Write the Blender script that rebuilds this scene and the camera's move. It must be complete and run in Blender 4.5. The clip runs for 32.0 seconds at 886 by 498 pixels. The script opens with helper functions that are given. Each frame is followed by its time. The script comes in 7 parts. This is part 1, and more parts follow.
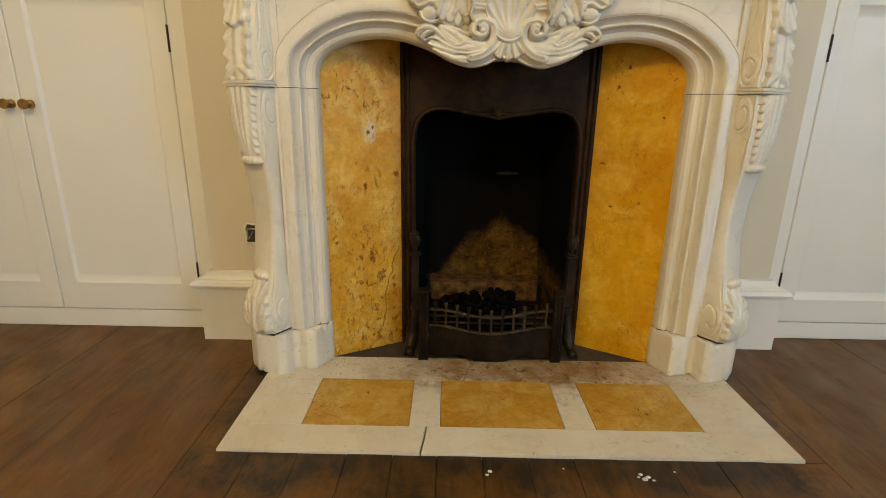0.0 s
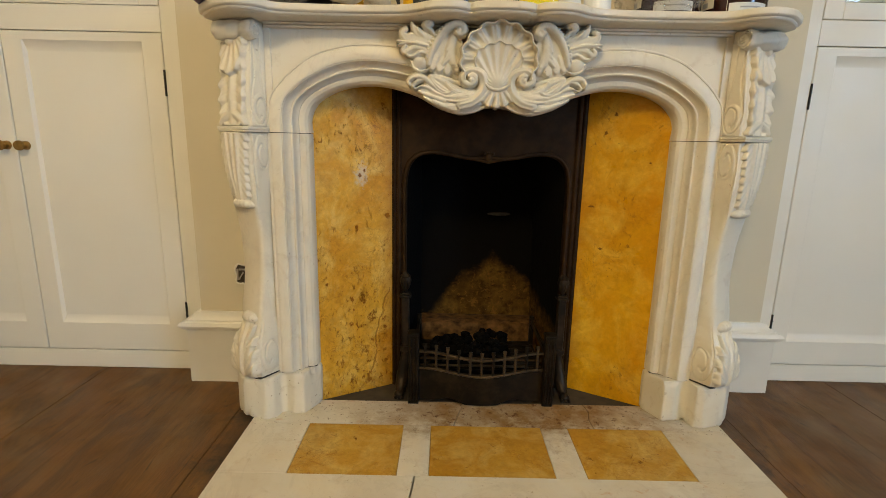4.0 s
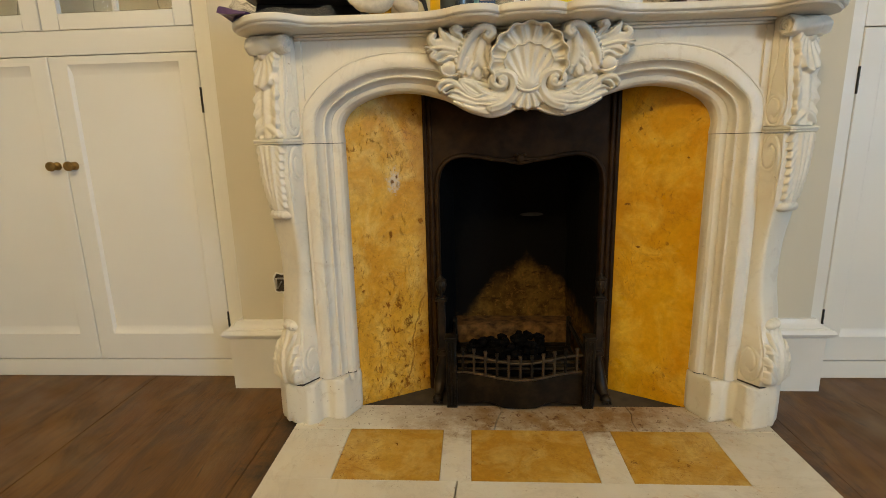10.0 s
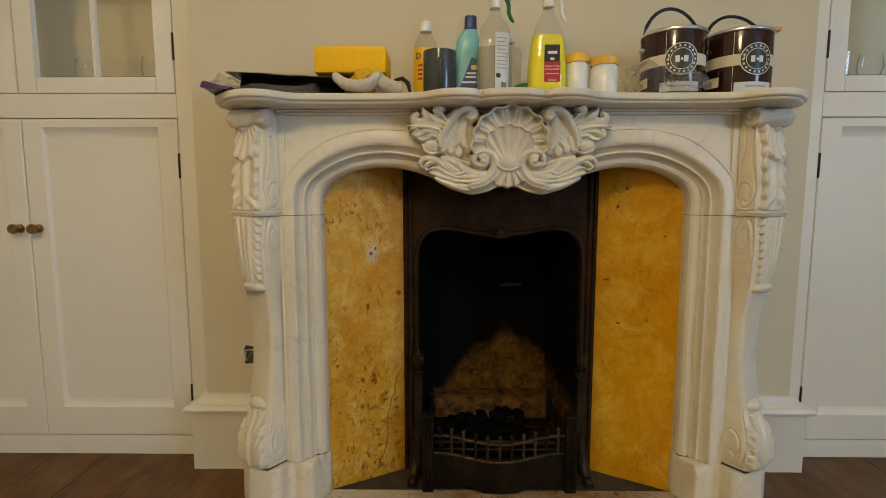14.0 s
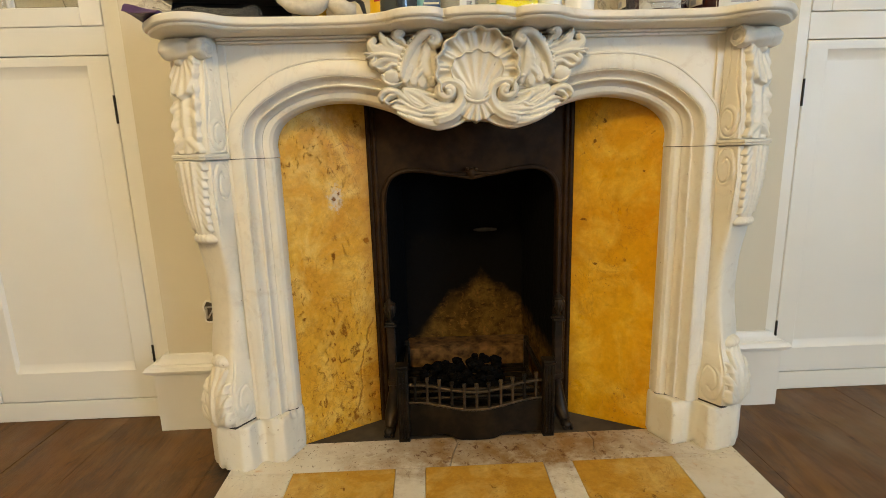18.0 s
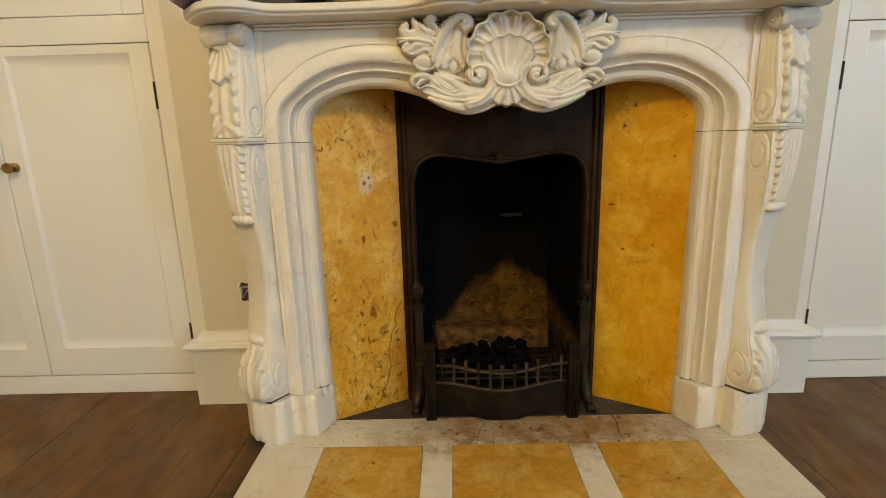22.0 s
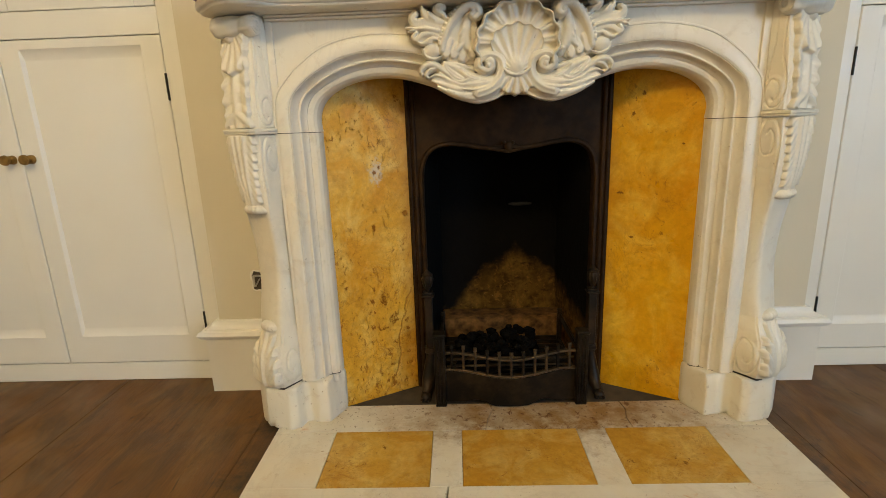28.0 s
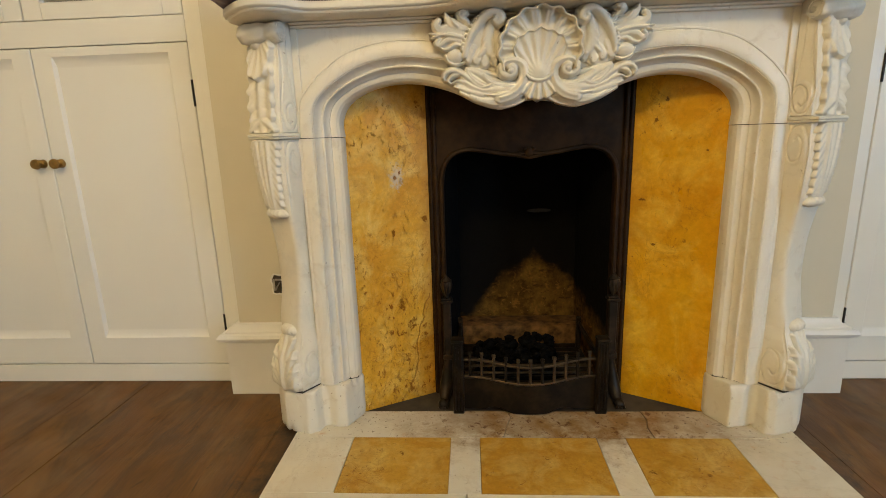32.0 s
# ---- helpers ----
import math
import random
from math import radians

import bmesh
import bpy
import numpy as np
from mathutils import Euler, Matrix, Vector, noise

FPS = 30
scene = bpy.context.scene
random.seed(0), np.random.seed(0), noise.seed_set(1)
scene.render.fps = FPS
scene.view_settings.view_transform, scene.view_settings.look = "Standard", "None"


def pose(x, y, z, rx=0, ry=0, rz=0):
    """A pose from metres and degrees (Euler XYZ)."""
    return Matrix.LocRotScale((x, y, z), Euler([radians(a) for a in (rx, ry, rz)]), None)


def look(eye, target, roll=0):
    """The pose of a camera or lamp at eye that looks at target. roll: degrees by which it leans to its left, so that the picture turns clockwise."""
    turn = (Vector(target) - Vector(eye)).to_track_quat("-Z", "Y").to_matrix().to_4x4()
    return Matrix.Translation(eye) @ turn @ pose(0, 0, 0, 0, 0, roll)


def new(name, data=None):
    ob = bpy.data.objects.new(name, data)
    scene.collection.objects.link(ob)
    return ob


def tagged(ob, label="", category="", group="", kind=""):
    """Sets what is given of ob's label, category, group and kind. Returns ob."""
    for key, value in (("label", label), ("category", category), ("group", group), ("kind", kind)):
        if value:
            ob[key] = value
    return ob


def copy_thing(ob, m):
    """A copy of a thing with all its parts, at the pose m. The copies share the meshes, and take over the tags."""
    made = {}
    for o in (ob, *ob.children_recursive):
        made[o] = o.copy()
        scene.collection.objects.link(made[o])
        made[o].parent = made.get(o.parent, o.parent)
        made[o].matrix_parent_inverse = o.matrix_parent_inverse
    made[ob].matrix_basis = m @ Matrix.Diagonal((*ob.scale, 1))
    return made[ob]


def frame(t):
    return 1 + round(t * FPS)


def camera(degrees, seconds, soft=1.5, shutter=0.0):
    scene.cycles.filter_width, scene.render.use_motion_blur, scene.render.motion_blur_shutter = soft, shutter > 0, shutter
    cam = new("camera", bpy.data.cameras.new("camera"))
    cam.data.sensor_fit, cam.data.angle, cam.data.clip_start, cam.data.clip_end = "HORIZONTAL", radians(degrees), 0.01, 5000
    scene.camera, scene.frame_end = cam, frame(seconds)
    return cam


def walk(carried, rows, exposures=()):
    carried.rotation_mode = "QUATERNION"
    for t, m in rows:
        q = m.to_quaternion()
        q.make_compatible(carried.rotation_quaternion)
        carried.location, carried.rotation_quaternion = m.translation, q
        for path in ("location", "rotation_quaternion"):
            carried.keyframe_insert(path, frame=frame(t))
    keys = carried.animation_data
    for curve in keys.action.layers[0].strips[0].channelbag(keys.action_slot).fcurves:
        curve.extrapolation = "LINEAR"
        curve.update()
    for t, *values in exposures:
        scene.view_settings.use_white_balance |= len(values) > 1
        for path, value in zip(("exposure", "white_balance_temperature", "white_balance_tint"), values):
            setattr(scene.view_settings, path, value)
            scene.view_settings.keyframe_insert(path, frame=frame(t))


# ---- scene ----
cam = camera(83.9, 32.0, soft=0.9)

PATH = [
    (0, (-0.146, -1.545, 0.774), (-0.16, 0.378, 0.224), 0.9),
    (0.5, (-0.14, -1.543, 0.776), (-0.144, 0.385, 0.246), 0.5),
    (1, (-0.126, -1.543, 0.787), (-0.12, 0.393, 0.285), 0.3),
    (1.5, (-0.129, -1.547, 0.803), (-0.109, 0.397, 0.334), 0.8),
    (2, (-0.131, -1.549, 0.802), (-0.103, 0.4, 0.352), 1.6),
    (2.5, (-0.133, -1.546, 0.8), (-0.112, 0.404, 0.355), 2.0),
    (4.5, (-0.129, -1.539, 0.809), (-0.132, 0.418, 0.396), 1.0),
    (5, (-0.135, -1.541, 0.824), (-0.131, 0.418, 0.421), 1.1),
    (5.5, (-0.138, -1.539, 0.82), (-0.131, 0.42, 0.421), 1.6),
    (6, (-0.141, -1.538, 0.817), (-0.131, 0.42, 0.411), 1.9),
    (6.5, (-0.142, -1.537, 0.817), (-0.131, 0.418, 0.395), 2.1),
    (7, (-0.141, -1.538, 0.815), (-0.133, 0.416, 0.389), 2.1),
    (7.5, (-0.142, -1.537, 0.815), (-0.151, 0.418, 0.393), 1.7),
    (8, (-0.142, -1.54, 0.813), (-0.171, 0.415, 0.391), 0.8),
    (8.5, (-0.145, -1.542, 0.811), (-0.216, 0.412, 0.39), -0.4),
    (9, (-0.141, -1.54, 0.813), (-0.247, 0.411, 0.388), -1.2),
    (9.5, (-0.144, -1.545, 0.818), (-0.26, 0.405, 0.39), -1.5),
    (10, (-0.145, -1.535, 0.817), (-0.264, 0.416, 0.391), -1.4),
    (10.5, (-0.142, -1.532, 0.817), (-0.239, 0.424, 0.411), -0.8),
    (11, (-0.145, -1.532, 0.811), (-0.255, 0.433, 0.457), -0.3),
    (11.5, (-0.163, -1.522, 0.837), (-0.313, 0.452, 0.551), 0.1),
    (11.6, (-0.169, -1.528, 0.839), (-0.332, 0.448, 0.575), 0.1),
    (12, (-0.193, -1.524, 0.869), (-0.377, 0.453, 0.632), 0.4),
    (12.5, (-0.199, -1.524, 0.873), (-0.39, 0.458, 0.677), 0.7),
    (13, (-0.185, -1.515, 0.873), (-0.334, 0.47, 0.681), 0.5),
    (13.5, (-0.172, -1.509, 0.877), (-0.255, 0.479, 0.674), 0.2),
    (14, (-0.154, -1.503, 0.87), (-0.176, 0.486, 0.658), -0.0),
    (14.5, (-0.146, -1.49, 0.867), (-0.12, 0.496, 0.638), -0.3),
    (15, (-0.138, -1.478, 0.859), (-0.078, 0.505, 0.605), -0.6),
    (15.5, (-0.123, -1.465, 0.851), (-0.042, 0.512, 0.56), -0.8),
    (17.5, (-0.122, -1.415, 0.832), (-0.056, 0.543, 0.427), -1.5),
    (18, (-0.126, -1.424, 0.831), (-0.068, 0.535, 0.432), -1.6),
    (18.5, (-0.124, -1.424, 0.832), (-0.071, 0.534, 0.427), -1.5),
    (19, (-0.119, -1.429, 0.827), (-0.071, 0.529, 0.422), -1.6),
    (19.5, (-0.12, -1.429, 0.828), (-0.07, 0.526, 0.412), -1.7),
    (20, (-0.12, -1.432, 0.828), (-0.077, 0.521, 0.401), -1.9),
    (20.5, (-0.119, -1.434, 0.824), (-0.09, 0.518, 0.389), -2.0),
    (21, (-0.132, -1.439, 0.823), (-0.121, 0.512, 0.383), -2.1),
    (21.5, (-0.144, -1.447, 0.824), (-0.154, 0.504, 0.385), -1.9),
    (22, (-0.146, -1.448, 0.826), (-0.175, 0.501, 0.379), -1.6),
    (22.5, (-0.157, -1.454, 0.822), (-0.203, 0.495, 0.376), -1.3),
    (23, (-0.159, -1.457, 0.824), (-0.221, 0.491, 0.373), -0.7),
    (23.5, (-0.163, -1.459, 0.824), (-0.236, 0.488, 0.372), -0.3),
    (24, (-0.175, -1.466, 0.822), (-0.258, 0.482, 0.376), -0.1),
    (24.5, (-0.175, -1.461, 0.829), (-0.258, 0.485, 0.375), -0.0),
    (25, (-0.17, -1.464, 0.824), (-0.253, 0.483, 0.373), -0.3),
    (25.5, (-0.167, -1.466, 0.823), (-0.246, 0.482, 0.373), -0.6),
    (27.5, (-0.158, -1.466, 0.815), (-0.225, 0.477, 0.349), -1.8),
    (28, (-0.152, -1.463, 0.823), (-0.211, 0.477, 0.341), -2.0),
    (28.5, (-0.152, -1.443, 0.809), (-0.205, 0.494, 0.315), -2.1),
    (29, (-0.158, -1.446, 0.805), (-0.21, 0.491, 0.307), -2.2),
    (29.5, (-0.165, -1.448, 0.805), (-0.22, 0.486, 0.299), -2.1),
    (30, (-0.161, -1.45, 0.808), (-0.236, 0.485, 0.309), -2.0),
    (30.5, (-0.173, -1.453, 0.8), (-0.262, 0.483, 0.307), -2.0),
    (31, (-0.167, -1.46, 0.805), (-0.269, 0.479, 0.326), -1.9),
    (31.5, (-0.164, -1.462, 0.811), (-0.275, 0.481, 0.352), -1.7),
    (32, (-0.168, -1.464, 0.815), (-0.283, 0.482, 0.368), -1.8),
]
walk(cam, [(t, look(eye, target, roll)) for t, eye, target, roll in PATH],
     [(0, 0.05), (2, 0.07), (5, 0.02), (6, 0.00), (9, -0.01), (10.5, 0.02), (11, -0.05), (12, -0.23), (13, -0.40), (14, -0.45), (15, -0.29), (16.5, 0.10), (18, 0.30), (20, 0.30), (22, 0.16), (25, -0.02), (28, 0.15), (30, 0.16), (32, 0.10)])

# ---- light ----
world = bpy.data.worlds.new("sky")
scene.world = world
world.use_nodes = True
wn = world.node_tree.nodes
sky = wn.new("ShaderNodeTexSky")
sky.sky_type, sky.sun_disc = "NISHITA", False
sky.sun_elevation, sky.sun_rotation = radians(35), radians(70)
wn["Background"].inputs["Strength"].default_value = 0.1
world.node_tree.links.new(sky.outputs[0], wn["Background"].inputs["Color"])


def lamp(name, kind, power, color, m, size=0.1, size_y=0.1):
    data = bpy.data.lights.new(name, kind)
    data.energy, data.color = power, color
    if kind == "AREA":
        data.shape, data.size, data.size_y = "RECTANGLE", size, size_y
    elif kind == "POINT":
        data.shadow_soft_size = size
    ob = new(name, data)
    ob.matrix_world = m
    return ob


# daylight in the opening of the window in the side wall
lamp("window_daylight", "AREA", 93, (0.40, 0.65, 1.0), look((3.58, -3.65, 1.45), (0.0, -2.7, 1.30)), 1.05, 1.6)
# warm bulbs of the ceiling light
lamp("ceiling_light_glow", "POINT", 102, (1.0, 0.80, 0.455), pose(-0.5, -2.6, 2.45), 0.20)

# ---- materials ----
MATS = {}


class Nodes:
    """Short hand for a node material on world position."""

    def __init__(self, name):
        self.m = bpy.data.materials.new(name)
        self.m.use_nodes = True
        self.n, self.l = self.m.node_tree.nodes, self.m.node_tree.links
        self.b = self.n["Principled BSDF"]
        self.geo = self.n.new("ShaderNodeNewGeometry")
        self.pos = self.geo.outputs["Position"]
        MATS[name] = self.m

    def link(self, a, b):
        self.l.new(a, b)

    def scaled(self, sx, sy, sz, rot=(0, 0, 0), src=None):
        k = self.n.new("ShaderNodeMapping")
        k.inputs["Scale"].default_value = (sx, sy, sz)
        k.inputs["Rotation"].default_value = rot
        self.link(src or self.pos, k.inputs["Vector"])
        return k.outputs[0]

    def noise(self, scale, detail=4.0, rough=0.55, vec=None, dist=0.0):
        k = self.n.new("ShaderNodeTexNoise")
        k.inputs["Scale"].default_value = scale
        k.inputs["Detail"].default_value = detail
        k.inputs["Roughness"].default_value = rough
        k.inputs["Distortion"].default_value = dist
        self.link(vec or self.pos, k.inputs["Vector"])
        return k.outputs[0]

    def ramp(self, src, stops, interp="LINEAR"):
        k = self.n.new("ShaderNodeValToRGB")
        k.color_ramp.interpolation = interp
        e = k.color_ramp.elements
        while len(e) < len(stops):
            e.new(0.5)
        for el, (p, c) in zip(e, stops):
            el.position = p
            el.color = (*c, 1) if isinstance(c, tuple) else (c, c, c, 1)
        self.link(src, k.inputs[0])
        return k.outputs[0]

    def mix(self, fac, a, b, mode="MIX"):
        k = self.n.new("ShaderNodeMix")
        k.data_type, k.blend_type = "RGBA", mode
        for v, i in ((fac, 0), (a, 6), (b, 7)):
            if isinstance(v, (int, float)):
                k.inputs[i].default_value = v if i == 0 else (v, v, v, 1)
            elif isinstance(v, tuple):
                k.inputs[i].default_value = (*v, 1)
            else:
                self.link(v, k.inputs[i])
        return k.outputs[2]

    def math(self, op, a, b=0.0):
        k = self.n.new("ShaderNodeMath")
        k.operation = op
        for i, v in enumerate((a, b)):
            if isinstance(v, (int, float)):
                k.inputs[i].default_value = v
            else:
                self.link(v, k.inputs[i])
        return k.outputs[0]

    def axis(self, i):
        k = self.n.new("ShaderNodeSeparateXYZ")
        self.link(self.pos, k.inputs[0])
        return k.outputs[i]

    def random(self):
        return self.n.new("ShaderNodeObjectInfo").outputs["Random"]

    def done(self, color, rough=0.5, metal=0.0, bump=None, strength=0.2, distance=0.002, spec=0.5):
        for v, key in ((color, "Base Color"), (rough, "Roughness"), (metal, "Metallic"), (spec, "Specular IOR Level")):
            s = self.b.inputs[key]
            if isinstance(v, tuple):
                s.default_value = (*v, 1)
            elif isinstance(v, (int, float)):
                s.default_value = v
            else:
                self.link(v, s)
        if bump is not None:
            k = self.n.new("ShaderNodeBump")
            k.inputs["Strength"].default_value, k.inputs["Distance"].default_value = strength, distance
            self.link(bump, k.inputs["Height"])
            self.link(k.outputs[0], self.b.inputs["Normal"])
        return self.m


def paint(name, base, dirt, rough=0.45, scale=3.0):
    """Brushed paint: slight blotches, fine grain, faint brush marks."""
    k = Nodes(name)
    c = k.mix(k.ramp(k.noise(scale, 3), [(0.35, 0.0), (0.75, 1.0)]), base, dirt)
    g = k.noise(180, 3, vec=k.scaled(1, 1, 0.25))
    return k.done(c, k.ramp(k.noise(9, 3), [(0.3, rough - 0.08), (0.7, rough + 0.12)]), 0, g, 0.12, 0.001)


def plain(name, color, rough=0.5, metal=0.0, vary=0.12, scale=25.0, bump=0.1, spec=0.5):
    k = Nodes(name)
    dark = tuple(v * (1 - vary) for v in color)
    light = tuple(min(1.0, v * (1 + vary)) for v in color)
    n = k.noise(scale, 4)
    return k.done(k.mix(k.ramp(n, [(0.3, 0.0), (0.7, 1.0)]), dark, light), rough, metal, k.noise(scale * 6, 3), bump, 0.001, spec)


def white_marble(name, base, grime, vein, rough, sooted=False, dirt=0.30, specks=0.69):
    """Old white marble: cream clouds, faint grey veins, honey streaks, brown specks and worn-in dirt."""
    k = Nodes(name)
    blot = k.ramp(k.noise(4.2, 5, 0.6, dist=0.6), [(0.40, 0.0), (0.72, 1.0)])
    c = k.mix(k.math("MULTIPLY", blot, 0.50), base, grime)
    v = k.noise(3.2, 7, 0.62, vec=k.scaled(1.0, 1.0, 0.55, (0.5, 0.3, 0.6)), dist=1.6)
    line = k.ramp(v, [(0.475, 0.0), (0.5, 1.0), (0.525, 0.0)])
    c = k.mix(k.math("MULTIPLY", line, 0.16), c, vein)
    streak = k.ramp(k.noise(6, 4, 0.55, vec=k.scaled(1.0, 1.0, 0.22)), [(0.50, 0.0), (0.70, 1.0)])
    c = k.mix(k.math("MULTIPLY", streak, 0.30), c, (0.68, 0.53, 0.30))
    smear = k.ramp(k.noise(19, 6, 0.7, dist=0.8), [(0.56, 0.0), (0.72, 1.0)])
    c = k.mix(k.math("MULTIPLY", smear, dirt), c, (0.44, 0.32, 0.18))
    where = k.ramp(k.noise(7, 3), [(0.45, 0.0), (0.60, 1.0)])
    spots = k.math("MULTIPLY", k.ramp(k.noise(70, 4, 0.6), [(specks, 0.0), (specks + 0.05, 1.0)]), where)
    c = k.mix(k.math("MULTIPLY", spots, 0.65), c, (0.24, 0.15, 0.07))
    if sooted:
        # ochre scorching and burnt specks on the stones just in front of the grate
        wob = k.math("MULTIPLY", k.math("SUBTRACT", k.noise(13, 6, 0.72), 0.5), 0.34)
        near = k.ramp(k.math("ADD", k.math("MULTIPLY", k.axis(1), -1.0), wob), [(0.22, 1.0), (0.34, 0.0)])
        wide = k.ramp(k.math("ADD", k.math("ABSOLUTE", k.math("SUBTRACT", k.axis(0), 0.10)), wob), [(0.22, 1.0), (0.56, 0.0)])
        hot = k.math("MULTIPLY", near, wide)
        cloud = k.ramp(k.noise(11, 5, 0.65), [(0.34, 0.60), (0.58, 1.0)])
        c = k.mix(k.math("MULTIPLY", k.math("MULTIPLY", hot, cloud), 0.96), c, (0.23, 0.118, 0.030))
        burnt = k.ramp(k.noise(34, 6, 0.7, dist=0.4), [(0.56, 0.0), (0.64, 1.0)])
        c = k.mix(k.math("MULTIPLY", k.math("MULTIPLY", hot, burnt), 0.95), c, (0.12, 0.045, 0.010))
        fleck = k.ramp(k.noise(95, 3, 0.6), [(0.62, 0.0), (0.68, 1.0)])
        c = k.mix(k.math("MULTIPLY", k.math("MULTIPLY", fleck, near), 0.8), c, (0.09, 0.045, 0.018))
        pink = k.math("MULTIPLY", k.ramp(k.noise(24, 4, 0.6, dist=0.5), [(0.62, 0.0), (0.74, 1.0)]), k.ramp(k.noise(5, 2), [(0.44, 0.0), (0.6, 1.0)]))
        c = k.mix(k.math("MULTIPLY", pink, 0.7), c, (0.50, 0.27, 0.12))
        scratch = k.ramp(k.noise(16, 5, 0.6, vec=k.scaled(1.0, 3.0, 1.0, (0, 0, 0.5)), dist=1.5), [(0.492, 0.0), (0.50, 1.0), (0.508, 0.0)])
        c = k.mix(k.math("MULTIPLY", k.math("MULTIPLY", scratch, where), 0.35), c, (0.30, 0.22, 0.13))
    h = k.math("SUBTRACT", k.noise(60, 4), k.math("MULTIPLY", spots, 0.8))
    return k.done(c, k.ramp(k.noise(14, 3), [(0.3, rough - 0.08), (0.7, rough + 0.14)]), 0, h, 0.14, 0.002, 0.12 if sooted else 0.4)


def siena(name, deep, mid, pale, fleck, pits, rough=0.28, veins=0.5, chips=(), gate=(0.40, 0.62), clouds=0.85, grain=0.16, scuffs=(), cracks=(), rim=0.0, flecks=(58, 0.8, 0.5), rusts=False):
    """Honey yellow marble with pale clouds, thin brown veins and clusters of ragged open pits."""
    k = Nodes(name)
    w = k.scaled(1.0, 1.0, 0.8, (0.0, 0.35, 0.0))
    c = k.mix(k.ramp(k.noise(4.5, 6, 0.60, vec=w, dist=0.5), [(0.34, 0.0), (0.64, 1.0)]), deep, mid)
    c = k.mix(k.ramp(k.noise(9, 7, 0.66, vec=w, dist=0.9), [(0.46, 0.0), (0.70, clouds)]), c, pale)
    c = k.mix(k.ramp(k.noise(26, 6, 0.7, dist=0.4), [(0.50, 0.0), (0.72, 0.45)]), c, tuple(v * 0.66 for v in deep))
    fine = k.ramp(k.noise(70, 5, 0.7), [(0.32, 1 - grain), (0.68, 1 + grain * 0.6)])
    c = k.mix(1.0, c, fine, "MULTIPLY")
    # broken hairline veins in two directions
    part_of = k.ramp(k.noise(6, 3), [(0.46, 0.0), (0.62, 1.0)])
    for size, turn in ((7, 0.5), (12, -0.7)):
        vein = k.ramp(k.noise(size, 7, 0.62, vec=k.scaled(1.0, 1.0, 0.7, (0.0, turn, 0.3)), dist=1.1), [(0.488, 0.0), (0.50, 1.0), (0.512, 0.0)])
        c = k.mix(k.math("MULTIPLY", k.math("MULTIPLY", vein, part_of), veins), c, (0.26, 0.105, 0.010))
    rusty = k.ramp(k.noise(40, 6, 0.75, dist=0.5), [(0.55, 0.0), (0.66, 1.0)])
    c = k.mix(k.math("MULTIPLY", k.math("MULTIPLY", rusty, k.ramp(k.noise(7, 4), [(0.42, 0.0), (0.62, 1.0)])), veins * 0.8), c, tuple(v * 0.5 for v in deep))
    p1 = k.noise(flecks[0], 8, 0.70, vec=k.scaled(1.0, 1.0, flecks[1], (0.0, flecks[2], 0.0)), dist=0.6)
    cluster = k.ramp(k.noise(6.5, 4, 0.6, dist=0.6), [(gate[0], 0.0), (gate[1], 1.0)])
    pit = k.math("MULTIPLY", k.ramp(p1, [(pits, 0.0), (pits + 0.03, 1.0)]), cluster)
    pin = k.math("MULTIPLY", k.ramp(k.noise(120, 2, 0.5), [(0.69, 0.0), (0.73, 1.0)]), 0.8)
    pit = k.math("MAXIMUM", pit, k.math("MULTIPLY", pin, part_of))
    if rusts:
        # coarser rust-brown flecks, crowded in the lower part of the slab
        p2 = k.ramp(k.noise(64, 8, 0.72, vec=k.scaled(1.0, 1.0, 0.55, (0.0, 0.2, 0.0)), dist=0.5), [(0.572, 0.0), (0.600, 1.0)])
        crowd = k.math("ADD", k.noise(8, 4, 0.6), k.math("MULTIPLY", k.math("SUBTRACT", 0.60, k.axis(2)), 0.20))
        pit = k.math("MAXIMUM", pit, k.math("MULTIPLY", p2, k.ramp(crowd, [(0.47, 0.0), (0.60, 1.0)])))
    ragged = k.math("MULTIPLY", k.math("SUBTRACT", k.noise(70, 6, 0.78), 0.5), 3.4)
    for x0, z0, rx, rz in chips:
        # a chipped or soiled place of its own outline
        dx = k.math("DIVIDE", k.math("SUBTRACT", k.axis(0), x0), rx)
        dz = k.math("DIVIDE", k.math("SUBTRACT", k.axis(2), z0), rz)
        d = k.math("ADD", k.math("SQRT", k.math("ADD", k.math("MULTIPLY", dx, dx), k.math("MULTIPLY", dz, dz))), ragged)
        pit = k.math("MAXIMUM", pit, k.ramp(d, [(0.35, 1.0), (0.62, 0.0)]))
    for x0, z0, rx, rz in scuffs:
        # pale grey plaster rubbed into the surface
        dx = k.math("DIVIDE", k.math("SUBTRACT", k.axis(0), x0), rx)
        dz = k.math("DIVIDE", k.math("SUBTRACT", k.axis(2), z0), rz)
        d = k.math("ADD", k.math("SQRT", k.math("ADD", k.math("MULTIPLY", dx, dx), k.math("MULTIPLY", dz, dz))), ragged)
        c = k.mix(k.ramp(d, [(0.45, 0.75), (1.0, 0.0)]), c, (0.60, 0.53, 0.42))
    for x0, z0, slope, low, high in cracks:
        # one long open crack
        bend = k.math("MULTIPLY", k.math("SUBTRACT", k.noise(11, 5, 0.6), 0.5), 0.07)
        off = k.math("ADD", k.math("SUBTRACT", k.axis(0), x0), k.math("ADD", k.math("MULTIPLY", k.math("SUBTRACT", k.axis(2), z0), -slope), bend))
        line = k.ramp(k.math("ABSOLUTE", off), [(0.0004, 1.0), (0.0013, 0.0)])
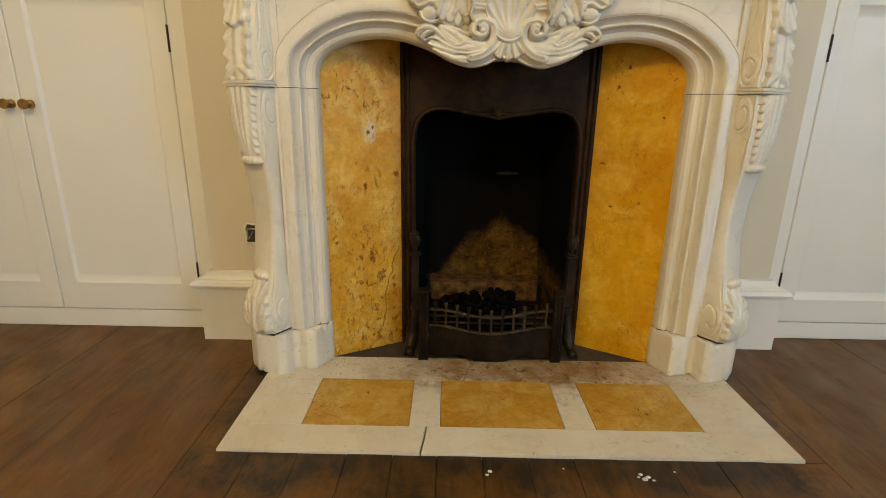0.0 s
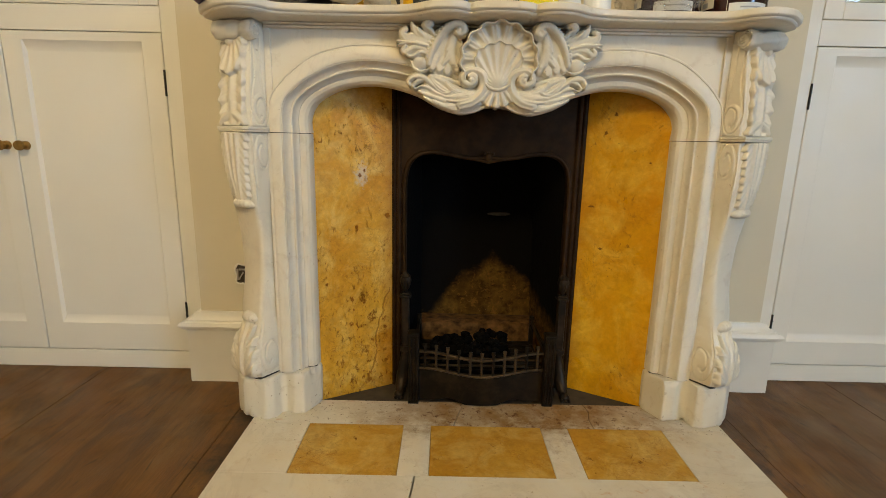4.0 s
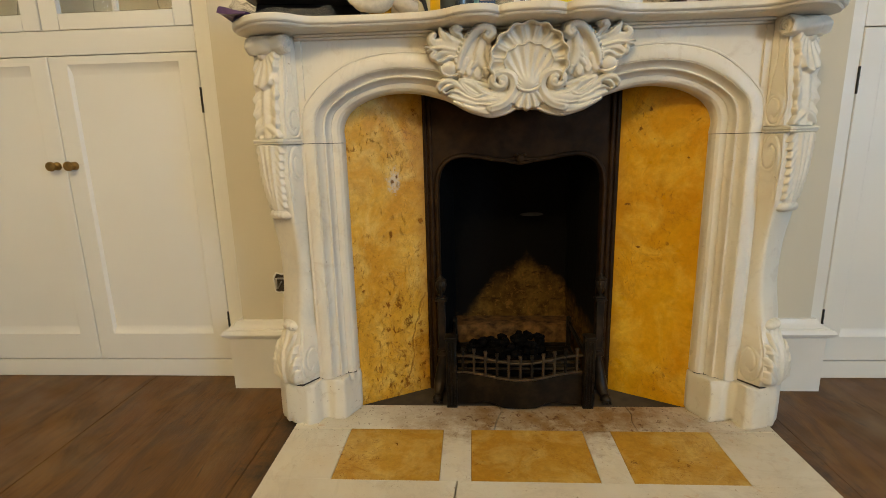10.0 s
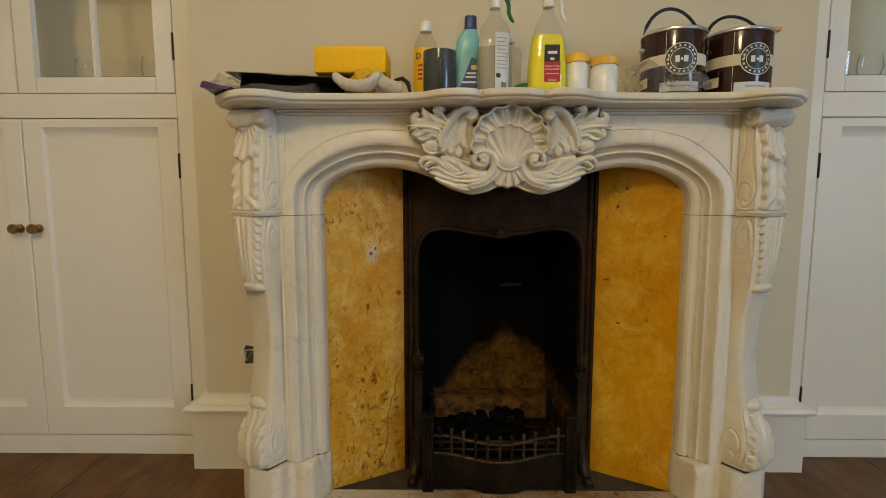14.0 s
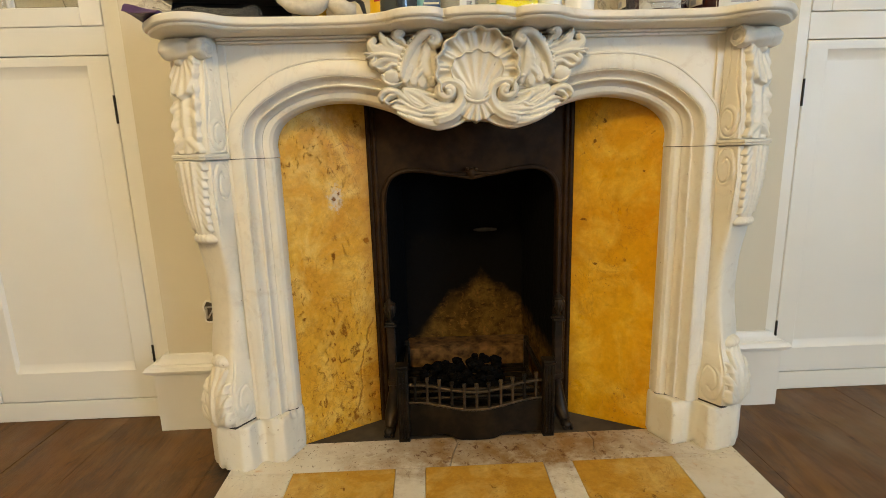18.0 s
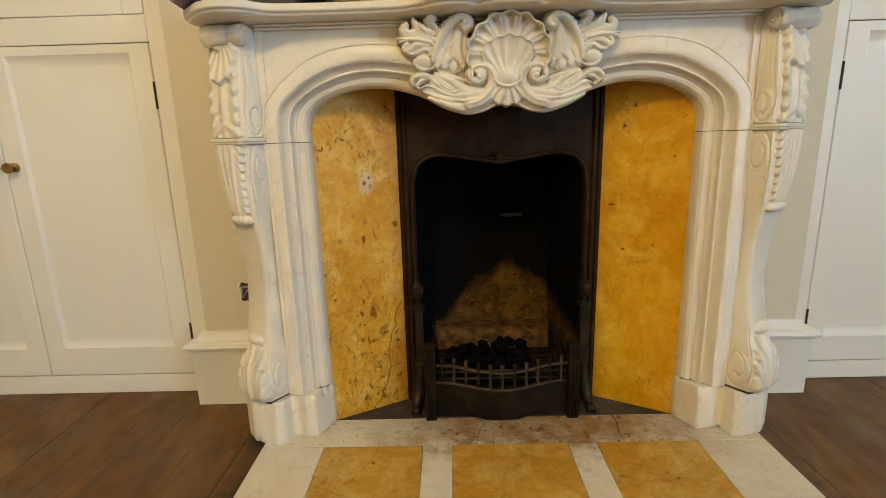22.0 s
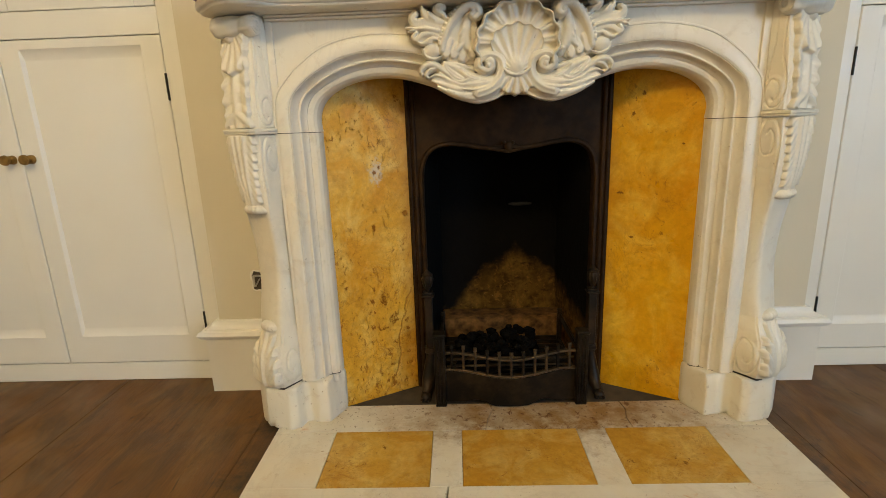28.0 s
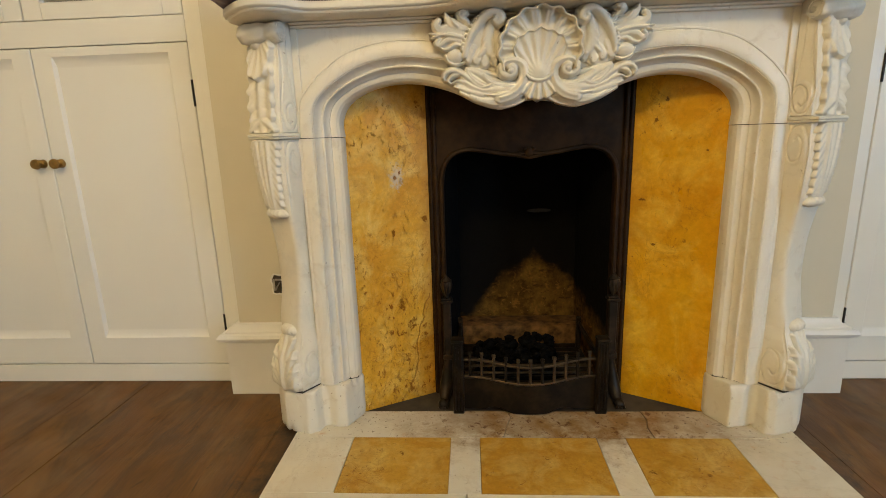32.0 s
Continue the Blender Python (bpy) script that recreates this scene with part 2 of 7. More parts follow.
        span = k.math("MULTIPLY", k.math("GREATER_THAN", k.axis(2), low), k.math("LESS_THAN", k.axis(2), high))
        pit = k.math("MAXIMUM", pit, k.math("MULTIPLY", k.math("MULTIPLY", line, span), 0.8))
    if rim:
        # smoke stain along the iron, with a wandering edge
        wander = k.math("MULTIPLY", k.math("SUBTRACT", k.noise(9, 6, 0.7), 0.5), 0.14)
        stain = k.ramp(k.math("ADD", k.math("ABSOLUTE", k.axis(0)), wander), [(0.285, 1.0), (0.335, 0.0)])
        c = k.mix(k.math("MULTIPLY", stain, rim), c, (0.33, 0.135, 0.010))
    c = k.mix(k.math("MULTIPLY", pit, 0.88), c, fleck)
    rgh = k.math("ADD", k.math("MULTIPLY", pit, 0.4), k.ramp(k.noise(20, 3), [(0.3, rough - 0.06), (0.7, rough + 0.1)]))
    return k.done(c, rgh, 0, k.math("MULTIPLY", pit, -1.0), 0.8, 0.003, 0.16)


def iron(name, base, rust, rough=0.42, metal=0.55):
    k = Nodes(name)
    c = k.mix(k.ramp(k.noise(16, 5, 0.65), [(0.42, 0.0), (0.68, 1.0)]), base, rust)
    return k.done(c, k.ramp(k.noise(30, 4), [(0.3, rough - 0.1), (0.7, rough + 0.15)]), metal, k.noise(140, 4), 0.25, 0.001, 0.18)


white_marble("marble_white", (0.755, 0.70, 0.59), (0.68, 0.565, 0.375), (0.55, 0.52, 0.48), 0.34)
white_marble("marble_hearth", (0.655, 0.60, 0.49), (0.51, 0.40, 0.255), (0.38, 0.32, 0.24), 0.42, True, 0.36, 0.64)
white_marble("marble_plinth", (0.75, 0.695, 0.58), (0.66, 0.55, 0.37), (0.50, 0.46, 0.41), 0.42, False, 0.40, 0.645)
siena("siena_left", (0.56, 0.255, 0.012), (0.66, 0.355, 0.030), (0.77, 0.525, 0.140), (0.25, 0.085, 0.005), 0.612, 0.40, 0.70,
      ((-0.384, 0.702, 0.007, 0.012), (-0.372, 0.715, 0.005, 0.010), (-0.392, 0.722, 0.004, 0.009), (-0.381, 0.312, 0.014, 0.026), (-0.351, 0.244, 0.016, 0.014), (-0.306, 0.574, 0.012, 0.012), (-0.396, 0.539, 0.008, 0.018), (-0.315, 0.208, 0.010, 0.014), (-0.479, 0.375, 0.006, 0.012)),
      (0.38, 0.56), 0.85, 0.14, ((-0.380, 0.706, 0.019, 0.040),), ((-0.330, 0.206, 0.22, 0.02, 0.34),), 0.55, (150, 0.55, 0.25), True)
siena("siena_right", (0.58, 0.255, 0.004), (0.68, 0.350, 0.008), (0.77, 0.490, 0.060), (0.17, 0.068, 0.006), 0.600, 0.32, 0.42,
      ((0.371, 0.895, 0.007, 0.008), (0.350, 0.842, 0.006, 0.012), (0.323, 0.618, 0.014, 0.006), (0.359, 0.489, 0.009, 0.006), (0.465, 0.757, 0.006, 0.006)),
      (0.48, 0.66), 0.70, 0.10, (), (), 0.60)
siena("siena_tile", (0.42, 0.205, 0.020), (0.51, 0.290, 0.042), (0.63, 0.445, 0.145), (0.17, 0.07, 0.010), 0.615, 0.38, 0.50, (), (0.46, 0.62), 0.70, 0.13)
iron("cast_iron", (0.020, 0.016, 0.012), (0.052, 0.034, 0.020))
iron("iron_plate", (0.021, 0.0090, 0.0016), (0.040, 0.018, 0.0035), 0.6, 0.12)
iron("iron_worn", (0.060, 0.042, 0.025), (0.125, 0.082, 0.043), 0.40, 0.70)
iron("iron_basket", (0.0085, 0.0056, 0.0026), (0.027, 0.0165, 0.007), 0.55, 0.35)
white_marble("marble_carved", (0.77, 0.715, 0.595), (0.60, 0.50, 0.335), (0.45, 0.42, 0.37), 0.36)
paint("paint_inside", (0.60, 0.53, 0.385), (0.56, 0.49, 0.35), 0.6, 2.0)
paint("paint_cupboard", (0.80, 0.76, 0.67), (0.76, 0.715, 0.62), 0.42, 2.2)
paint("paint_skirting", (0.80, 0.76, 0.68), (0.72, 0.67, 0.58), 0.40, 4.0)
paint("paint_wall", (0.64, 0.568, 0.425), (0.61, 0.538, 0.397), 0.72, 1.6)
paint("paint_ceiling", (0.80, 0.78, 0.74), (0.77, 0.75, 0.71), 0.8, 1.0)
plain("tin_metal", (0.62, 0.60, 0.57), 0.28, 0.9, 0.12, 30)
plain("gap_dark", (0.06, 0.045, 0.03), 0.9)
plain("brass", (0.30, 0.18, 0.055), 0.35, 0.9, 0.25, 60)
plain("hinge_iron", (0.035, 0.030, 0.025), 0.45, 0.7)
plain("slate", (0.050, 0.035, 0.019), 0.85, 0.0, 0.35, 18, 0.3)


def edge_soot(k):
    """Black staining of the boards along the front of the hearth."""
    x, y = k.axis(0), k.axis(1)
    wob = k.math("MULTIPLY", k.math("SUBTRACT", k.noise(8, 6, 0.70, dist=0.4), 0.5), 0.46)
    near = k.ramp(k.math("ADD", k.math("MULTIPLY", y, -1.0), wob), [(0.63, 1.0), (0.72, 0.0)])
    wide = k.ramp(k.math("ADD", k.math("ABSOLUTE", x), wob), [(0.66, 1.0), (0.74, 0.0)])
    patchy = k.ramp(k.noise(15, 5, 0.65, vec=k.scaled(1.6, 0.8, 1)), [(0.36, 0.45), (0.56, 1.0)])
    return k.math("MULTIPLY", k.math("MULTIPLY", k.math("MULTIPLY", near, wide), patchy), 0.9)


def wood_floor():
    k = Nodes("floor_wood")
    r = k.random()
    off = k.n.new("ShaderNodeVectorMath")
    off.operation = "ADD"
    comb = k.n.new("ShaderNodeCombineXYZ")
    k.link(k.math("MULTIPLY", r, 17.0), comb.inputs[1])
    k.link(k.pos, off.inputs[0])
    k.link(comb.outputs[0], off.inputs[1])
    vec = off.outputs[0]
    grain = k.noise(7, 6, 0.62, vec=k.scaled(9, 0.9, 1, src=vec), dist=0.7)
    c = k.mix(k.ramp(grain, [(0.3, 0.0), (0.7, 1.0)]), (0.082, 0.034, 0.005), (0.160, 0.070, 0.011))
    tone = k.ramp(r, [(0.0, 0.70), (1.0, 1.02)])
    c = k.mix(1.0, c, tone, "MULTIPLY")
    # broad worn lights and dark smears that run with the boards
    worn = k.ramp(k.noise(5.5, 5, 0.6, vec=k.scaled(1.5, 0.42, 1), dist=0.5), [(0.46, 0.0), (0.66, 1.0)])
    c = k.mix(k.math("MULTIPLY", worn, 0.62), c, (0.205, 0.098, 0.018))
    red = k.ramp(k.noise(4.2, 5, 0.65, vec=k.scaled(1.0, 0.6, 1, (0, 0, 0.2)), dist=0.8), [(0.46, 0.0), (0.64, 1.0)])
    c = k.mix(k.math("MULTIPLY", red, 0.36), c, (0.165, 0.062, 0.011))
    stain = k.ramp(k.noise(6.0, 7, 0.68, vec=k.scaled(1.4, 0.5, 1), dist=0.7), [(0.49, 0.0), (0.64, 1.0)])
    c = k.mix(k.math("MULTIPLY", stain, 0.62), c, (0.050, 0.025, 0.009))
    dust = k.ramp(k.noise(2.6, 6, 0.62, dist=0.4), [(0.50, 0.0), (0.70, 1.0)])
    c = k.mix(k.math("MULTIPLY", dust, 0.42), c, (0.190, 0.135, 0.075))
    knot = k.ramp(k.noise(17, 5, 0.68, vec=k.scaled(1.2, 0.55, 1), dist=1.2), [(0.63, 0.0), (0.71, 1.0)])
    c = k.mix(k.math("MULTIPLY", knot, 0.65), c, (0.026, 0.013, 0.006))
    scratch = k.ramp(k.noise(10, 5, 0.6, vec=k.scaled(5.0, 0.35, 1, (0, 0, 0.06)), dist=0.9), [(0.490, 0.0), (0.50, 1.0), (0.510, 0.0)])
    some = k.ramp(k.noise(4, 3), [(0.48, 0.0), (0.60, 1.0)])
    c = k.mix(k.math("MULTIPLY", k.math("MULTIPLY", scratch, some), 0.6), c, (0.028, 0.014, 0.006))
    grit = k.ramp(k.noise(140, 2, 0.5), [(0.70, 0.0), (0.75, 1.0)])
    c = k.mix(k.math("MULTIPLY", k.math("MULTIPLY", grit, dust), 0.5), c, (0.40, 0.33, 0.24))
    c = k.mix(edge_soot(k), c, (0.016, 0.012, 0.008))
    fine = k.math("ADD", k.noise(60, 4, 0.6, vec=k.scaled(6, 0.5, 1, src=vec)), k.math("MULTIPLY", grain, 0.8))
    k.done(c, k.ramp(k.noise(6, 4), [(0.3, 0.32), (0.7, 0.60)]), 0, fine, 0.35, 0.0015, 0.34)


wood_floor()


def fireclay():
    """Burnt clay fireback: pale where the fire burned it clean, sooted above and at the sides."""
    k = Nodes("fireclay")
    x, z = k.axis(0), k.axis(2)
    ragged = k.math("MULTIPLY", k.math("SUBTRACT", k.noise(13, 6, 0.66), 0.5), 0.13)
    side = k.math("ABSOLUTE", k.math("SUBTRACT", x, 0.062))
    crest = k.ramp(side, [(0.0, 0.350), (0.045, 0.310), (0.13, 0.255), (0.20, 0.160), (0.25, 0.08)])
    soot = k.ramp(k.math("ADD", k.math("ADD", k.math("SUBTRACT", z, crest), ragged), 0.5), [(0.475, 0.0), (0.545, 1.0)])
    clay = k.mix(k.ramp(k.noise(20, 6, 0.68), [(0.38, 0.0), (0.60, 1.0)]), (0.045, 0.023, 0.005), (0.155, 0.084, 0.018))
    clay = k.mix(k.ramp(k.noise(9, 5, 0.6), [(0.46, 0.0), (0.66, 0.7)]), clay, (0.07, 0.036, 0.008))
    clay = k.mix(k.ramp(k.noise(46, 6, 0.72, dist=0.6), [(0.54, 0.0), (0.62, 0.8)]), clay, (0.205, 0.098, 0.022))
    clay = k.mix(k.ramp(k.noise(30, 5, 0.7, vec=k.scaled(0.7, 1.0, 1.6)), [(0.58, 0.0), (0.64, 0.8)]), clay, (0.030, 0.016, 0.006))
    clay = k.mix(k.ramp(k.noise(75, 3), [(0.71, 0.0), (0.76, 0.7)]), clay, (0.36, 0.25, 0.12))
    k.done(k.mix(soot, clay, (0.006, 0.005, 0.004)), 0.95, 0, k.noise(40, 6, 0.65), 0.8, 0.006, 0.05)


fireclay()
plain("soot", (0.005, 0.004, 0.003), 0.97, 0, 0.3, 12, 0.4, 0.05)
plain("firebrick", (0.120, 0.058, 0.016), 0.9, 0, 0.75, 34, 0.9, 0.2)
plain("coal", (0.0045, 0.0038, 0.003), 0.95, 0, 0.6, 60, 0.8, 0.03)
plain("ash_patch", (0.045, 0.036, 0.028), 0.9, 0, 0.3, 30)


def glass(name, tint=(1, 1, 1), rough=0.02):
    k = Nodes(name)
    k.b.inputs["Transmission Weight"].default_value = 1.0
    k.b.inputs["IOR"].default_value = 1.45
    return k.done(tint, rough)


glass("window_glass", (0.97, 0.98, 0.96), 0.0)
glass("drinking_glass", (1, 1, 1), 0.0)


# ---- mesh tools ----
def merge(*bms):
    out = bms[0]
    for b in bms[1:]:
        me = bpy.data.meshes.new("t")
        b.to_mesh(me)
        b.free()
        out.from_mesh(me)
        bpy.data.meshes.remove(me)
    return out


def box(x0, x1, y0, y1, z0, z1, bev=0.0, seg=1):
    bm = bmesh.new()
    bmesh.ops.create_cube(bm, size=1.0)
    for v in bm.verts:
        v.co = Vector(((x0 + x1) / 2 + v.co.x * (x1 - x0), (y0 + y1) / 2 + v.co.y * (y1 - y0), (z0 + z1) / 2 + v.co.z * (z1 - z0)))
    if x1 < x0:
        bmesh.ops.reverse_faces(bm, faces=bm.faces)
    if bev:
        bmesh.ops.bevel(bm, geom=list(bm.edges), offset=bev, segments=seg, affect="EDGES", profile=0.5)
    return bm


def loft(rings, closed=True, cap=True, loop=False):
    """Quads between rings of equally many points."""
    bm = bmesh.new()
    vs = [[bm.verts.new(p) for p in r] for r in rings]
    n = len(vs[0])
    pairs = list(zip(vs, vs[1:])) + ([(vs[-1], vs[0])] if loop else [])
    for a, b in pairs:
        for i in range(n if closed else n - 1):
            j = (i + 1) % n
            bm.faces.new((a[i], a[j], b[j], b[i]))
    if cap and closed and not loop:
        bm.faces.new(vs[0][::-1])
        bm.faces.new(vs[-1])
    bmesh.ops.recalc_face_normals(bm, faces=bm.faces)
    return bm


def prism(plan, z0, z1, bev=0.0):
    """A plan of (x, y) points, drawn up from z0 to z1, with its edges eased."""
    c = Vector((sum(p[0] for p in plan) / len(plan), sum(p[1] for p in plan) / len(plan), 0))
    def ring(z, k):
        return [Vector((p[0], p[1], z)) + (c - Vector((p[0], p[1], 0))).normalized() * k for p in plan]
    return loft([ring(z0, 0), ring(z1 - bev, 0), ring(z1, bev)] if bev else [ring(z0, 0), ring(z1, 0)])


def lathe(profile, cx=0.0, cy=0.0, z0=0.0, n=28):
    rings = []
    for r, z in profile:
        r = max(r, 0.0004)
        rings.append([Vector((cx + r * math.cos(2 * math.pi * i / n), cy + r * math.sin(2 * math.pi * i / n), z0 + z)) for i in range(n)])
    return loft(rings)


def tube(pts, radii, n=8, flat=1.0, nrm=(0, -1, 0)):
    """A tapered round bar along pts; flat squeezes it along nrm."""
    pts = [Vector(p) for p in pts]
    nrm = Vector(nrm)
    rings = []
    for i, p in enumerate(pts):
        d = (pts[min(i + 1, len(pts) - 1)] - pts[max(i - 1, 0)]).normalized()
        side = d.cross(nrm)
        side = side.normalized() if side.length > 1e-4 else Vector((1, 0, 0))
        up = side.cross(d).normalized()
        r = radii[i] if isinstance(radii, (list, tuple)) else radii
        rings.append([p + side * (r * math.cos(2 * math.pi * k / n)) + up * (r * flat * math.sin(2 * math.pi * k / n)) for k in range(n)])
    return loft(rings)


def spline(ctrl, per=8):
    """A smooth line through control points of any dimension."""
    c = [Vector(p) for p in ctrl]
    out = []
    for i in range(len(c) - 1):
        p0, p1, p2, p3 = c[max(i - 1, 0)], c[i], c[i + 1], c[min(i + 2, len(c) - 1)]
        for k in range(per):
            t = k / per
            out.append(0.5 * (2 * p1 + (p2 - p0) * t + (2 * p0 - 5 * p1 + 4 * p2 - p3) * t * t + (3 * p1 - p0 - 3 * p2 + p3) * t ** 3))
    return out + [c[-1]]


def ball(c, r, sx=1.0, sy=1.0, sz=1.0, sub=2):
    bm = bmesh.new()
    bmesh.ops.create_icosphere(bm, subdivisions=sub, radius=r)
    for v in bm.verts:
        v.co = Vector((c[0] + v.co.x * sx, c[1] + v.co.y * sy, c[2] + v.co.z * sz))
    return bm


def thing(name, loc, label, category, group="", kind=""):
    ob = new(name)
    ob.location = loc
    ob.empty_display_size = 0.05
    return tagged(ob, label, category, group, kind)


# Stone, iron and shelf things are modelled, then warped to fit the camera's view:
# a scale and a shift across, and modelled heights with the heights they move to.
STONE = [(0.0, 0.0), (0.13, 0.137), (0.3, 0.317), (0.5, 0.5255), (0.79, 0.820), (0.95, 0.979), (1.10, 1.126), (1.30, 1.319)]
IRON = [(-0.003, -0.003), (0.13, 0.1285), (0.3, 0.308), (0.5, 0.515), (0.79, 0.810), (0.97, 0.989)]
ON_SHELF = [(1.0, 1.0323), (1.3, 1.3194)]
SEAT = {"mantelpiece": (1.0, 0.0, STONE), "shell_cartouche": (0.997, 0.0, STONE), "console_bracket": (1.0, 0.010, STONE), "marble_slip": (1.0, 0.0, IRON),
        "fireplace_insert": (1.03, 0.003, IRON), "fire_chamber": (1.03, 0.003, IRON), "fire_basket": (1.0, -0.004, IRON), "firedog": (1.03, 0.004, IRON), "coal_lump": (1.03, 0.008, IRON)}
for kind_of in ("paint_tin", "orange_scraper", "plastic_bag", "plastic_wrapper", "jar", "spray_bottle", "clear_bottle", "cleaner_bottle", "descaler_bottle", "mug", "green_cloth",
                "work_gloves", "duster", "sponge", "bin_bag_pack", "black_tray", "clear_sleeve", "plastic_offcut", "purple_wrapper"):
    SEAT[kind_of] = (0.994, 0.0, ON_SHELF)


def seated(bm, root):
    """Warps a part to the heights and widths that fit the camera's view."""
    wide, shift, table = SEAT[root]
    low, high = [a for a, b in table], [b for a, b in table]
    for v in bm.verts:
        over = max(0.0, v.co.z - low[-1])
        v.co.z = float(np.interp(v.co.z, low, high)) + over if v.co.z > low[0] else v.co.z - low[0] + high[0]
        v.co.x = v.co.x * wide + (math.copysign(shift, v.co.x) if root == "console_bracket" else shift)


def part(name, bm, material, parent=None, label="", smooth=40):
    """One mesh object under a thing or under a part."""
    root = name
    if parent is not None:
        root = (parent if parent.parent is None else parent.parent if parent.parent.parent is None else parent.parent.parent).name.split(".")[0]
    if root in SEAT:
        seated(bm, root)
    me = bpy.data.meshes.new(name)
    if smooth:
        lim = radians(smooth)
        for f in bm.faces:
            f.smooth = True
        for e in bm.edges:
            if len(e.link_faces) == 2 and e.calc_face_angle(0) > lim:
                e.smooth = False
    bm.to_mesh(me)
    bm.free()
    me.materials.append(MATS[material])
    ob = new(name, me)
    if parent is not None:
        ob.parent = parent
        if parent.type == "EMPTY":
            ob.matrix_parent_inverse = Matrix.Translation(-parent.location)
    if label:
        ob["label"] = label
    return ob


def solid(name, bm, material, label, category, kind="", group="", smooth=40):
    return tagged(part(name, bm, material, None, "", smooth), label, category, group, kind)


# ---- room ----
WALL, CUP = 0.018, 0.089          # faces of the chimney breast and of the cupboards
SIDE, EAST, BACK, TOP = 2.10, 3.6, -4.6, 2.75

solid("wall_north", merge(
    box(-0.93, -0.515, WALL, 0.62, -0.02, TOP), box(0.515, 0.93, WALL, 0.62, -0.02, TOP),
    box(-0.515, 0.515, WALL, 0.62, 0.97, TOP), box(-0.515, 0.515, 0.44, 0.62, -0.02, 0.97),
    box(-SIDE - 0.1, -0.93, 0.46, 0.62, -0.02, TOP), box(0.93, SIDE, 0.46, 0.62, -0.02, TOP), box(SIDE, EAST + 0.1, 0.02, 0.62, -0.02, TOP)),
    "paint_wall", "beige painted chimney breast and alcove wall", "wall", "structure")
solid("wall_west", box(-SIDE - 0.12, -SIDE, BACK, 0.46, -0.02, TOP), "paint_wall", "plain beige painted side wall", "wall", "structure")
solid("wall_south", box(-SIDE - 0.12, EAST + 0.12, BACK - 0.12, BACK, -0.02, TOP), "paint_wall", "plain beige painted end wall", "wall", "structure")
WY0, WY1, WZ0, WZ1 = -4.2, -3.1, 0.6, 2.3
solid("wall_east", merge(
    box(EAST, EAST + 0.12, BACK, WY0, -0.02, TOP), box(EAST, EAST + 0.12, WY1, 0.02, -0.02, TOP),
    box(EAST, EAST + 0.12, WY0, WY1, -0.02, WZ0), box(EAST, EAST + 0.12, WY0, WY1, WZ1, TOP)),
    "paint_wall", "plain beige painted wall with a window opening", "wall", "structure")
solid("ceiling", box(-SIDE - 0.12, EAST + 0.12, BACK - 0.12, 0.62, TOP, TOP + 0.1), "paint_ceiling", "plain white painted ceiling", "ceiling", "structure")
floor = solid("floor", box(-SIDE - 0.12, EAST + 0.12, BACK - 0.12, 0.62, -0.09, -0.034), "gap_dark", "old brown floorboards, worn and stained", "floor", "structure")

SKIRT = [(0.020, -0.006), (0.020, 0.174), (0.022, 0.180), (0.028, 0.184), (0.032, 0.194), (0.028, 0.205), (0.020, 0.209),
         (0.020, 0.213), (0.014, 0.219), (0.010, 0.227), (0.009, 0.233), (0.007, 0.238), (0.0, 0.240)]
for sx in (-1, 1):
    path = [(0.66, WALL, 0, -1), (0.93, WALL, 2.2, -1), (0.93, CUP - 0.002, 2.2, 0)]
    rings = [[Vector((sx * (x + a * d), y + b * d, z)) for d, z in SKIRT] + [Vector((sx * (x - 0.001 * (a > 0)), y - b * 0.001, z)) for z in (0.240, -0.006)] for x, y, a, b in path]
    solid("baseboard", loft(rings), "paint_skirting", "white painted skirting board with a rounded bead", "skirting board", "structure", smooth=25)

# ---- hearth ----
hearth = thing("hearth", (0, -0.3, -0.02), "cracked flush hearth of white marble and yellow marble tiles", "hearth")


def slab(name, pts, material, z=0.0, label=""):
    """One stone: its outline drawn up to the floor's level, edges eased, with a hairline joint round it."""
    c = Vector((sum(p[0] for p in pts) / len(pts), sum(p[1] for p in pts) / len(pts)))
    def ring(zz, k):
        return [Vector((p[0], p[1], zz)) + ((c - Vector(p)).normalized() * k).to_3d() for p in pts]
    return part(name, loft([ring(-0.03, 0.0007), ring(z - 0.0012, 0.0007), ring(z, 0.0018)]), material, hearth, label, 30)


B, M, F = -0.251, -0.4725, -0.571


def quad(x0, x1, y0, y1):
    return [(x0, y0), (x1, y0), (x1, y1), (x0, y1)]


HL, HR = -0.678, 0.697          # sides of the hearth
slab("border_slab", [(HL, -0.12), (-0.07, -0.118), (-0.062, -0.15), (-0.078, -0.20), (-0.088, B), (HL, B)], "marble_hearth", 0.0005)
slab("border_slab", [(-0.07, -0.118), (0.322, -0.118), (0.328, -0.16), (0.316, -0.20), (0.319, B), (-0.088, B), (-0.078, -0.20), (-0.062, -0.15)], "marble_hearth")
slab("border_slab", [(0.322, -0.118), (HR, -0.12), (HR, B), (0.319, B), (0.316, -0.20), (0.328, -0.16)], "marble_hearth", 0.0008)
for x0, x1, mat in ((HL, -0.505, "marble_hearth"), (-0.505, -0.233, "siena_tile"), (-0.233, -0.1545, "marble_hearth"), (-0.1545, 0.162, "siena_tile"),
                    (0.162, 0.240, "marble_hearth"), (0.240, 0.5135, "siena_tile"), (0.5135, HR, "marble_hearth")):
    slab("yellow_tile" if mat == "siena_tile" else "white_tile", quad(x0, x1, B, M), mat, 0.0004 if mat == "siena_tile" else 0.0)
slab("border_slab", [(HL, M), (-0.190, M), (-0.194, -0.52), (-0.200, F), (HL, F)], "marble_hearth")
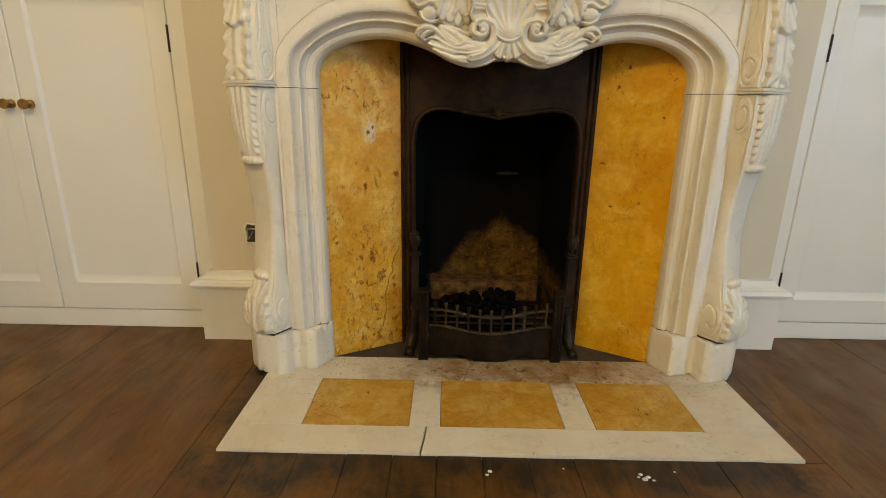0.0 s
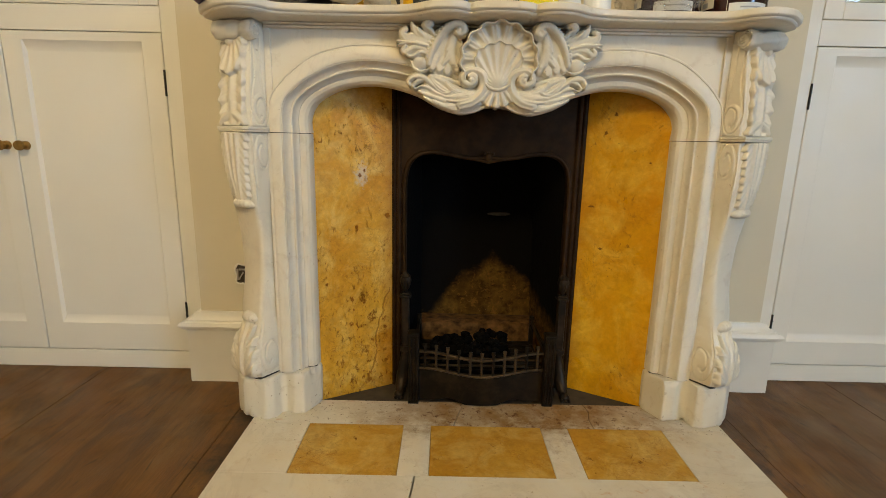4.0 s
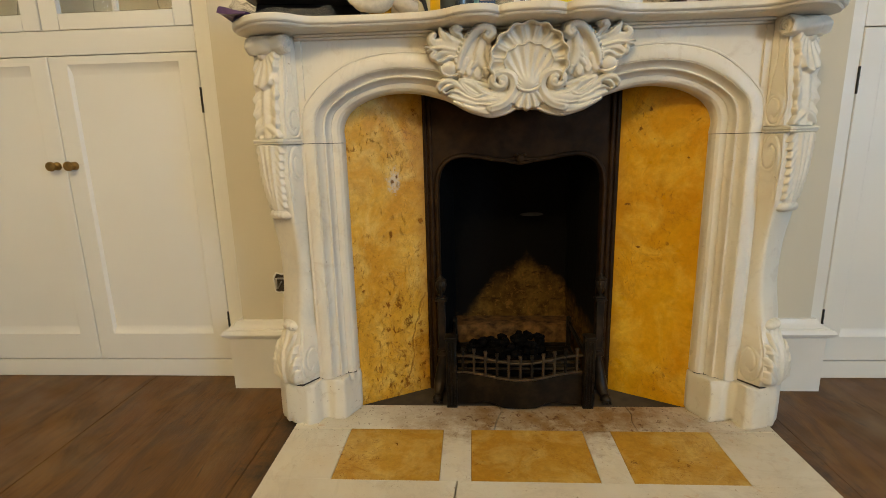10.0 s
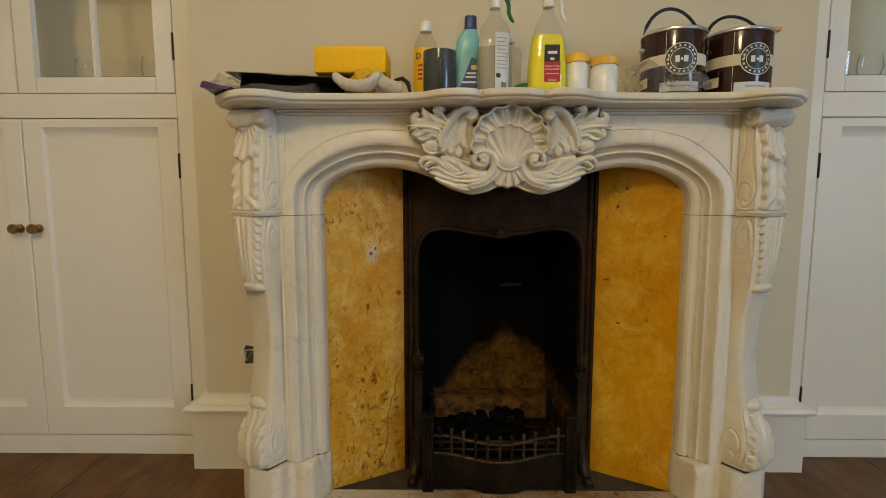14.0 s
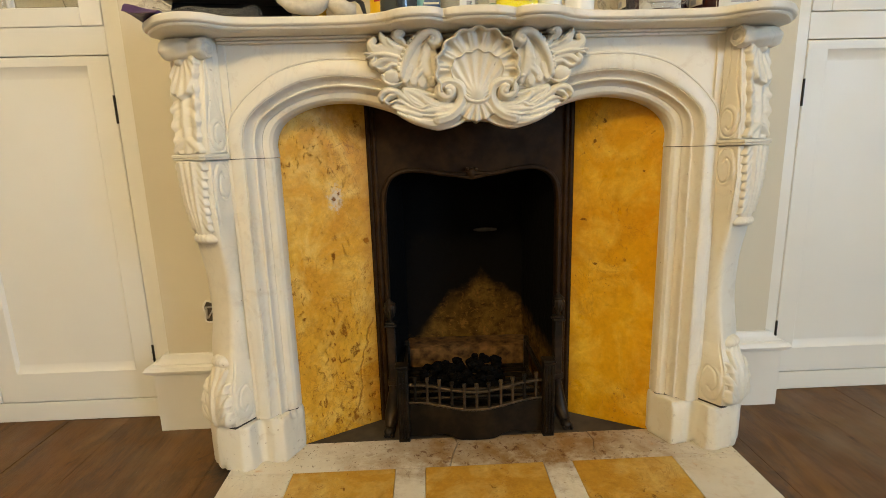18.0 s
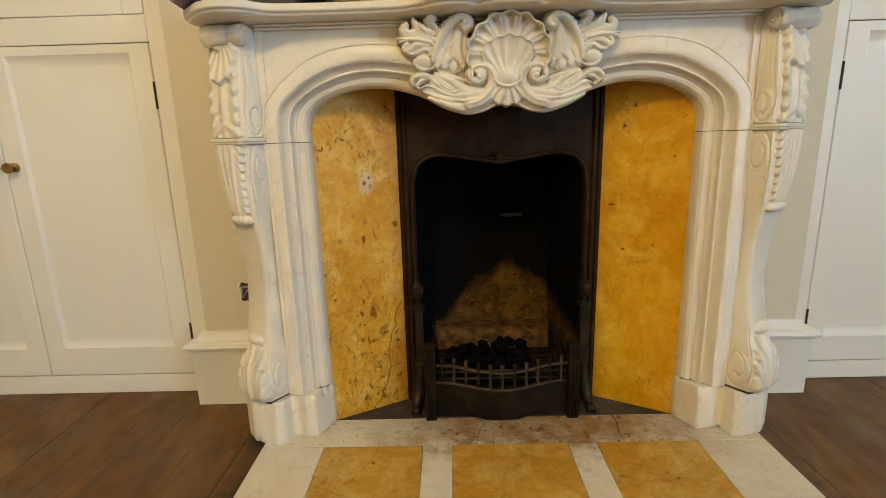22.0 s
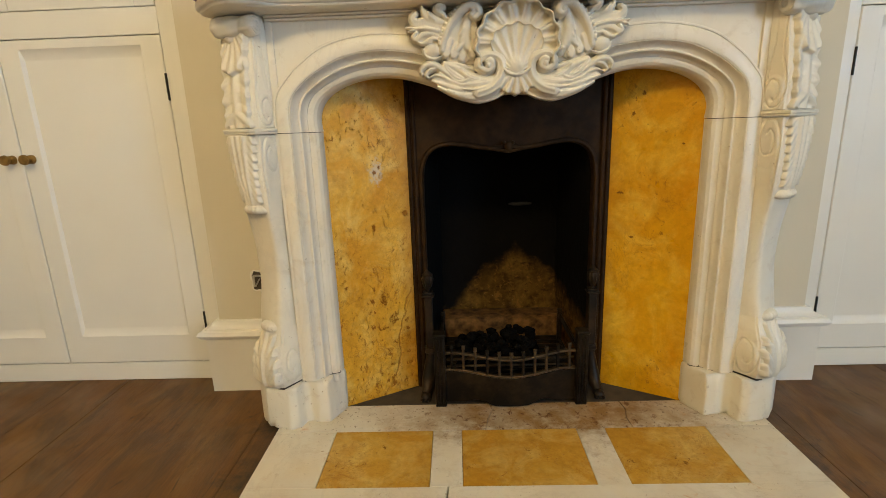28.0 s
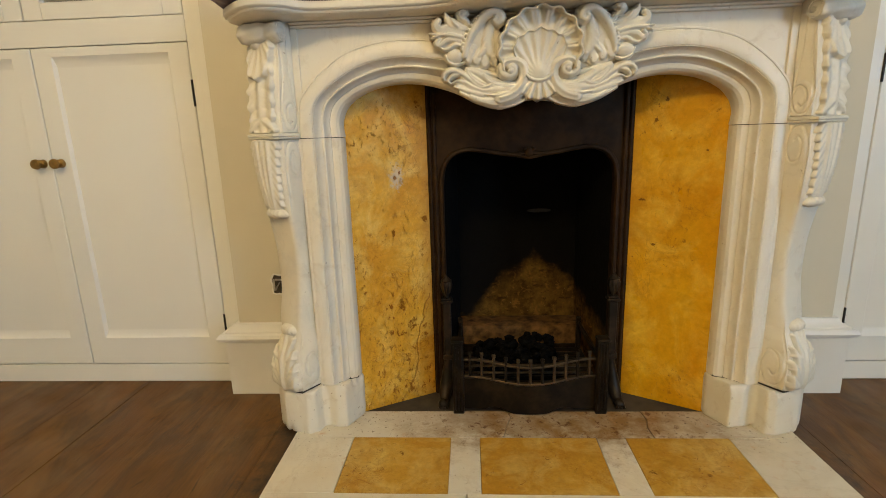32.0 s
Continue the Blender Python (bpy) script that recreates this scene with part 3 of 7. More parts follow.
slab("border_slab", [(-0.187, M), (HR, M), (HR, F), (-0.197, F), (-0.191, -0.52)], "marble_hearth", 0.0006)
part("inner_hearth", box(-0.52, 0.52, -0.119, 0.44, -0.03, -0.003, 0.001), "slate", hearth, "dusty grey slate under the grate")

# ---- mantelpiece ----
mantel = thing("mantelpiece", (0, -0.1, 0.0), "carved white marble mantelpiece with shell and scroll ornament, yellowed with age", "fireplace")

INNER = spline([(0.492, 0.7905), (0.494, 0.828), (0.481, 0.864), (0.450, 0.891), (0.400, 0.912), (0.335, 0.921), (0.275, 0.916), (0.215, 0.899),
                (0.165, 0.878), (0.115, 0.863), (0.06, 0.864), (0.0, 0.870)], 6)
OUTER = spline([(0.602, 0.7905), (0.602, 0.836), (0.596, 0.876), (0.580, 0.904), (0.540, 0.946), (0.470, 0.994), (0.375, 1.018), (0.275, 1.018),
                (0.215, 1.006), (0.15, 0.99), (0.08, 0.98), (0.0, 0.98)], 6)
MOULD = [(0.0, -0.108), (0.0, -0.132), (0.012, -0.138), (0.05, -0.1465), (0.12, -0.1530), (0.20, -0.1560), (0.265, -0.1562), (0.272, -0.1590), (0.288, -0.1600), (0.320, -0.1630), (0.350, -0.1685), (0.372, -0.1760), (0.384, -0.1785),
         (0.408, -0.1800), (0.428, -0.1795), (0.436, -0.1765), (0.455, -0.1775), (0.50, -0.1815), (0.545, -0.1885), (0.575, -0.1945), (0.594, -0.1978), (0.602, -0.1962), (0.612, -0.1962), (0.622, -0.1992), (0.66, -0.2010), (0.76, -0.2015), (0.86, -0.2000), (0.90, -0.1988),
         (0.925, -0.1978), (0.935, -0.1950), (0.95, -0.1948), (0.958, -0.1972), (0.990, -0.1972), (1.0, -0.1962), (1.0, -0.108)]


PLAIN = [(t, y if t < 0.92 or t == 1.0 else -0.1968) for t, y in MOULD]


def moulding(stations, sx, profile=MOULD):
    rings = []
    for (ix, iz), (ox, oz) in stations:
        rings.append([Vector((sx * (ix + (ox - ix) * t), y, iz + (oz - iz) * t)) for t, y in profile])
    return loft(rings)


for sx in (-1, 1):
    part("jamb", moulding([((0.5025, 0.1250), (0.604, 0.1250)), ((0.5025, 0.4), (0.604, 0.4)), ((0.5020, 0.7888), (0.6035, 0.7888))], sx, PLAIN), "marble_white", mantel, smooth=22)
    part("arch_moulding", moulding(list(zip([(p.x * 1.018, p.y) for p in INNER], [p.to_tuple() for p in OUTER])), sx), "marble_white", mantel, smooth=22)
    for z in (0.1225, 0.7885):
        part("joint", prism([(sx * x, y) for x, y in ((0.507, -0.07), (0.507, -0.146), (0.536, -0.160), (0.566, -0.190), (0.600, -0.194), (0.600, -0.07))], z - 0.0010, z + (0.006 if z < 0.5 else 0.0035)), "gap_dark", mantel, "dirty open joint between the stones")
    part("pilaster_strip", box(sx * 0.586, sx * 0.604, -0.190, -0.10, 0.84, 1.068, 0.0015), "marble_white", mantel)

rings = []
for p in [Vector((-q.x, q.y)) for q in OUTER[6:]] + list(reversed(OUTER[6:-1])):
    rings.append([Vector((p.x, y, z)) for y, z in ((-0.184, p.y - 0.012), (-0.184, 1.069), (-0.108, 1.069), (-0.108, p.y - 0.012))])
part("frieze", loft(rings), "marble_white", mantel)

PLINTH = [(0.735, -0.186), (0.704, -0.222), (0.634, -0.241), (0.612, -0.233), (0.602, -0.200),
          (0.586, -0.194), (0.561, -0.206), (0.533, -0.202), (0.509, -0.152), (0.498, -0.130)]


def worn_block(sx):
    """A plinth block with softened, chipped edges."""
    ctrl = [(0.733, 0.0)] + PLINTH + [(0.51, 0.0)]
    eased = []
    for p, a, b in zip(ctrl, ctrl[-1:] + ctrl[:-1], ctrl[1:] + ctrl[:1]):
        p, a, b = Vector(p), Vector(a), Vector(b)
        r1, r2 = min(0.0045, (a - p).length / 2.4), min(0.0045, (b - p).length / 2.4)
        q1, q2 = p + (a - p).normalized() * r1, p + (b - p).normalized() * r2
        eased += [q1.to_tuple(), ((q1 + q2) * 0.25 + p * 0.5).to_tuple(), q2.to_tuple()]
    ctrl = eased
    plan = []
    for a, b in zip(ctrl, ctrl[1:] + ctrl[:1]):
        n = max(1, int(math.hypot(b[0] - a[0], b[1] - a[1]) / 0.006))
        plan += [(a[0] + (b[0] - a[0]) * i / n, a[1] + (b[1] - a[1]) * i / n) for i in range(n)]
    c = Vector((0.61, -0.09))
    rings = []
    for z, k in ((0.0, 0.0040), (0.002, 0.0022), (0.006, 0.0008), (0.012, 0.0), (0.025, 0.0), (0.045, 0.0), (0.065, 0.0), (0.085, 0.0), (0.104, 0.0), (0.112, 0.0006), (0.1175, 0.0012), (0.1205, 0.0026), (0.1222, 0.0048)):
        row = []
        for x, y in plan:
            v = Vector((x, y, z))
            near = max(0.0, 1 - min(z, 0.1225 - z) / 0.018)
            chip = 0.034 * near * max(0.0, noise.noise(v * 52 + Vector((sx * 3, 0, 0))) - 0.12) + 0.012 * max(0.0, noise.noise(v * 75 + Vector((0, sx * 7, 0))) - 0.42)
            d = (c - Vector((x, y))).normalized() * (k + chip + 0.0014 * noise.noise(v * 16))
            row.append(Vector((sx * (x + d.x), y + d.y, z + 0.0012 * near * noise.noise(v * 30))))
        rings.append(row)
    return loft(rings)


for sx in (-1, 1):
    part("plinth_block", worn_block(sx), "marble_plinth", mantel, "chipped white marble plinth block, pitted with dirt", smooth=50)

# shelf: a serpentine slab with a rounded nose
SHELF = spline([(0.0, -0.347), (0.04, -0.343), (0.068, -0.331), (0.0775, -0.322), (0.087, -0.333), (0.105, -0.342), (0.13, -0.345), (0.17, -0.335), (0.215, -0.303), (0.27, -0.288), (0.38, -0.283),
                (0.50, -0.287), (0.545, -0.298), (0.575, -0.326), (0.62, -0.341), (0.670, -0.326), (0.711, -0.288), (0.744, -0.246), (0.752, -0.21), (0.732, -0.15), (0.722, WALL - 0.001)], 5)
SHELF = [Vector((p.x * 1.004, min(p.y + 0.020, WALL - 0.001))) for p in SHELF]
plan = [Vector((-p.x, p.y)) for p in reversed(SHELF[1:])] + SHELF
NOSE = [(0.03, 1.0965), (0.004, 1.0965), (0.0012, 1.0953), (0.0, 1.0928), (0.0, 1.0850), (0.0008, 1.0815), (0.0032, 1.0788), (0.0070, 1.0775), (0.0085, 1.0768), (0.0088, 1.0745), (0.0115, 1.0716), (0.0165, 1.0700), (0.021, 1.0690), (0.03, 1.0675)]
norms = []
for i, p in enumerate(plan):
    d = (plan[min(i + 1, len(plan) - 1)] - plan[max(i - 1, 0)]).normalized()
    norms.append(Vector((-d.y, d.x)))
bm = bmesh.new()
def nose_point(p, n, k, z):
    if k > 0.025:
        return (p.x * 0.965, min(p.y + 0.03, WALL - 0.001), z)
    return (p.x + n.x * k, min(p.y + n.y * k, WALL - 0.001), z)


grid = [[bm.verts.new(nose_point(p, n, k, z)) for k, z in NOSE] for p, n in zip(plan, norms)]
for a, b in zip(grid, grid[1:]):
    for i in range(len(NOSE) - 1):
        bm.faces.new((a[i], b[i], b[i + 1], a[i + 1]))
for j in (0, -1):
    row = [g[j] for g in grid]
    mid = [bm.verts.new((v.co.x * 0.9, WALL - 0.001, v.co.z)) for v in row]
    for k in range(len(row) - 1):
        if (row[k].co - row[k + 1].co).length > 1e-6:
            bm.faces.new((row[k], row[k + 1], mid[k + 1], mid[k]))
bmesh.ops.recalc_face_normals(bm, faces=bm.faces)
part("shelf", bm, "marble_white", mantel, "serpentine white marble shelf with a moulded edge", 20)
part("bed_moulding", merge(box(-0.60, 0.60, -0.206, -0.06, 1.061, 1.0672, 0.002), box(-0.60, 0.60, -0.197, -0.06, 1.054, 1.061, 0.002)), "marble_white", mantel)


# -- carving --
class Relief:
    """A carved surface as heights over a grid of (u, v); strokes and shells are laid on by their highest point."""

    def __init__(self, u0, u1, v0, v1, step=0.0013):
        self.us, self.vs = np.arange(u0, u1 + step, step), np.arange(v0, v1 + step, step)
        self.u, self.v = np.meshgrid(self.us, self.vs, indexing="ij")
        self.h = np.full(self.u.shape, -0.02)
        self.skirts = step < 0.0014

    def lay(self, h, where):
        self.h = np.where(where, np.maximum(self.h, h), self.h)

    def stroke(self, ctrl, w, h, base=0.004, end=0.45, start=0.7, peak=0.45, grooves=0, rise=0.0, skirt=True, hollow=0.0):
        """A strand along a line: half width w, swelling towards peak, h high over a base that rises along it."""
        pts = np.array([p.to_tuple() for p in spline([(*c, 0.0) if len(c) == 2 else c for c in ctrl], 7)])[:, :2]
        best = np.full(self.u.shape, 9.0)
        s, side = np.zeros(self.u.shape), np.zeros(self.u.shape)
        n = len(pts) - 1
        for i in range(n):
            a, b = pts[i], pts[i + 1]
            d = b - a
            q = np.clip(((self.u - a[0]) * d[0] + (self.v - a[1]) * d[1]) / max(1e-12, d @ d), 0, 1)
            du, dv = self.u - a[0] - d[0] * q, self.v - a[1] - d[1] * q
            r = np.hypot(du, dv)
            m = r < best
            best, s = np.where(m, r, best), np.where(m, (i + q) / n, s)
            side = np.where(m, np.sign(d[0] * dv - d[1] * du), side)
        body = np.interp(s, [0.0, peak, 1.0], [start, 1.0, end])
        ww = w * body
        x = np.clip(best / ww, 0, 1)
        dome = np.sqrt(np.maximum(0.0, 1 - x ** 2.2))
        if grooves:
            dome = dome * (1 - 0.20 * np.sin(np.pi * grooves * (x * side)) ** 2)
        dome = dome * (1 - hollow * (1 - x * x))
        self.lay(base + rise * s + h * dome * (0.4 + 0.6 * body), best < ww)
        if skirt and self.skirts:
            self.lay(base * 0.6 + 0.001, best < ww * 1.45)

    def cut(self, ctrl, w, depth):
        """An incised line."""
        pts = np.array([p.to_tuple() for p in spline([(*c, 0.0) for c in ctrl], 7)])[:, :2]
        best = np.full(self.u.shape, 9.0)
        for a, b in zip(pts, pts[1:]):
            d = b - a
            q = np.clip(((self.u - a[0]) * d[0] + (self.v - a[1]) * d[1]) / max(1e-12, d @ d), 0, 1)
            best = np.minimum(best, np.hypot(self.u - a[0] - d[0] * q, self.v - a[1] - d[1] * q))
        self.h = np.where(self.h > -0.019, self.h - depth * np.clip(1 - best / w, 0, 1), self.h)

    def dome(self, c, a, b, h, base=0.004):
        x = np.hypot((self.u - c[0]) / a, (self.v - c[1]) / b)
        self.lay(base + h * np.sqrt(np.maximum(0.0, 1 - np.minimum(1, x) ** 2)), x < 1)

    def soften(self, times=1):
        """Wear: rounds crests and fills the sharpest cuts."""
        for _ in range(times):
            on = (self.h > -0.019).astype(float)
            h, w = self.h * on, on
            for ax in (0, 1):
                h = (np.roll(h, 1, ax) + 2 * h + np.roll(h, -1, ax)) / 4
                w = (np.roll(w, 1, ax) + 2 * w + np.roll(w, -1, ax)) / 4
            self.h = np.where(on > 0, h / np.maximum(w, 1e-6), self.h)

    def ease(self, reach=3):
        """Lets the edges of the carving run down into the ground."""
        m = (self.h > -0.019).astype(float)
        on = m > 0
        for _ in range(reach):
            for ax in (0, 1):
                m = (np.roll(m, 1, ax) + m + np.roll(m, -1, ax)) / 3
        f = np.sqrt(np.clip((m - 0.42) / 0.5, 0, 1))
        self.h = np.where(on, -0.003 + (self.h + 0.003) * f, self.h)

    def mesh(self, place, sx=1):
        """Faces wherever the carving stands; place turns (u, v, h) arrays into points."""
        on = self.h > -0.019
        grow = on.copy()
        grow[1:] |= on[:-1]
        grow[:-1] |= on[1:]
        grow[:, 1:] |= on[:, :-1]
        grow[:, :-1] |= on[:, 1:]
        p = place(self.u, self.v, self.h)
        bm = bmesh.new()
        vs = {}
        for i, j in zip(*np.nonzero(grow)):
            vs[i, j] = bm.verts.new((sx * p[0][i, j], p[1][i, j], p[2][i, j]))
        for (i, j), a in vs.items():
            if (i + 1, j) in vs and (i, j + 1) in vs and (i + 1, j + 1) in vs:
                q = (a, vs[i + 1, j], vs[i + 1, j + 1], vs[i, j + 1])
                bm.faces.new(q if sx > 0 else q[::-1])
        return bm


class Face:
    """A flat place to carve on: u along ex, v along ev, height along n."""

    def __init__(self, o, ex, ev, n):
        self.o, self.ex, self.ev, self.n = (Vector(k) for k in (o, ex, ev, n))
        self.ex.normalize(), self.ev.normalize(), self.n.normalize()

    def at(self, u, v, h=0.0):
        return self.o + self.ex * u + self.ev * v + self.n * h


def spiral_disc(f, c, ru, rv, height, turns, way, groove=0.35, n=48, m=14):
    """A low oval scroll: a dome cut by a spiral groove."""
    rings = []
    for k in range(m + 1):
        q = 1 - k / m
        row = []
        for i in range(n):
            a = 2 * math.pi * i / n
            ph = (way * a / (2 * math.pi) + turns * q) % 1.0
            cut = groove * math.exp(-((ph - 0.5) / 0.13) ** 2) if q < 0.97 else 0.0
            h = height * (max(0.0, 1 - q ** 2.4) ** 0.5 * (0.75 + 0.25 * (1 - q)) - cut * min(1.0, q * 3))
            row.append(f.at(c[0] + ru * q * math.cos(a), c[1] + rv * q * math.sin(a), h if k else -0.004))
        rings.append(row)
    return loft(rings)


cart = thing("shell_cartouche", (0, -0.2, 0.96), "carved marble shell with acanthus scrolls on the frieze", "ornament")


def on_front(u, v, h):
    """The carving leans out from the frieze towards its top."""
    lean = 0.040 * np.clip((v - 0.90) / 0.17, 0, 1) ** 1.2 * (h > -0.019)
    return u * (1 - 0.6 * lean), -0.195 - h - lean, v - 0.40 * lean


# the large fluted shell
R = Relief(-0.108, 0.108, 0.925, 1.090)
ang = np.degrees(np.arctan2(R.v - 0.985, R.u))
ang = np.where(ang < -90, ang + 360, ang)
rad = np.hypot(R.u, R.v - 0.985)
wave = np.cos(np.radians((ang - 90) / 24.5 * 360))
edge = 0.1000 * (1 + 0.030 * wave)
near = np.clip((rad - 0.05) / (edge - 0.058), 0, 1)
sub = np.cos(np.radians((ang - 90) / 24.5 * 360 * 4))
scoop = np.clip((wave + 0.05) / 1.05, 0, 1) ** 0.6
flute = 0.0170 * scoop * near ** 1.1 + 0.0011 * (sub + 1) * near * (1 - scoop) + 0.004 * near
lip = np.clip((rad - (edge - 0.0095)) / 0.0030, 0, 1)
lip = lip * lip * (3 - 2 * lip)
bowl = 0.016 + 0.016 * np.clip(rad / 0.0985, 0, 1) ** 2
rounded = np.sqrt(np.clip((edge - rad) / 0.0035, 0.0, 1))
R.lay((bowl - flute * (1 - lip) + 0.0045 * lip) * (0.62 + 0.38 * rounded), (rad < edge) & (ang > -32) & (ang < 212))
part("outer_shell", R.mesh(on_front), "marble_carved", cart, smooth=60)

# the smaller shell that lies in it
R = Relief(-0.075, 0.075, 0.900, 1.050)
phi = np.degrees(np.arctan2(R.u, R.v - 0.912))
rad = np.hypot(R.u, R.v - 0.912)
wave = np.cos(np.radians(phi / 14.0 * 360))
edge = np.interp(np.abs(phi), [0, 12, 25, 38, 46, 54, 66, 90, 180], [0.123, 0.119, 0.116, 0.104, 0.082, 0.058, 0.038, 0.027, 0.012]) * (1 + 0.022 * wave)
f = np.clip(rad / edge, 0, 1)
lip = np.clip((rad - (edge - 0.0065)) / 0.004, 0, 1)
h = 0.023 + 0.003 * f ** 2 - 0.0042 * (0.5 + 0.5 * wave) * np.clip(f * 1.9 - 0.35, 0, 1) + 0.0052 * lip * np.clip((52 - np.abs(phi)) / 10, 0, 1)
h = h + 0.012 * np.exp(-(R.u / 0.024) ** 2 - ((R.v - 0.930) / 0.026) ** 2)
R.lay(h * (0.55 + 0.45 * np.sqrt(np.clip((edge - rad) / 0.003, 0, 1))), rad < edge)
part("inner_shell", R.mesh(on_front), "marble_carved", cart, smooth=60)

# the little shell under the scrolls
R = Relief(-0.060, 0.060, 0.852, 0.925)
phi = np.degrees(np.arctan2(R.u, 0.926 - R.v))
rad = np.hypot(R.u, 0.926 - R.v)
wave = np.cos(np.radians((phi + 11) / 22.0 * 360))
edge = 0.0635 * (1 - 0.03 * wave)
R.lay((0.028 - 0.006 * (rad / 0.064) ** 2 - 0.0085 * np.clip(0.35 + 0.75 * wave, 0, 1) * np.clip(rad / 0.03 - 0.7, 0, 1)) * (0.4 + 0.6 * np.sqrt(np.clip((edge - rad) / 0.004, 0, 1))), (rad < edge) & (np.abs(phi) < 62))
R.stroke([(-0.030, 0.922), (-0.018, 0.912), (0.0, 0.908), (0.018, 0.912), (0.030, 0.922)], 0.0048, 0.006, 0.027, 0.8, 0.8)
part("small_shell", R.mesh(on_front), "marble_carved", cart, smooth=60)

# scroll and acanthus below, along the arch: line, half width, height, base, end, start, peak, rise, grooves
LOW = Relief(0.0, 0.250, 0.842, 0.985, 0.0011)
LOW.stroke([(0.040, 0.892), (0.070, 0.882), (0.110, 0.880), (0.150, 0.890), (0.190, 0.908)], 0.0235, 0.011, 0.003, 0.45, 0.9, 0.4)
LOW.stroke([(0.100, 0.893), (0.135, 0.906), (0.165, 0.925)], 0.018, 0.010, 0.003, 0.6, 0.9, 0.4)
for line, w, h, base, end, start, peak, rise, g in (
    ([(0.0373, 0.8896), (0.0661, 0.8756), (0.1, 0.8688), (0.1341, 0.8667), (0.1634, 0.8789)], 0.0093, 0.013, 0.004, 0.4, 0.8, 0.3, 0.000, 2),
    ([(0.0467, 0.8755), (0.0757, 0.8638), (0.1097, 0.8607), (0.1488, 0.8692), (0.1879, 0.8872)], 0.0073, 0.010, 0.003, 0.35, 0.9, 0.3, 0.000, 0),
    ([(0.0858, 0.902), (0.1151, 0.9121), (0.1446, 0.9307), (0.1666, 0.9398)], 0.0073, 0.010, 0.004, 0.5, 0.8, 0.4, 0.000, 0),
    ([(0.0954, 0.8902), (0.1392, 0.905), (0.1614, 0.9225), (0.171, 0.9389)], 0.0108, 0.012, 0.004, 0.5, 0.8, 0.5, 0.000, 2),
    ([(0.1245, 0.888), (0.1611, 0.9013), (0.1833, 0.9212)], 0.0078, 0.011, 0.004, 0.4, 0.8, 0.4, 0.000, 1),
    ([(0.1293, 0.88), (0.1659, 0.8899), (0.2026, 0.9017)], 0.0064, 0.009, 0.004, 0.3, 0.9, 0.3, 0.000, 0),
    ([(0.1638, 0.9161), (0.1835, 0.9321), (0.2007, 0.9402), (0.2177, 0.9389), (0.2283, 0.9277), (0.2262, 0.9177)], 0.0064, 0.012, 0.004, 0.5, 0.8, 0.5, 0.002, 0),
    ([(0.1908, 0.9322), (0.2078, 0.9275), (0.2174, 0.9157), (0.2114, 0.9087)], 0.0044, 0.010, 0.004, 0.5, 0.9, 0.3, 0.002, 0),
    ([(0.1724, 0.9093), (0.192, 0.9154), (0.2076, 0.9106)], 0.0039, 0.010, 0.004, 0.4, 0.9, 0.3, 0.002, 0),
    ([(0.1716, 0.9448), (0.14, 0.9385), (0.1107, 0.9293), (0.0888, 0.9242)], 0.0039, 0.005, 0.003, 0.8, 0.8, 0.5, 0.000, 0),
    ([(0.0519, 0.8983), (0.0857, 0.8929), (0.1124, 0.8913), (0.1352, 0.8896)], 0.0103, 0.017, 0.006, 0.25, 0.9, 0.3, 0.000, 3),
    ([(0.0736, 0.8985), (0.1042, 0.9036), (0.1239, 0.9166), (0.132, 0.9286)], 0.0088, 0.014, 0.006, 0.4, 0.9, 0.4, 0.000, 2),
    ([(0.0662, 0.8828), (0.1001, 0.8774), (0.1283, 0.88)], 0.0039, 0.020, 0.006, 0.3, 0.9, 0.3, 0.000, 0),
    ([(0.0709, 0.8709), (0.0927, 0.8654), (0.1097, 0.8674)], 0.0044, 0.014, 0.006, 0.3, 0.9, 0.3, 0.000, 0),
    ([(0.1101, 0.9047), (0.1255, 0.8976), (0.1392, 0.8991)], 0.0039, 0.014, 0.006, 0.3, 0.9, 0.3, 0.000, 0),
):
    LOW.stroke(line, w * 1.30, h, base + 0.003, end, start, peak, g, rise)
LOW.soften(1)
LOW.stroke([(0.0909, 0.8717), (0.0622, 0.8808), (0.0396, 0.9018), (0.0327, 0.926), (0.0392, 0.9464), (0.0547, 0.9563), (0.0738, 0.9575), (0.0859, 0.9489)], 0.0155, 0.017, 0.011, 0.56, 1.0, 0.25, 1, 0.009)
LOW.stroke([(0.0823, 0.9543), (0.0896, 0.9428), (0.0858, 0.9286), (0.0727, 0.9212), (0.06, 0.9264), (0.0571, 0.9371), (0.0644, 0.9449), (0.0719, 0.9416)], 0.0082, 0.010, 0.021, 0.75, 0.95, 0.3, 0, 0.005)
LOW.dome((0.0672, 0.9324), 0.0082, 0.0082, 0.009, 0.028)
LOW.soften(1)
LOW.ease(2)
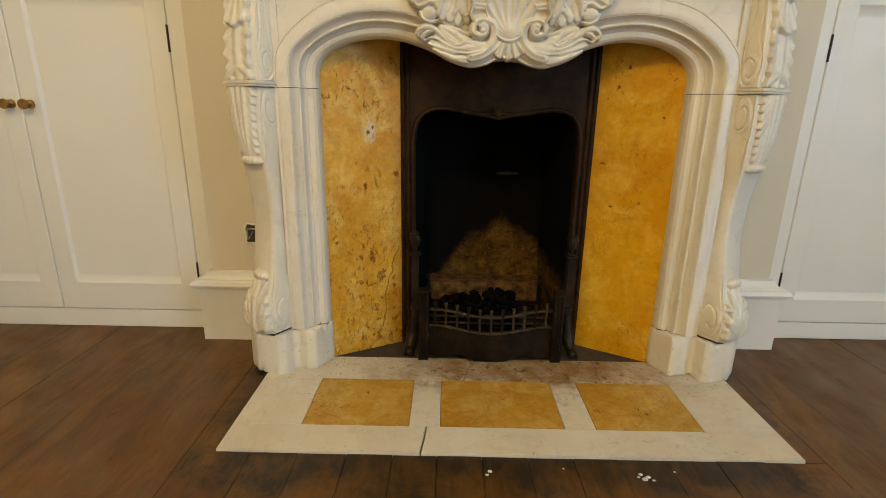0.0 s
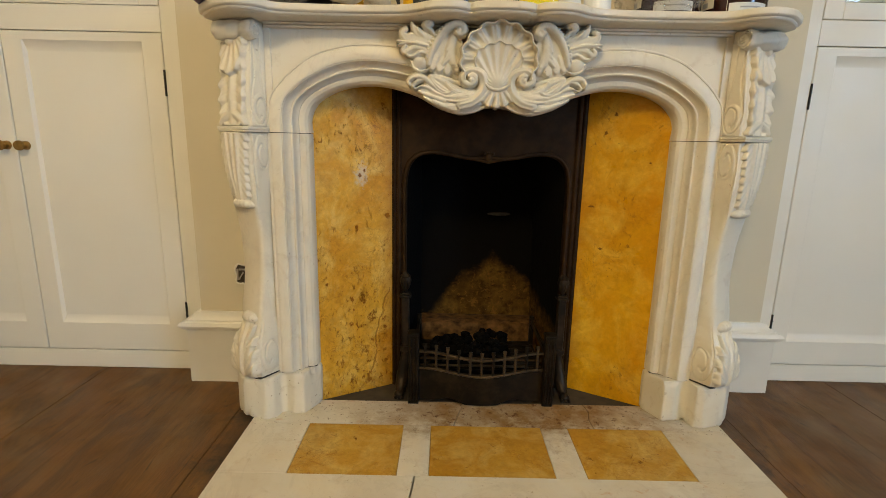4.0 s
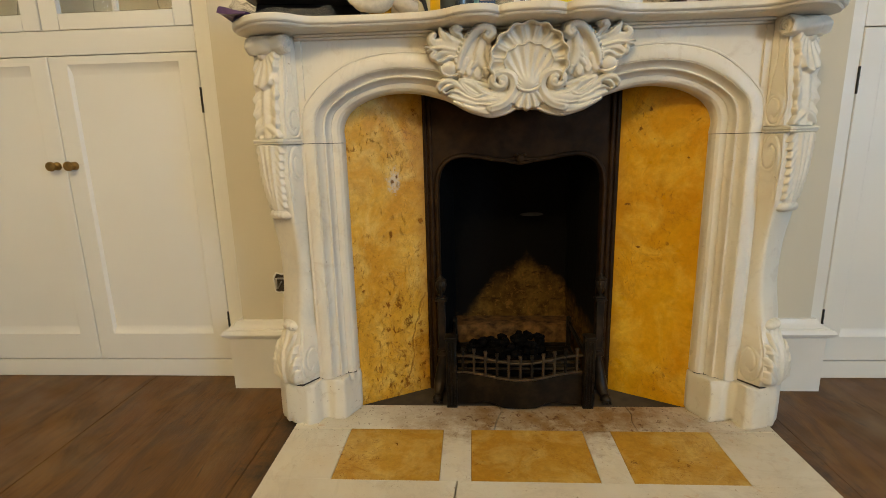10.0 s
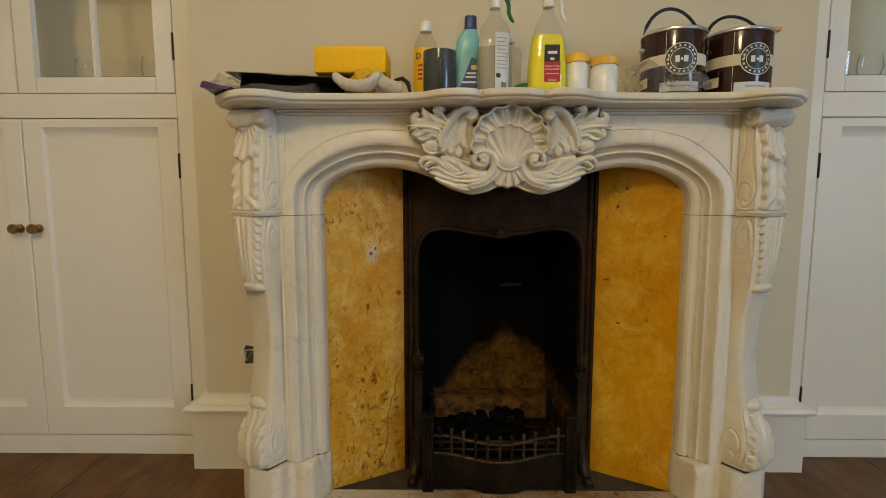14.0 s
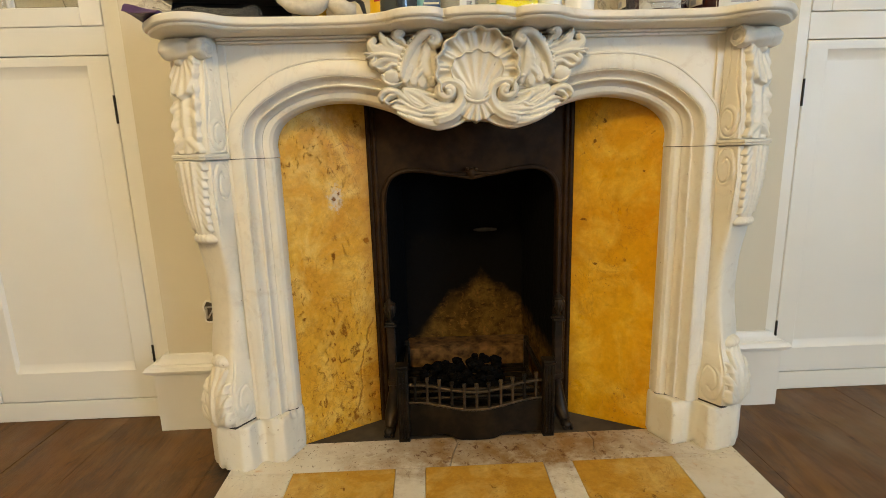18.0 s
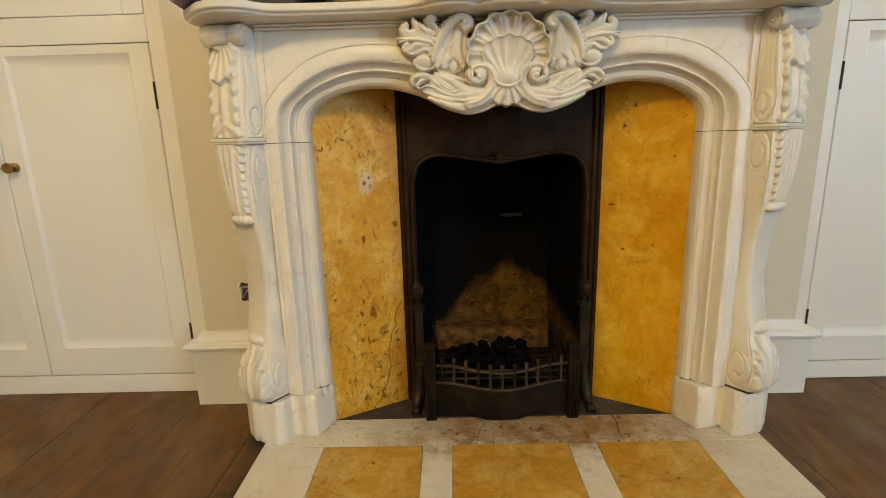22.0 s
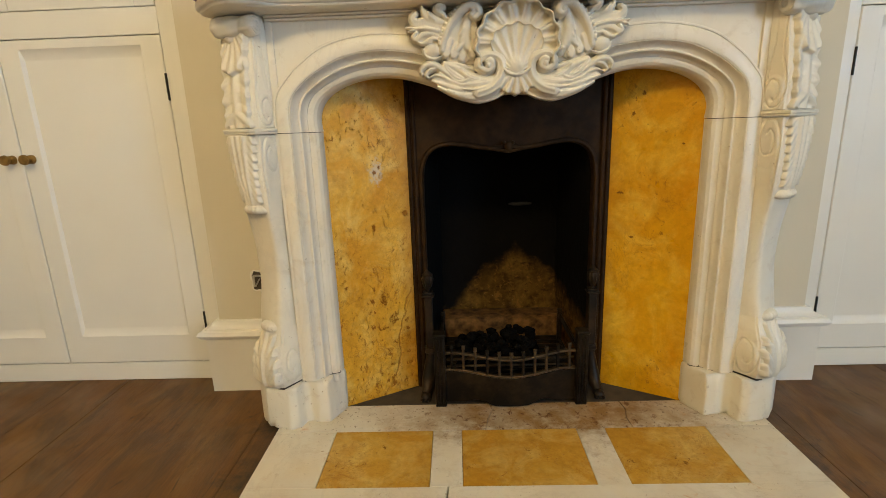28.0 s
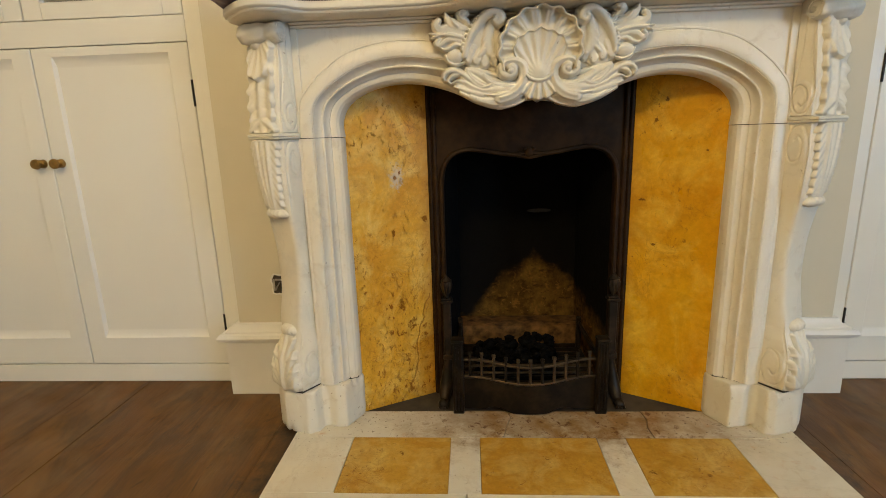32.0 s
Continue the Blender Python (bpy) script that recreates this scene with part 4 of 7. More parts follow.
# beaded curl, leaf and fronds above: line, half width, height, base, end, start, peak, rise, hollow
UPP = Relief(0.070, 0.275, 0.940, 1.092, 0.0011)
UPP.dome((0.135, 1.005), 0.048, 0.056, 0.007, 0.001)
UPP.dome((0.118, 0.990), 0.030, 0.040, 0.007, 0.001)
UPP.dome((0.205, 1.022), 0.042, 0.038, 0.006, 0.000)
for line, w, h, base, end, start, peak, rise, hollow in (
    ([(0.1219, 1.0594), (0.1415, 1.0315), (0.1503, 1.003), (0.1399, 0.9738)], 0.0245, 0.007, 0.002, 0.8, 0.6, 0.6, 0.000, 0.5),
    ([(0.1138, 1.0602), (0.1205, 1.0312), (0.1224, 1.0026), (0.1145, 0.9783)], 0.0108, 0.009, 0.006, 0.8, 0.5, 0.6, 0.002, 0.0),
    ([(0.1194, 1.0264), (0.1268, 1.0194), (0.1333, 1.0114)], 0.0054, 0.007, 0.008, 0.5, 0.8, 0.4, 0.002, 0.0),
    ([(0.1198, 1.0112), (0.1282, 1.0027), (0.1347, 0.9941)], 0.0054, 0.007, 0.008, 0.5, 0.8, 0.4, 0.002, 0.0),
    ([(0.1184, 0.9953), (0.1315, 0.9858), (0.1418, 0.9738)], 0.0064, 0.008, 0.007, 0.5, 0.8, 0.4, 0.002, 0.0),
    ([(0.1569, 0.9983), (0.1651, 0.979), (0.1687, 0.9654)], 0.0083, 0.009, 0.004, 0.8, 0.6, 0.7, 0.003, 0.3),
    ([(0.1403, 0.9884), (0.1475, 0.9715), (0.1502, 0.9613)], 0.0088, 0.009, 0.004, 0.8, 0.6, 0.7, 0.003, 0.3),
    ([(0.1228, 0.9833), (0.128, 0.9639), (0.1297, 0.9537)], 0.0088, 0.009, 0.004, 0.8, 0.6, 0.7, 0.003, 0.3),
    ([(0.1113, 0.9832), (0.1079, 0.9685), (0.1043, 0.9587)], 0.0073, 0.009, 0.004, 0.8, 0.6, 0.7, 0.003, 0.0),
    ([(0.1669, 1.0484), (0.1748, 1.0593), (0.185, 1.0651), (0.1895, 1.0734), (0.1833, 1.0795), (0.1751, 1.0758)], 0.0059, 0.011, 0.004, 0.8, 0.6, 0.6, 0.003, 0.0),
    ([(0.1724, 1.0391), (0.1932, 1.0455), (0.2102, 1.0552), (0.22, 1.0666), (0.2244, 1.0784)], 0.0083, 0.010, 0.004, 0.25, 0.6, 0.5, 0.002, 0.3),
    ([(0.1946, 1.0465), (0.2054, 1.056), (0.2104, 1.0664)], 0.0044, 0.009, 0.006, 0.4, 0.8, 0.4, 0.002, 0.0),
    ([(0.1778, 1.0273), (0.2002, 1.0371), (0.2252, 1.0375), (0.2407, 1.0434), (0.2467, 1.0539), (0.241, 1.0622)], 0.0083, 0.010, 0.003, 0.6, 0.6, 0.5, 0.002, 0.3),
    ([(0.1834, 1.0378), (0.2075, 1.0443), (0.2302, 1.047)], 0.0064, 0.009, 0.003, 0.7, 0.6, 0.5, 0.001, 0.3),
    ([(0.1825, 1.0197), (0.212, 1.0269), (0.2361, 1.0282), (0.2618, 1.0314)], 0.0054, 0.011, 0.005, 0.35, 0.8, 0.4, 0.002, 0.0),
    ([(0.2313, 1.0281), (0.2481, 1.0236), (0.2597, 1.0209)], 0.0034, 0.009, 0.005, 0.4, 0.8, 0.4, 0.002, 0.0),
    ([(0.1812, 1.0082), (0.2045, 1.0162), (0.2238, 1.0136), (0.2391, 1.0033), (0.245, 1.0101), (0.2384, 1.0177)], 0.0064, 0.011, 0.004, 0.6, 0.7, 0.5, 0.003, 0.2),
    ([(0.181, 0.9996), (0.2004, 1.0037), (0.2138, 0.9952), (0.2273, 0.9925), (0.2371, 0.9984)], 0.0049, 0.010, 0.004, 0.5, 0.8, 0.4, 0.002, 0.0),
    ([(0.1776, 0.9743), (0.1733, 0.9985), (0.1643, 1.0223), (0.1506, 1.0458), (0.133, 1.0651), (0.1152, 1.074), (0.099, 1.0697), (0.0928, 1.0571), (0.102, 1.0488), (0.1099, 1.0555)], 0.0093, 0.014, 0.007, 0.55, 0.6, 0.6, 0.008, 0.0),
):
    UPP.stroke(line, w * 1.25, h * 0.9, base + 0.002, end, start, peak, 0, rise, True, hollow)
UPP.dome((0.1043, 1.06), 0.0085, 0.0085, 0.011, 0.016)
UPP.dome((0.1094, 0.9695), 0.0072, 0.0072, 0.009, 0.010)
UPP.dome((0.1818, 1.0733), 0.0075, 0.0080, 0.009, 0.010)
UPP.soften(1)
for p in spline([(0.1831, 0.9900), (0.1811, 1.0034), (0.1735, 1.0249), (0.1621, 1.0469), (0.1459, 1.0663), (0.1271, 1.0777), (0.1143, 1.0811)], 2):
    UPP.dome((p.x, p.y), 0.0046, 0.0046, 0.0062, 0.0125)
UPP.dome((0.2013, 0.9756), 0.0215, 0.0180, 0.010, 0.005)
UPP.stroke([(0.2232, 0.9798), (0.2156, 0.9626), (0.1961, 0.955), (0.1768, 0.9621)], 0.0048, 0.009, 0.004)
UPP.soften(1)
UPP.ease(2)
for sx in (-1, 1):
    part("acanthus_scroll", LOW.mesh(on_front, sx), "marble_carved", cart, smooth=60)
    part("beaded_frond", UPP.mesh(on_front, sx), "marble_carved", cart, smooth=60)


def console(sx):
    """A canted bracket beside each jamb: leafy head, cap, hanging leaf, slender neck and scrolled foot."""
    top = thing("console_bracket", (sx * 0.65, -0.2, 0.124), "carved marble console bracket with acanthus leaves and scrolls", "ornament", "brackets beside the fireplace")
    A = Vector((0.592, -0.186))

    def col(st):
        rows = spline(st, 5)
        rings = []
        for r in rows:
            z, b, c = r[0], Vector((r[1], r[2])), Vector((r[3], r[4]))
            e = (c - b).normalized()
            w = (A - b).normalized()
            g = (Vector((0.712, 0.0)) - c).normalized()
            pts = [A, b + w * 0.014, b + w * 0.006 + e * 0.002, b + e * 0.006 + w * 0.001, b + e * 0.014, (b + c) / 2 + Vector((e.y, -e.x)) * 0.004,
                   c - e * 0.014, c - e * 0.005 + g * 0.001, c + g * 0.006, c + g * 0.014, Vector((0.712, 0.018)), Vector((0.60, 0.018))]
            rings.append([Vector((sx * p.x, p.y, z)) for p in pts])
        return loft(rings)

    low = [(0.1285, 0.635, -0.246, 0.722, -0.190), (0.150, 0.633, -0.256, 0.727, -0.196), (0.185, 0.632, -0.257, 0.727, -0.196), (0.225, 0.635, -0.247, 0.720, -0.188), (0.27, 0.632, -0.231, 0.702, -0.176),
           (0.31, 0.629, -0.222, 0.702, -0.172), (0.40, 0.622, -0.213, 0.692, -0.166), (0.50, 0.618, -0.217, 0.693, -0.168), (0.57, 0.618, -0.228, 0.699, -0.178),
           (0.63, 0.620, -0.240, 0.704, -0.190), (0.70, 0.622, -0.244, 0.715, -0.194), (0.788, 0.622, -0.243, 0.719, -0.194)]
    up = [(0.803, 0.622, -0.236, 0.719, -0.186), (0.87, 0.622, -0.238, 0.719, -0.186), (0.94, 0.621, -0.232, 0.713, -0.180), (1.0, 0.620, -0.223, 0.706, -0.174), (1.068, 0.620, -0.22, 0.70, -0.172)]
    part("joint", prism([(sx * x, y) for x, y in ((0.60, -0.19), (0.634, -0.240), (0.650, -0.236), (0.716, -0.188), (0.712, 0.0), (0.60, 0.0))], 0.1215, 0.130), "gap_dark", top, "dirty open joint above the plinth")
    part("lower_body", col(low), "marble_carved", top, smooth=50)
    part("upper_body", col(up), "marble_carved", top, smooth=50)
    capp = [(0.586, -0.180), (0.588, -0.206), (0.620, -0.258), (0.634, -0.259), (0.722, -0.205), (0.724, -0.19), (0.70, 0.018), (0.60, 0.018)]
    c2 = Vector((0.655, -0.15))
    def cr(k, z):
        return [Vector((sx * (c2.x + (x - c2.x) * k), c2.y + (y - c2.y) * k, z)) for x, y in capp]
    part("cap_moulding", loft([cr(0.95, 0.7895), cr(0.97, 0.791), cr(0.97, 0.7945), cr(1.0, 0.7965), cr(1.0, 0.8015), cr(0.97, 0.8035)]), "marble_carved", top, smooth=25)

    def at_z(st, z):
        rows = spline(st, 5)
        r = min(rows, key=lambda q: abs(q[0] - z))
        return Vector((r[1], r[2])), Vector((r[3], r[4]))

    def front(st, spread=1.0):
        """Carries (u across, v up, height) on to the canted front of the bracket."""
        def place(u, v, h):
            u = u * spread
            x, y = np.zeros(u.shape), np.zeros(u.shape)
            for j in range(u.shape[1]):
                z = v[0, j]
                rows = spline(st, 5)
                r = [float(np.interp(z, [q[0] for q in rows], [q[k] for q in rows])) for k in (1, 2, 3, 4)]
                ex, ey = r[2] - r[0], r[3] - r[1]
                n = math.hypot(ex, ey)
                ex, ey = ex / n, ey / n
                fall = np.clip((n * 0.53 - np.abs(u[:, j])) / 0.012, 0, 1) ** 0.6
                back = np.where(h[:, j] > -0.019, h[:, j] * fall - 0.004 * (1 - fall), h[:, j]) - 40 * np.maximum(0.0, np.abs(u[:, j]) - n * 0.41) ** 2
                x[:, j] = (r[0] + r[2]) / 2 + ex * u[:, j] + ey * back
                y[:, j] = (r[1] + r[3]) / 2 + ey * u[:, j] - ex * back
            return x, y, v
        return place

    # a fluted leaf spreads from under the roll over a ruffled one
    g = Relief(-0.056, 0.056, 0.806, 1.036, 0.0014)
    wave = np.cos(2 * np.pi * (g.v + 0.35 * np.abs(g.u) + 0.004 * np.sign(g.u)) / 0.037)
    half = np.interp(g.v, [0.806, 0.820, 0.86, 0.94, 1.0], [0.026, 0.034, 0.0375, 0.0375, 0.033]) * (1 + 0.060 * wave)
    f = np.clip(np.abs(g.u) / half, 0, 1)
    ruffle = 0.007 + 0.0065 * f ** 1.6 * (0.80 + 0.50 * wave) - 0.0035 * np.exp(-((f - 0.42) / 0.16) ** 2) + 0.006 * np.exp(-(g.u / 0.009) ** 2)
    g.lay(ruffle, f < 1)
    for k in range(6):
        for s in (-1, 1):
            z = 0.948 - 0.037 * k * 0.62
            g.cut([(s * 0.010, z + 0.010), (s * 0.024, z + 0.004), (s * 0.037, z - 0.008)], 0.0030, 0.0022)
    for s in (-1, 1):
        g.stroke([(s * 0.006, 0.836), (s * 0.022, 0.826), (s * 0.036, 0.812)], 0.011, 0.008, 0.008, 0.6, 0.7, 0.5, 1)
    g.soften(2)
    phi = np.degrees(np.arctan2(g.u, 1.046 - g.v))
    rad = np.hypot(g.u, 1.046 - g.v)
    wave = np.cos(np.radians(phi / 15.0 * 360))
    edge = ((np.abs(np.sin(np.radians(phi))) / 0.0375) ** 3 + (np.abs(np.cos(np.radians(phi))) / 0.114) ** 3) ** (-1 / 3) * (1 + 0.028 * wave)
    fan = 0.012 + 0.012 * np.clip(rad / 0.11, 0, 1) ** 1.4 - 0.0038 * np.clip(0.5 - 0.6 * wave, 0, 1) * np.clip(rad / 0.04 - 0.4, 0, 1)
    g.lay(fan * (0.55 + 0.45 * np.sqrt(np.clip((edge - rad) / 0.004, 0, 1))), (rad < edge) & (np.abs(phi) < 90))
    g.dome((0.006, 1.020), 0.013, 0.013, 0.010, 0.014)
    g.soften(2)
    g.ease(3)
    part("head_leaf", g.mesh(front(up, 1.18), sx), "marble_carved", top, smooth=60)
    # long leaf that hangs below the cap
    g = Relief(-0.056, 0.056, 0.592, 0.7875, 0.0016)
    g.stroke([(0.0, 0.800), (0.0, 0.70), (0.0, 0.605)], 0.034, 0.012, 0.003, 0.62, 1.1, 0.2, 0)
    for k in range(8):
        z = 0.768 - 0.0205 * k
        for s in (-1, 1):
            w = 0.041 - 0.0018 * k
            g.stroke([(s * 0.012, z + 0.040), (s * w * 0.62, z + 0.022), (s * w * 0.97, z)], 0.0095, 0.006, 0.006, 0.42, 0.8, 0.5, 1, 0.002)
    for x, w in ((0.0, 0.0075), (-0.013, 0.0062), (0.013, 0.0062)):
        g.stroke([(x * 1.3, 0.798), (x, 0.70), (x * 0.5, 0.612)], w, 0.0065, 0.013, 0.5, 1.0, 0.2, 0, -0.002, False)
    g.soften(2)
    g.ease(4)
    part("hanging_leaf", g.mesh(front(low, 1.18), sx), "marble_carved", top, smooth=60)
    # leaf that climbs from the foot
    g = Relief(-0.058, 0.058, 0.127, 0.300, 0.0016)
    g.stroke([(0.0, 0.130), (0.0, 0.20), (0.0, 0.275)], 0.036, 0.010, 0.003, 0.5, 1.2, 0.3, 0)
    for s in (-1, 1):
        for line, w in (([(0.008, 0.13), (0.036, 0.150), (0.052, 0.172)], 0.012), ([(0.006, 0.14), (0.034, 0.175), (0.050, 0.208)], 0.0115), ([(0.005, 0.15), (0.026, 0.20), (0.042, 0.240)], 0.011), ([(0.004, 0.17), (0.016, 0.23), (0.028, 0.270)], 0.010),
                        ([(0.030, 0.14), (0.048, 0.148), (0.055, 0.156)], 0.009), ([(0.028, 0.185), (0.044, 0.192), (0.052, 0.192)], 0.007), ([(0.022, 0.215), (0.038, 0.224), (0.046, 0.222)], 0.007)):
            g.stroke([(s * a, z) for a, z in line], w, 0.010, 0.006, 0.5, 0.8, 0.5, 2)
    g.stroke([(0.0, 0.13), (0.0, 0.21), (0.0, 0.285)], 0.010, 0.010, 0.010, 0.6, 0.9, 0.4, 1)
    g.soften(1)
    g.ease(3)
    part("foot_leaf", g.mesh(front(low), sx), "marble_carved", top, smooth=60)
    def curl(z, w, r, n=36, m=18):
        """A leaf tip that rolls over towards the front, grooved along its fall."""
        b, c = at_z(low, z)
        e = (c - b).normalized()
        o = (b + c) / 2 + Vector((e.y, -e.x)) * 0.001
        rings = []
        for i in range(n + 1):
            t = 2 * i / n - 1
            rr = r * max(0.05, 1 - abs(t) ** 2.6) ** 0.5 * (1 - 0.10 * math.sin(math.pi * 3.5 * t) ** 2)
            p = o + e * (t * w) + Vector((e.y, -e.x)) * (0.004 - 0.006 * t * t)
            rings.append([Vector((sx * (p.x + e.y * rr * math.cos(2 * math.pi * k / m)), p.y - e.x * rr * math.cos(2 * math.pi * k / m), z - 0.004 * t * t + 0.85 * rr * math.sin(2 * math.pi * k / m))) for k in range(m)])
        return loft(rings)

    part("leaf_curl", curl(0.606, 0.040, 0.0175), "marble_carved", top)
    part("leaf_curl", curl(0.289, 0.031, 0.0180), "marble_carved", top)
    # long volutes on the inward side
    def inward(st):
        """Carries (u, v, height) on to the face towards the jamb; u runs over 0.07 from the jamb to the front edge."""
        rows = spline(st, 5)
        def place(u, v, h):
            x, y = np.zeros(u.shape), np.zeros(u.shape)
            for j in range(u.shape[1]):
                bx_, by_ = (float(np.interp(v[0, j], [q[0] for q in rows], [q[k] for q in rows])) for k in (1, 2))
                ex, ey = bx_ - A.x, by_ - A.y
                n = math.hypot(ex, ey)
                x[:, j] = A.x + ex * u[:, j] / 0.07 + ey / n * h[:, j]
                y[:, j] = A.y + ey * u[:, j] / 0.07 - ex / n * h[:, j]
            return x, y, v
        return place

    for st, v0, v1, fade, lines in (
            (up, 0.806, 1.036, (1.10, 1.09), (([(0.060, 1.030), (0.052, 0.97), (0.050, 0.93), (0.058, 0.89), (0.061, 0.85), (0.048, 0.815), (0.024, 0.813), (0.010, 0.842), (0.021, 0.874), (0.041, 0.868), (0.046, 0.842), (0.035, 0.826), (0.026, 0.840)], 0.0098, 0.0052),
                                ([(0.030, 1.030), (0.027, 0.97), (0.018, 0.92), (0.010, 0.87)], 0.0045, 0.003))),
            (low, 0.560, 0.7875, (0.585, 0.66), (([(0.050, 0.575), (0.056, 0.63), (0.060, 0.69), (0.060, 0.745), (0.046, 0.780), (0.022, 0.778), (0.010, 0.740), (0.021, 0.702), (0.042, 0.708), (0.047, 0.742), (0.035, 0.760), (0.026, 0.742)], 0.0098, 0.0052),)),
            (low, 0.1290, 0.330, (0.315, 0.255), (([(0.062, 0.320), (0.060, 0.27), (0.062, 0.22), (0.060, 0.175), (0.044, 0.139), (0.020, 0.143), (0.009, 0.185), (0.022, 0.225), (0.043, 0.217), (0.049, 0.185), (0.037, 0.165), (0.027, 0.183)], 0.0098, 0.0055),))):
        g = Relief(0.0, 0.07, v0, v1, 0.0013)
        eye = lines[0][0][-1]
        mid = (eye[0] + 0.007, eye[1] - 0.002)
        full = np.clip((g.v - fade[0]) / (fade[1] - fade[0]), 0, 1)
        g.lay(0.0060 * full - 0.0030, (g.u > 0.004) & (g.u < 0.066))
        x = np.hypot((g.u - mid[0]) / 0.030, (g.v - mid[1]) / 0.048)
        g.lay(0.0030 + 0.0040 * np.sqrt(np.clip(1 - x ** 3, 0, 1)), x < 1)
        for line, w, h in lines:
            g.cut(line, w * 0.34, 0.0048)
        g.dome(eye, 0.0070, 0.0090, 0.0035, 0.004)
        g.soften(1)
        g.ease(3)
        part("side_scroll", g.mesh(inward(st), sx), "marble_carved", top, smooth=60)
    # the roll under the shelf, with a spiral end towards the opening
    ax = Vector((sx * 0.80, 0.60 * 0.35, 0)).normalized()
    o = Vector((sx * 0.600, -0.226, 1.042))
    rings = []
    for t in [0.117 * i / 26 for i in range(27)]:
        r = float(np.interp(t, [0.0, 0.006, 0.026, 0.038, 0.048, 0.07, 0.095, 0.112, 0.117], [0.0215, 0.0240, 0.0236, 0.0200, 0.0222, 0.0252, 0.0250, 0.0215, 0.012]))
        p = o + ax * t
        e1 = Vector((0, 0, 1))
        e2 = ax.cross(e1).normalized()
        rings.append([p + (e1 * math.cos(2 * math.pi * k / 40) + e2 * math.sin(2 * math.pi * k / 40)) * (r * (1 + 0.05 * math.sin(6 * math.pi * k / 20 + t * 55) + 0.03 * math.sin(t * 140))) for k in range(40)])
    roll = part("top_roll", loft(rings), "marble_carved", top)
    end = Face(o, (ax.y, -ax.x, 0), (0, 0, 1), -ax)
    part("spiral_end", spiral_disc(end, (0, 0), 0.0205, 0.0205, 0.006, 1.8, sx, 0.5), "marble_white", roll)


console(-1)
console(1)

# ---- yellow marble slips ----
for sx, mat, label in ((-1, "siena_left", "splayed slab of pale yellow marble, pitted with brown"), (1, "siena_right", "splayed slab of deep orange yellow marble")):
    a, b = Vector((0.514, -0.122)), Vector((0.2925 if sx < 0 else 0.2995, 0.0005))
    pl = [a, b, b + Vector((0.012, 0.0010)), a + Vector((0.012, 0.018))]
    solid("marble_slip", prism([(sx * p.x, p.y) for p in pl], -0.002, 0.962), mat, label, "marble panel", group="yellow marble slips")

# ---- cast iron insert ----
insert = thing("fireplace_insert", (0, 0.03, 0), "dark cast iron fireplace insert with a shaped opening", "fireplace insert")
IY = 0.002
HOLE = spline([(0.243, -0.003), (0.243, 0.30), (0.243, 0.60), (0.242, 0.66), (0.234, 0.706), (0.212, 0.735), (0.175, 0.747), (0.13, 0.744), (0.08, 0.735), (0.04, 0.731), (0.0, 0.736)], 5)
edge = HOLE + [Vector((-p.x, p.y)) for p in reversed(HOLE[:-1])]


def hole_ring(k, y):
    out = []
    for i, p in enumerate(edge):
        d = (edge[min(i + 1, len(edge) - 1)] - edge[max(i - 1, 0)]).normalized()
        q = p + Vector((d.y, -d.x)) * k
        out.append(Vector((q.x, y, max(q.y, -0.003))))
    return out


def plate_face():
    """The flat plate round the opening, filled between its edge and the hole."""
    bm = bmesh.new()
    inner = [bm.verts.new(p) for p in hole_ring(0.014, IY)]
    outer = [bm.verts.new(p) for p in ((-0.318, IY, -0.003), (-0.318, IY, 0.965), (0.318, IY, 0.965), (0.318, IY, -0.003))]
    line = inner + outer
    es = [bm.edges.new((p, q)) for p, q in zip(line, line[1:] + line[:1])]
    bmesh.ops.triangle_fill(bm, use_beauty=True, use_dissolve=False, edges=es)
    bmesh.ops.recalc_face_normals(bm, faces=bm.faces)
    return bm


part("plate", plate_face(), "iron_plate", insert, smooth=0)
part("opening_rim", loft([hole_ring(0.014, IY), hole_ring(0.011, IY - 0.006), hole_ring(0.004, IY - 0.007), hole_ring(0.0, IY - 0.002), hole_ring(0.0, IY + 0.03)], closed=False, cap=False), "iron_plate", insert, smooth=35)
for sx in (-1, 1):
    for x, r in ((0.2655, 0.0065), (0.2795, 0.0040)):
        part("reed", tube([(sx * x, IY - 0.003, -0.002), (sx * x, IY - 0.003, 0.96)], r, 10, 1.0), "iron_plate", insert)
part("bow_ornament", merge(ball((0, IY - 0.010, 0.742), 0.012, 1.0, 0.7, 1.25, 2), ball((0.012, IY - 0.009, 0.752), 0.006, sub=2), ball((-0.012, IY - 0.009, 0.752), 0.006, sub=2),
     tube([(0, IY - 0.008, 0.728), (0.03, IY - 0.008, 0.732), (0.06, IY - 0.006, 0.738)], [0.005, 0.004, 0.002]), tube([(0, IY - 0.008, 0.728), (-0.03, IY - 0.008, 0.732), (-0.06, IY - 0.006, 0.738)], [0.005, 0.004, 0.002])), "iron_plate", insert)
